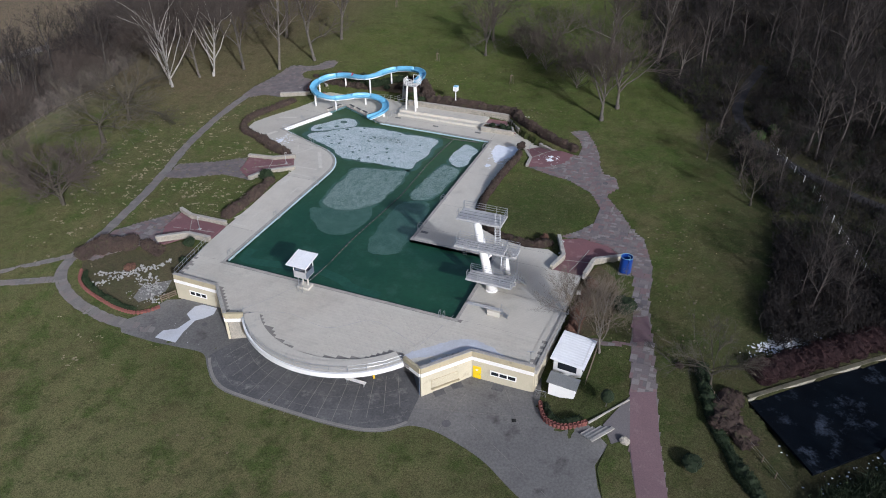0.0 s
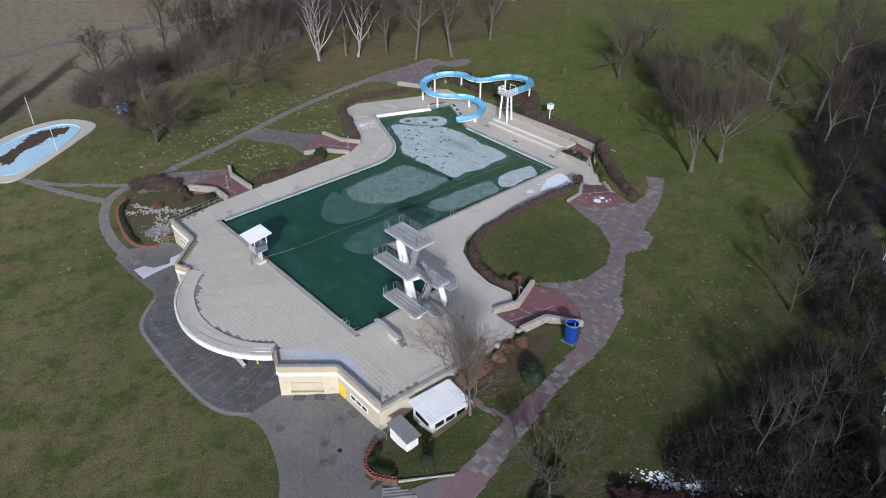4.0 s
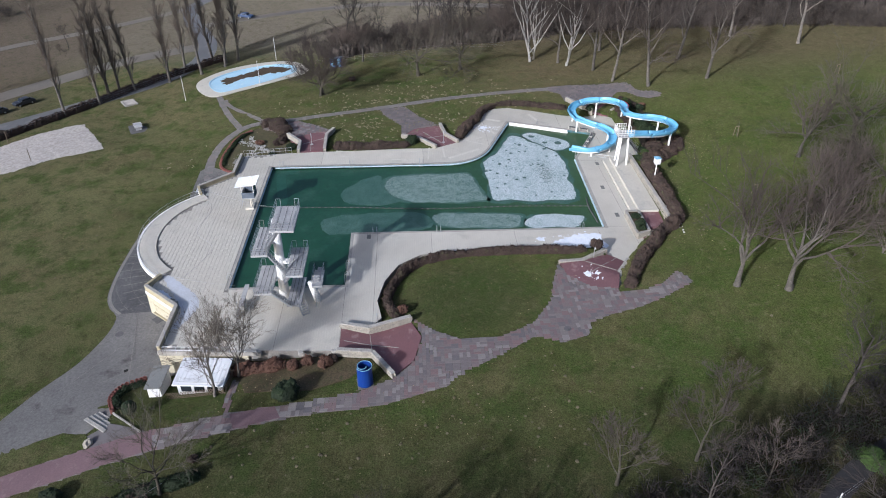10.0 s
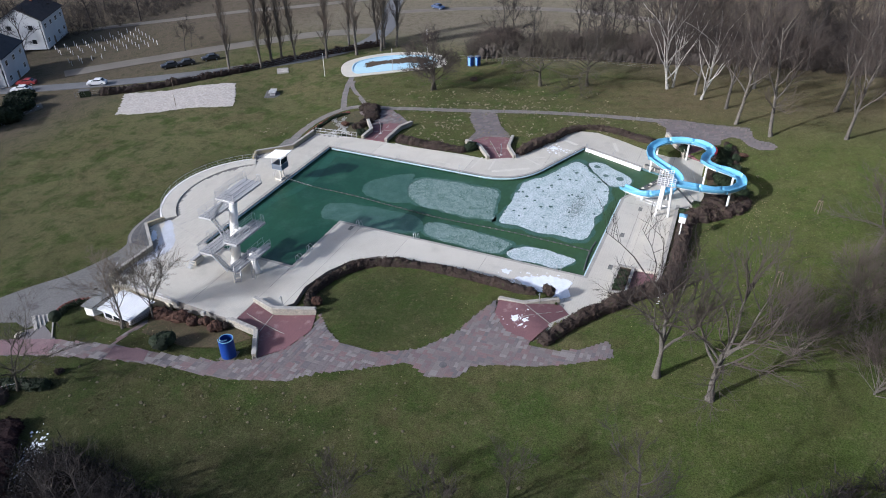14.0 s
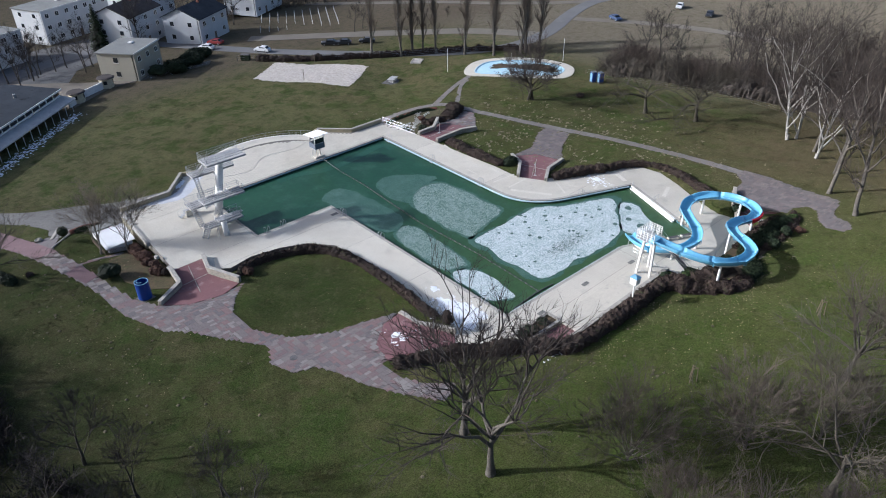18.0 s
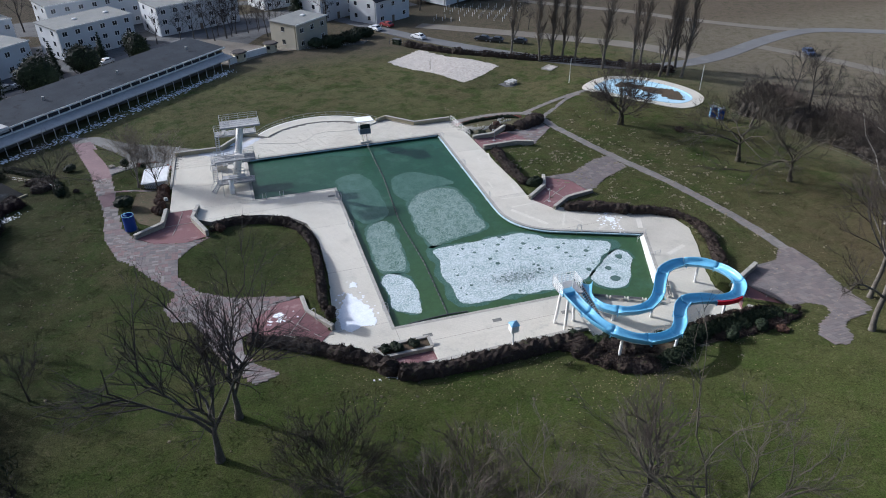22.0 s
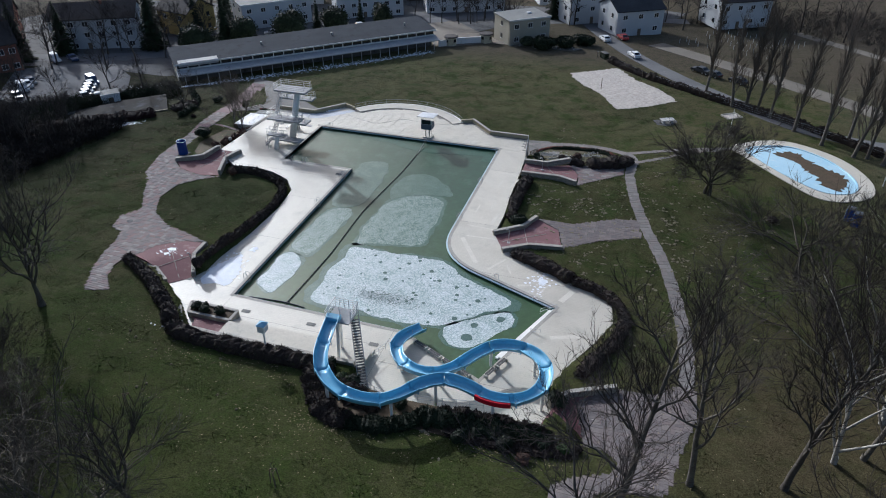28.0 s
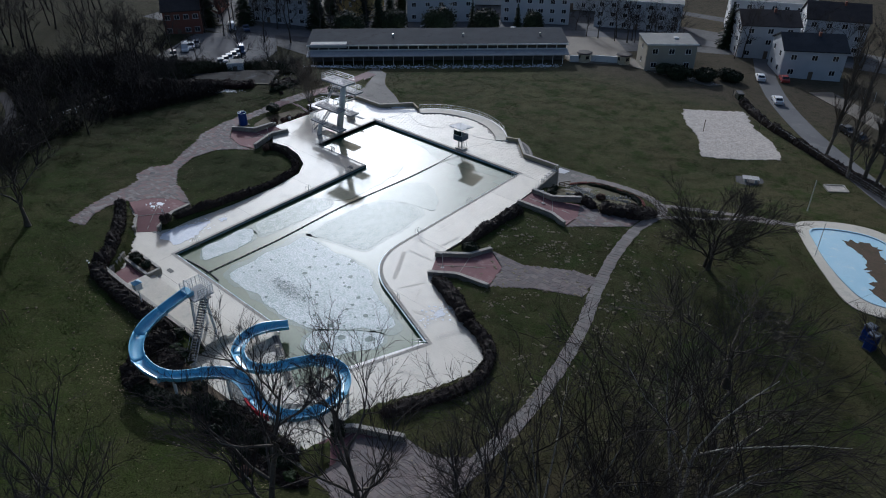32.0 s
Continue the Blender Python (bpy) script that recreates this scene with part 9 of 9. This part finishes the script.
for k, (x, y, turn) in enumerate(((30.2, -70.2, 40), (21.8, -75.4, 40))):
    gh = thing("gatehouse", "small octagonal pale ticket booth with a dark roof", "ticket booth", (x, y, H(x, y)), turn, "ticket booths")
    part("wall", Mesh().tube((0, 0, -0.3), (0, 0, 2.3), 1.6, n=8), CREAM, gh)
    part("roof", Mesh().tube((0, 0, 2.25), (0, 0, 2.5), 2.1, 1.7, 8), TILED, gh)
    for a in (0, 90, 180, 270):
        part("window", Mesh().box((1.52 * math.cos(radians(a + 22)), 1.52 * math.sin(radians(a + 22)), 1.4), (0.08, 0.8, 0.8), a + 22), GLASS, gh)
part_wall = thing("yard_wall", "low white wall between the ticket booths", "wall", kind="structure")
put("wall", Mesh().beam((32.8, -67.6, -4.4), (30.8, -69.2, -4.4), 0.3, 1.6).beam((29, -71.4, -4.4), (23, -74.6, -4.4), 0.3, 1.6), OLDWHITE, part_wall)
block("row_house", (80.2, -87.8), (94.8, -72.8), 12, -7.8, -0.6, HOUSEW, ROOFG, "white terraced house with a grey flat roof", 2, 5)
block("row_house", (56.5, -104.5), (74, -93), 12, -8.2, 0.0, HOUSEW, ROOFG, "white three-storey terraced block with a flat roof", 3, 6)
block("row_house", (27, -119), (50, -108.5), 12, -8.4, 0.0, HOUSEW, ROOFG, "white three-storey terraced block with a flat roof", 3, 7)
block("row_house", (88, -112), (108, -98), 11, -8.6, -0.6, HOUSEW, ROOFG, "white terraced house with a grey flat roof", 2, 8)
block("row_house", (52, -132), (80, -118), 11, -9, 0.4, HOUSEW, ROOFG, "white terraced house with a grey flat roof", 3, 8)
block("row_house", (-4, -142), (18, -132), 11, -9, 0.5, HOUSEW, ROOFG, "white terraced house with a grey flat roof", 3, 7)
block("ochre_house", (104.8, -61), (116.5, -63.5), 10, -7.2, -0.6, HOUSEY, TILED, "ochre gabled house with a dark roof", 2, 2, 0.4, 3.2)
block("apartment_house", (111, -47), (130, -37), 11, -6.4, 1.8, HOUSEW, TILED, "white apartment house with a dark pitched roof", 3, 6, 0.4, 3.0)
block("brick_house", (122, -18.5), (127.5, -10.5), 9, -4.8, 2.2, HOUSER, TILED, "red brick house with a steep dark roof", 2, 4, 0.4, 4.0)
block("modern_house", (-22.6, -101), (-10.6, -93.4), 11, -6.4, 0.6, HOUSEW, ROOFD, "white modern house with a dark slate upper storey", 2, 3, 0.4, 2.6)
block("modern_house", (-8, -112), (4, -104), 11, -7, 1.6, HOUSEW, TILED, "white house with a dark pitched roof", 3, 3, 0.4, 2.6)
block("modern_house", (-52, -120), (-38, -112), 11, -7, 0.6, HOUSEW, TILED, "white house with a dark pitched roof", 2, 4, 0.4, 3.4)
block("modern_house", (-20, -130), (-6, -124), 11, -8, 1.0, HOUSEW, TILED, "white house with a dark pitched roof", 3, 4, 0.4, 3.4)
block("brick_house", (140, -36), (152, -26), 10, -5.5, 2.0, HOUSER, TILED, "red brick house with a steep dark roof", 2, 4, 0.4, 4.0)
block("garden_shed", (81.4, -3.6), (83.8, -1.0), 3, -2.9, -0.4, OLDWHITE, ROOFG, "pale container shed beside the car park", 1, 1, 0.1, 0, 0.1, "shed")


# ---- parked cars ----
def make_car(x, y, turn, paint, label, van=False):
    c = thing("car", label, "van" if van else "car", (x, y, H(x, y) + 0.07), turn, "parked cars")
    top = 2.0 if van else 1.45
    prof = [(-2.1, 0.35), (2.1, 0.35), (2.15, 0.7), (1.95, 0.88), (1.0, 0.95)] + ([(0.95, 1.1), (0.6, top), (-2.0, top), (-2.12, 1.0)] if van else [(0.35, top), (-1.0, top), (-1.75, 1.0), (-2.12, 0.9)])
    m = Mesh()
    for (u, w) in ((0.86, 0), ):
        k = len(prof)
        pts = [(px, -u * (0.86 if pz_ > 1.05 else 1), pz_) for px, pz_ in prof] + [(px, u * (0.86 if pz_ > 1.05 else 1), pz_) for px, pz_ in prof]
        m.add(pts, [tuple(range(k)), tuple(range(2 * k - 1, k - 1, -1))] + [(i, k + i, k + (i + 1) % k, (i + 1) % k) for i in range(k)])
    body = part("body", m, paint, c)
    for s in (-1, 1):
        part("side_window", Mesh().box((-0.3 if not van else 0.5, s * 0.80, 1.18 if not van else 1.5), (1.7 if not van else 0.9, 0.05, 0.34 if not van else 0.5), 0, 0.02), GLASS, body)
    part("windscreen", Mesh().beam((0.95, 0, 1.0), (0.45, 0, top - 0.06), 1.4, 0.05), GLASS, body)
    part("rear_window", Mesh().beam((-1.66, 0, 1.05), (-1.12, 0, top - 0.06), 1.3, 0.05) if not van else Mesh().box((-2.08, 0, 1.5), (0.05, 1.2, 0.5)), GLASS, body)
    for wx in (-1.3, 1.35):
        for s in (-1, 1):
            w_ = part("wheel", Mesh().tube((wx, s * 0.66, 0.32), (wx, s * 0.88, 0.32), 0.32, n=14), TYRE, c)
            part("rim", Mesh().tube((wx, s * 0.84, 0.32), (wx, s * 0.895, 0.32), 0.2, n=10), STEEL, w_)
    for s in (-1, 1):
        part("headlight", Mesh().box((2.1, s * 0.62, 0.68), (0.08, 0.3, 0.14), 0, 0.02), OLDWHITE, c)
        part("tail_light", Mesh().box((-2.1, s * 0.66, 0.8), (0.06, 0.2, 0.2), 0, 0.02), REDS, c)
    return c


for x, y, turn, paint, lab, van in (
        (-33.3, -65.0, -38, CARD, "dark parked car on the roadside", False), (-36.2, -62.6, -38, CARD, "dark parked car on the roadside", False), (-41.6, -59.4, -38, CARD, "dark parked car on the roadside", False), (-17.4, -72.4, -60, CARW, "white car parked at the road", False), (-8.6, -86.4, -62, CARW, "white parked car by the house", False), (-13, -90, -60, CARR, "red parked car by the house", False),
        (91.0, -4.0, 150, CARS, "silver estate car in the car park", False), (92.6, -6.2, 150, CARD, "dark car in the car park", False), (94.2, -8.4, 150, CARW, "white car in the car park", False), (95.8, -10.6, 150, CARD, "dark car in the car park", False), (97.4, -12.8, 150, CARS, "silver car in the car park", False), (98.8, -15.0, 150, CARB, "dark blue van in the car park", True),
        (108.0, -4.6, 150, CARW, "white van in the car park", True), (109.8, -7.4, 150, CARW, "white car in the car park", False), (104.6, 0.6, 150, CARD, "dark car in the car park", False), (111.2, -9.8, 150, CARS, "silver car in the car park", False), (84, -70, 40, CARS, "silver car beside the terraced houses", False), (81, -72.5, 40, CARW, "white car beside the terraced houses", False), (63, -84, 40, CARW, "white car on the street", False),
        (118, -30, 150, CARB, "blue car on the street", False), (121, -27.4, 150, CARW, "white van on the street", True), (-104, -24, 70, CARB, "blue car on the far track", False), (-128, -18, 20, CARW, "white car on the far track", False), (-124, -6, 20, CARD, "dark car on the far track", False)):
    make_car(x, y, turn, paint, lab, van)
cont = thing("green_container", "dark green container beside the road fence", "container", (-10.4, -68.6, H(-10.4, -68.6)), -52)
part("body", Mesh().box((0, 0, 0.7), (2.2, 1.2, 1.4), 0, 0.05), EVERG, cont)
part("lid", Mesh().box((0, 0, 1.45), (2.3, 1.3, 0.12), 0, 0.03), DARKC, cont)
# vineyard posts in the field beyond
vin = Mesh()
for i in range(9):
    for j in range(16):
        x, y = -88 - i * 4.5, 46 + j * 4.0
        vin.box((x, y, H(x, y) + 0.8), (0.09, 0.09, 1.7), 0)
tagged(put("vineyard_posts", vin, WOOD), "rows of thin posts in the field", "post", kind="stuff")
vin = Mesh()
for i in range(10):
    for j in range(7):
        x, y = -6 - i * 2.4 - j * 1.8, -78 - j * 3.0 + i * 0.9
        if not inside(ROAD, [(x, y)])[0]:
            vin.box((x - 22, y - 14, H(x - 22, y - 14) + 0.6), (0.09, 0.09, 1.3), 0)
tagged(put("allotment_posts", vin, OLDWHITE), "rows of thin pale posts in an allotment", "post", kind="stuff")

# ---- terrace tiles: ribbed rows on the busy sides, large slabs along the lanes ----
def ribbed(x, y):
    return y < 0.0


tiles, count, tme_ = Mesh(), 0, None
cands = []
for j in range(-30, 124):
    for i in range(-25, 47):
        cands.append((i + 0.5 + (0.5 if j % 2 else 0), j * 0.5 + 0.25, 1.0, 0.5))
pos = np.array([(x, y) for x, y, *_ in cands])
okd = np.ones(len(pos), bool)
for ox in (-0.5, 0.5):
    for oy in (-0.25, 0.25):
        c = pos + (ox, oy)
        okd &= inside(DECK, c)
        okd &= ~inside(POOL, c)
        okd &= ~inside(ARC + rim_in[::-1], c)
for ax in ((0.45, 0), (-0.45, 0), (0, 0.45), (0, -0.45)):
    okd &= ~inside(POOL, pos + ax)
rt = random.Random(2)
for (x, y, w, h), good in zip(cands, okd):
    if not good or not ribbed(x, y):
        continue
    if count < 300 and y < -1.0 and 20 < x < 44:
        if tme_ is None:
            tme_ = Mesh().box((0, 0, 0), (0.988, 0.478, 0.05), 0, 0.008).make("deck_tile")
            tme_.materials.append(TILEO)
        ob = new("deck_tile", tme_)
        ob.parent = deck
        ob.location = (x, y, rt.uniform(-0.002, 0.004))
        count += 1
    else:
        k = len(tiles.v)
        z = 0.025 + rt.uniform(-0.002, 0.004)
        tiles.v += [(x + sx * 0.494, y + sy * 0.239, z) for sx, sy in ((-1, -1), (1, -1), (1, 1), (-1, 1))] + [(x + sx * 0.498, y + sy * 0.247, -0.01) for sx, sy in ((-1, -1), (1, -1), (1, 1), (-1, 1))]
        tiles.f += [(k, k + 1, k + 2, k + 3)] + [(k + 4 + c, k + 4 + (c + 1) % 4, k + (c + 1) % 4, k + c) for c in range(4)]
tagged(put("deck_tiles", tiles, TILE, deck, "rows of pale ribbed concrete tiles"), kind="stuff")


def clip(poly, axis, limit, keep_less):
    """Cuts a convex polygon at an axis line."""
    out = []
    for a, b in zip(poly, poly[1:] + poly[:1]):
        ia, ib = ((a[axis] <= limit) == keep_less), ((b[axis] <= limit) == keep_less)
        if ia:
            out.append(a)
        if ia != ib:
            t = (limit - a[axis]) / (b[axis] - a[axis])
            out.append((a[0] + (b[0] - a[0]) * t, a[1] + (b[1] - a[1]) * t))
    return out


# large slabs: the terrace's own triangles outside the tile field, cut along the sealed joints of each side
fieldbm = bmesh.new()
fl = []
for ring in (DECK, POOL):
    vs = [fieldbm.verts.new((x, y, 0)) for x, y in ring]
    fl += [fieldbm.edges.new((a, b)) for a, b in zip(vs, vs[1:] + vs[:1])]
bmesh.ops.triangle_fill(fieldbm, edges=fl, use_beauty=True)
tris = [[(v.co.x, v.co.y) for v in f.verts] for f in fieldbm.faces]
fieldbm.free()
slabs = {}
SIDES = [(-60, -0.1, (0.0, 8.0, 24.9, 36.4, 50.4, 56.0, 70)), (-0.1, 21.2, (0.0, 50.2, 53.6, 54.6, 55.6, 70)), (21.2, 60, (0.0, 7.2, 14.4, 18.0, 25.4, 37.0, 48.9, 53.6, 70))]
for tri_ in tris:
    for i, (lo_x, hi_x, lines) in enumerate(SIDES):
        strip = clip(clip(tri_, 0, lo_x + 0.02, False), 0, hi_x - 0.02, True)
        for j, (lo_y, hi_y) in enumerate(zip(lines, lines[1:])):
            cc_ = clip(clip(strip, 1, lo_y + 0.02, False), 1, hi_y - 0.02, True) if len(strip) >= 3 else []
            if len(cc_) >= 3:
                slabs.setdefault((i, j), []).append(cc_)
for key, polys in slabs.items():
    m = Mesh()
    z = 0.018 + rt.uniform(-0.002, 0.002)
    for pg in polys:
        area = sum(a[0] * b[1] - b[0] * a[1] for a, b in zip(pg, pg[1:] + pg[:1]))
        if abs(area) > 0.002:
            pg = pg if area > 0 else pg[::-1]
            m.add([(x, y, z) for x, y in pg], [tuple(range(len(pg)))])
    if m.f:
        put("deck_slab", m, SLABR, deck)
# pale mortar strips where the west side was mended
STRIPS = [(-5.2, 21.5, -4.9, 24.6, 0.45), (-5.7, 10.0, -5.0, 13.2, 0.3), (-5.0, 8.8, -2.6, 8.6, 0.35), (-9.0, 32.6, -7.3, 35.6, 0.3), (-6.3, 26.0, -1.7, 25.7, 0.22), (-6.6, 28.3, -2.4, 28.5, 0.3), (-18.6, 36.9, -17.4, 39.6, 0.7),
          (-5.4, 34.6, -2.0, 29.2, 0.6), (-13.4, 37.4, -11.7, 37.9, 0.4), (-3.4, 11.2, -3.2, 13.6, 0.25), (-4.0, 18.6, -3.8, 20.6, 0.25), (-2.0, 19.6, -1.9, 22.0, 0.2), (-15.6, 36.2, -14.4, 39.2, 0.25), (-20.6, 45.4, -17.4, 46.6, 0.6), (-9.4, 34.0, -10.4, 35.8, 0.2)]
for ax, ay, bx, by, wide in STRIPS:
    a, b = Vector((ax, ay)), Vector((bx, by))
    side = Vector((a.y - b.y, b.x - a.x)).normalized() * (wide / 2)
    put("mortar_strip", Mesh().prism([tuple(a + side), tuple(a - side), tuple(b - side), tuple(b + side)], 0.012, 0.024), REPAIR, deck)
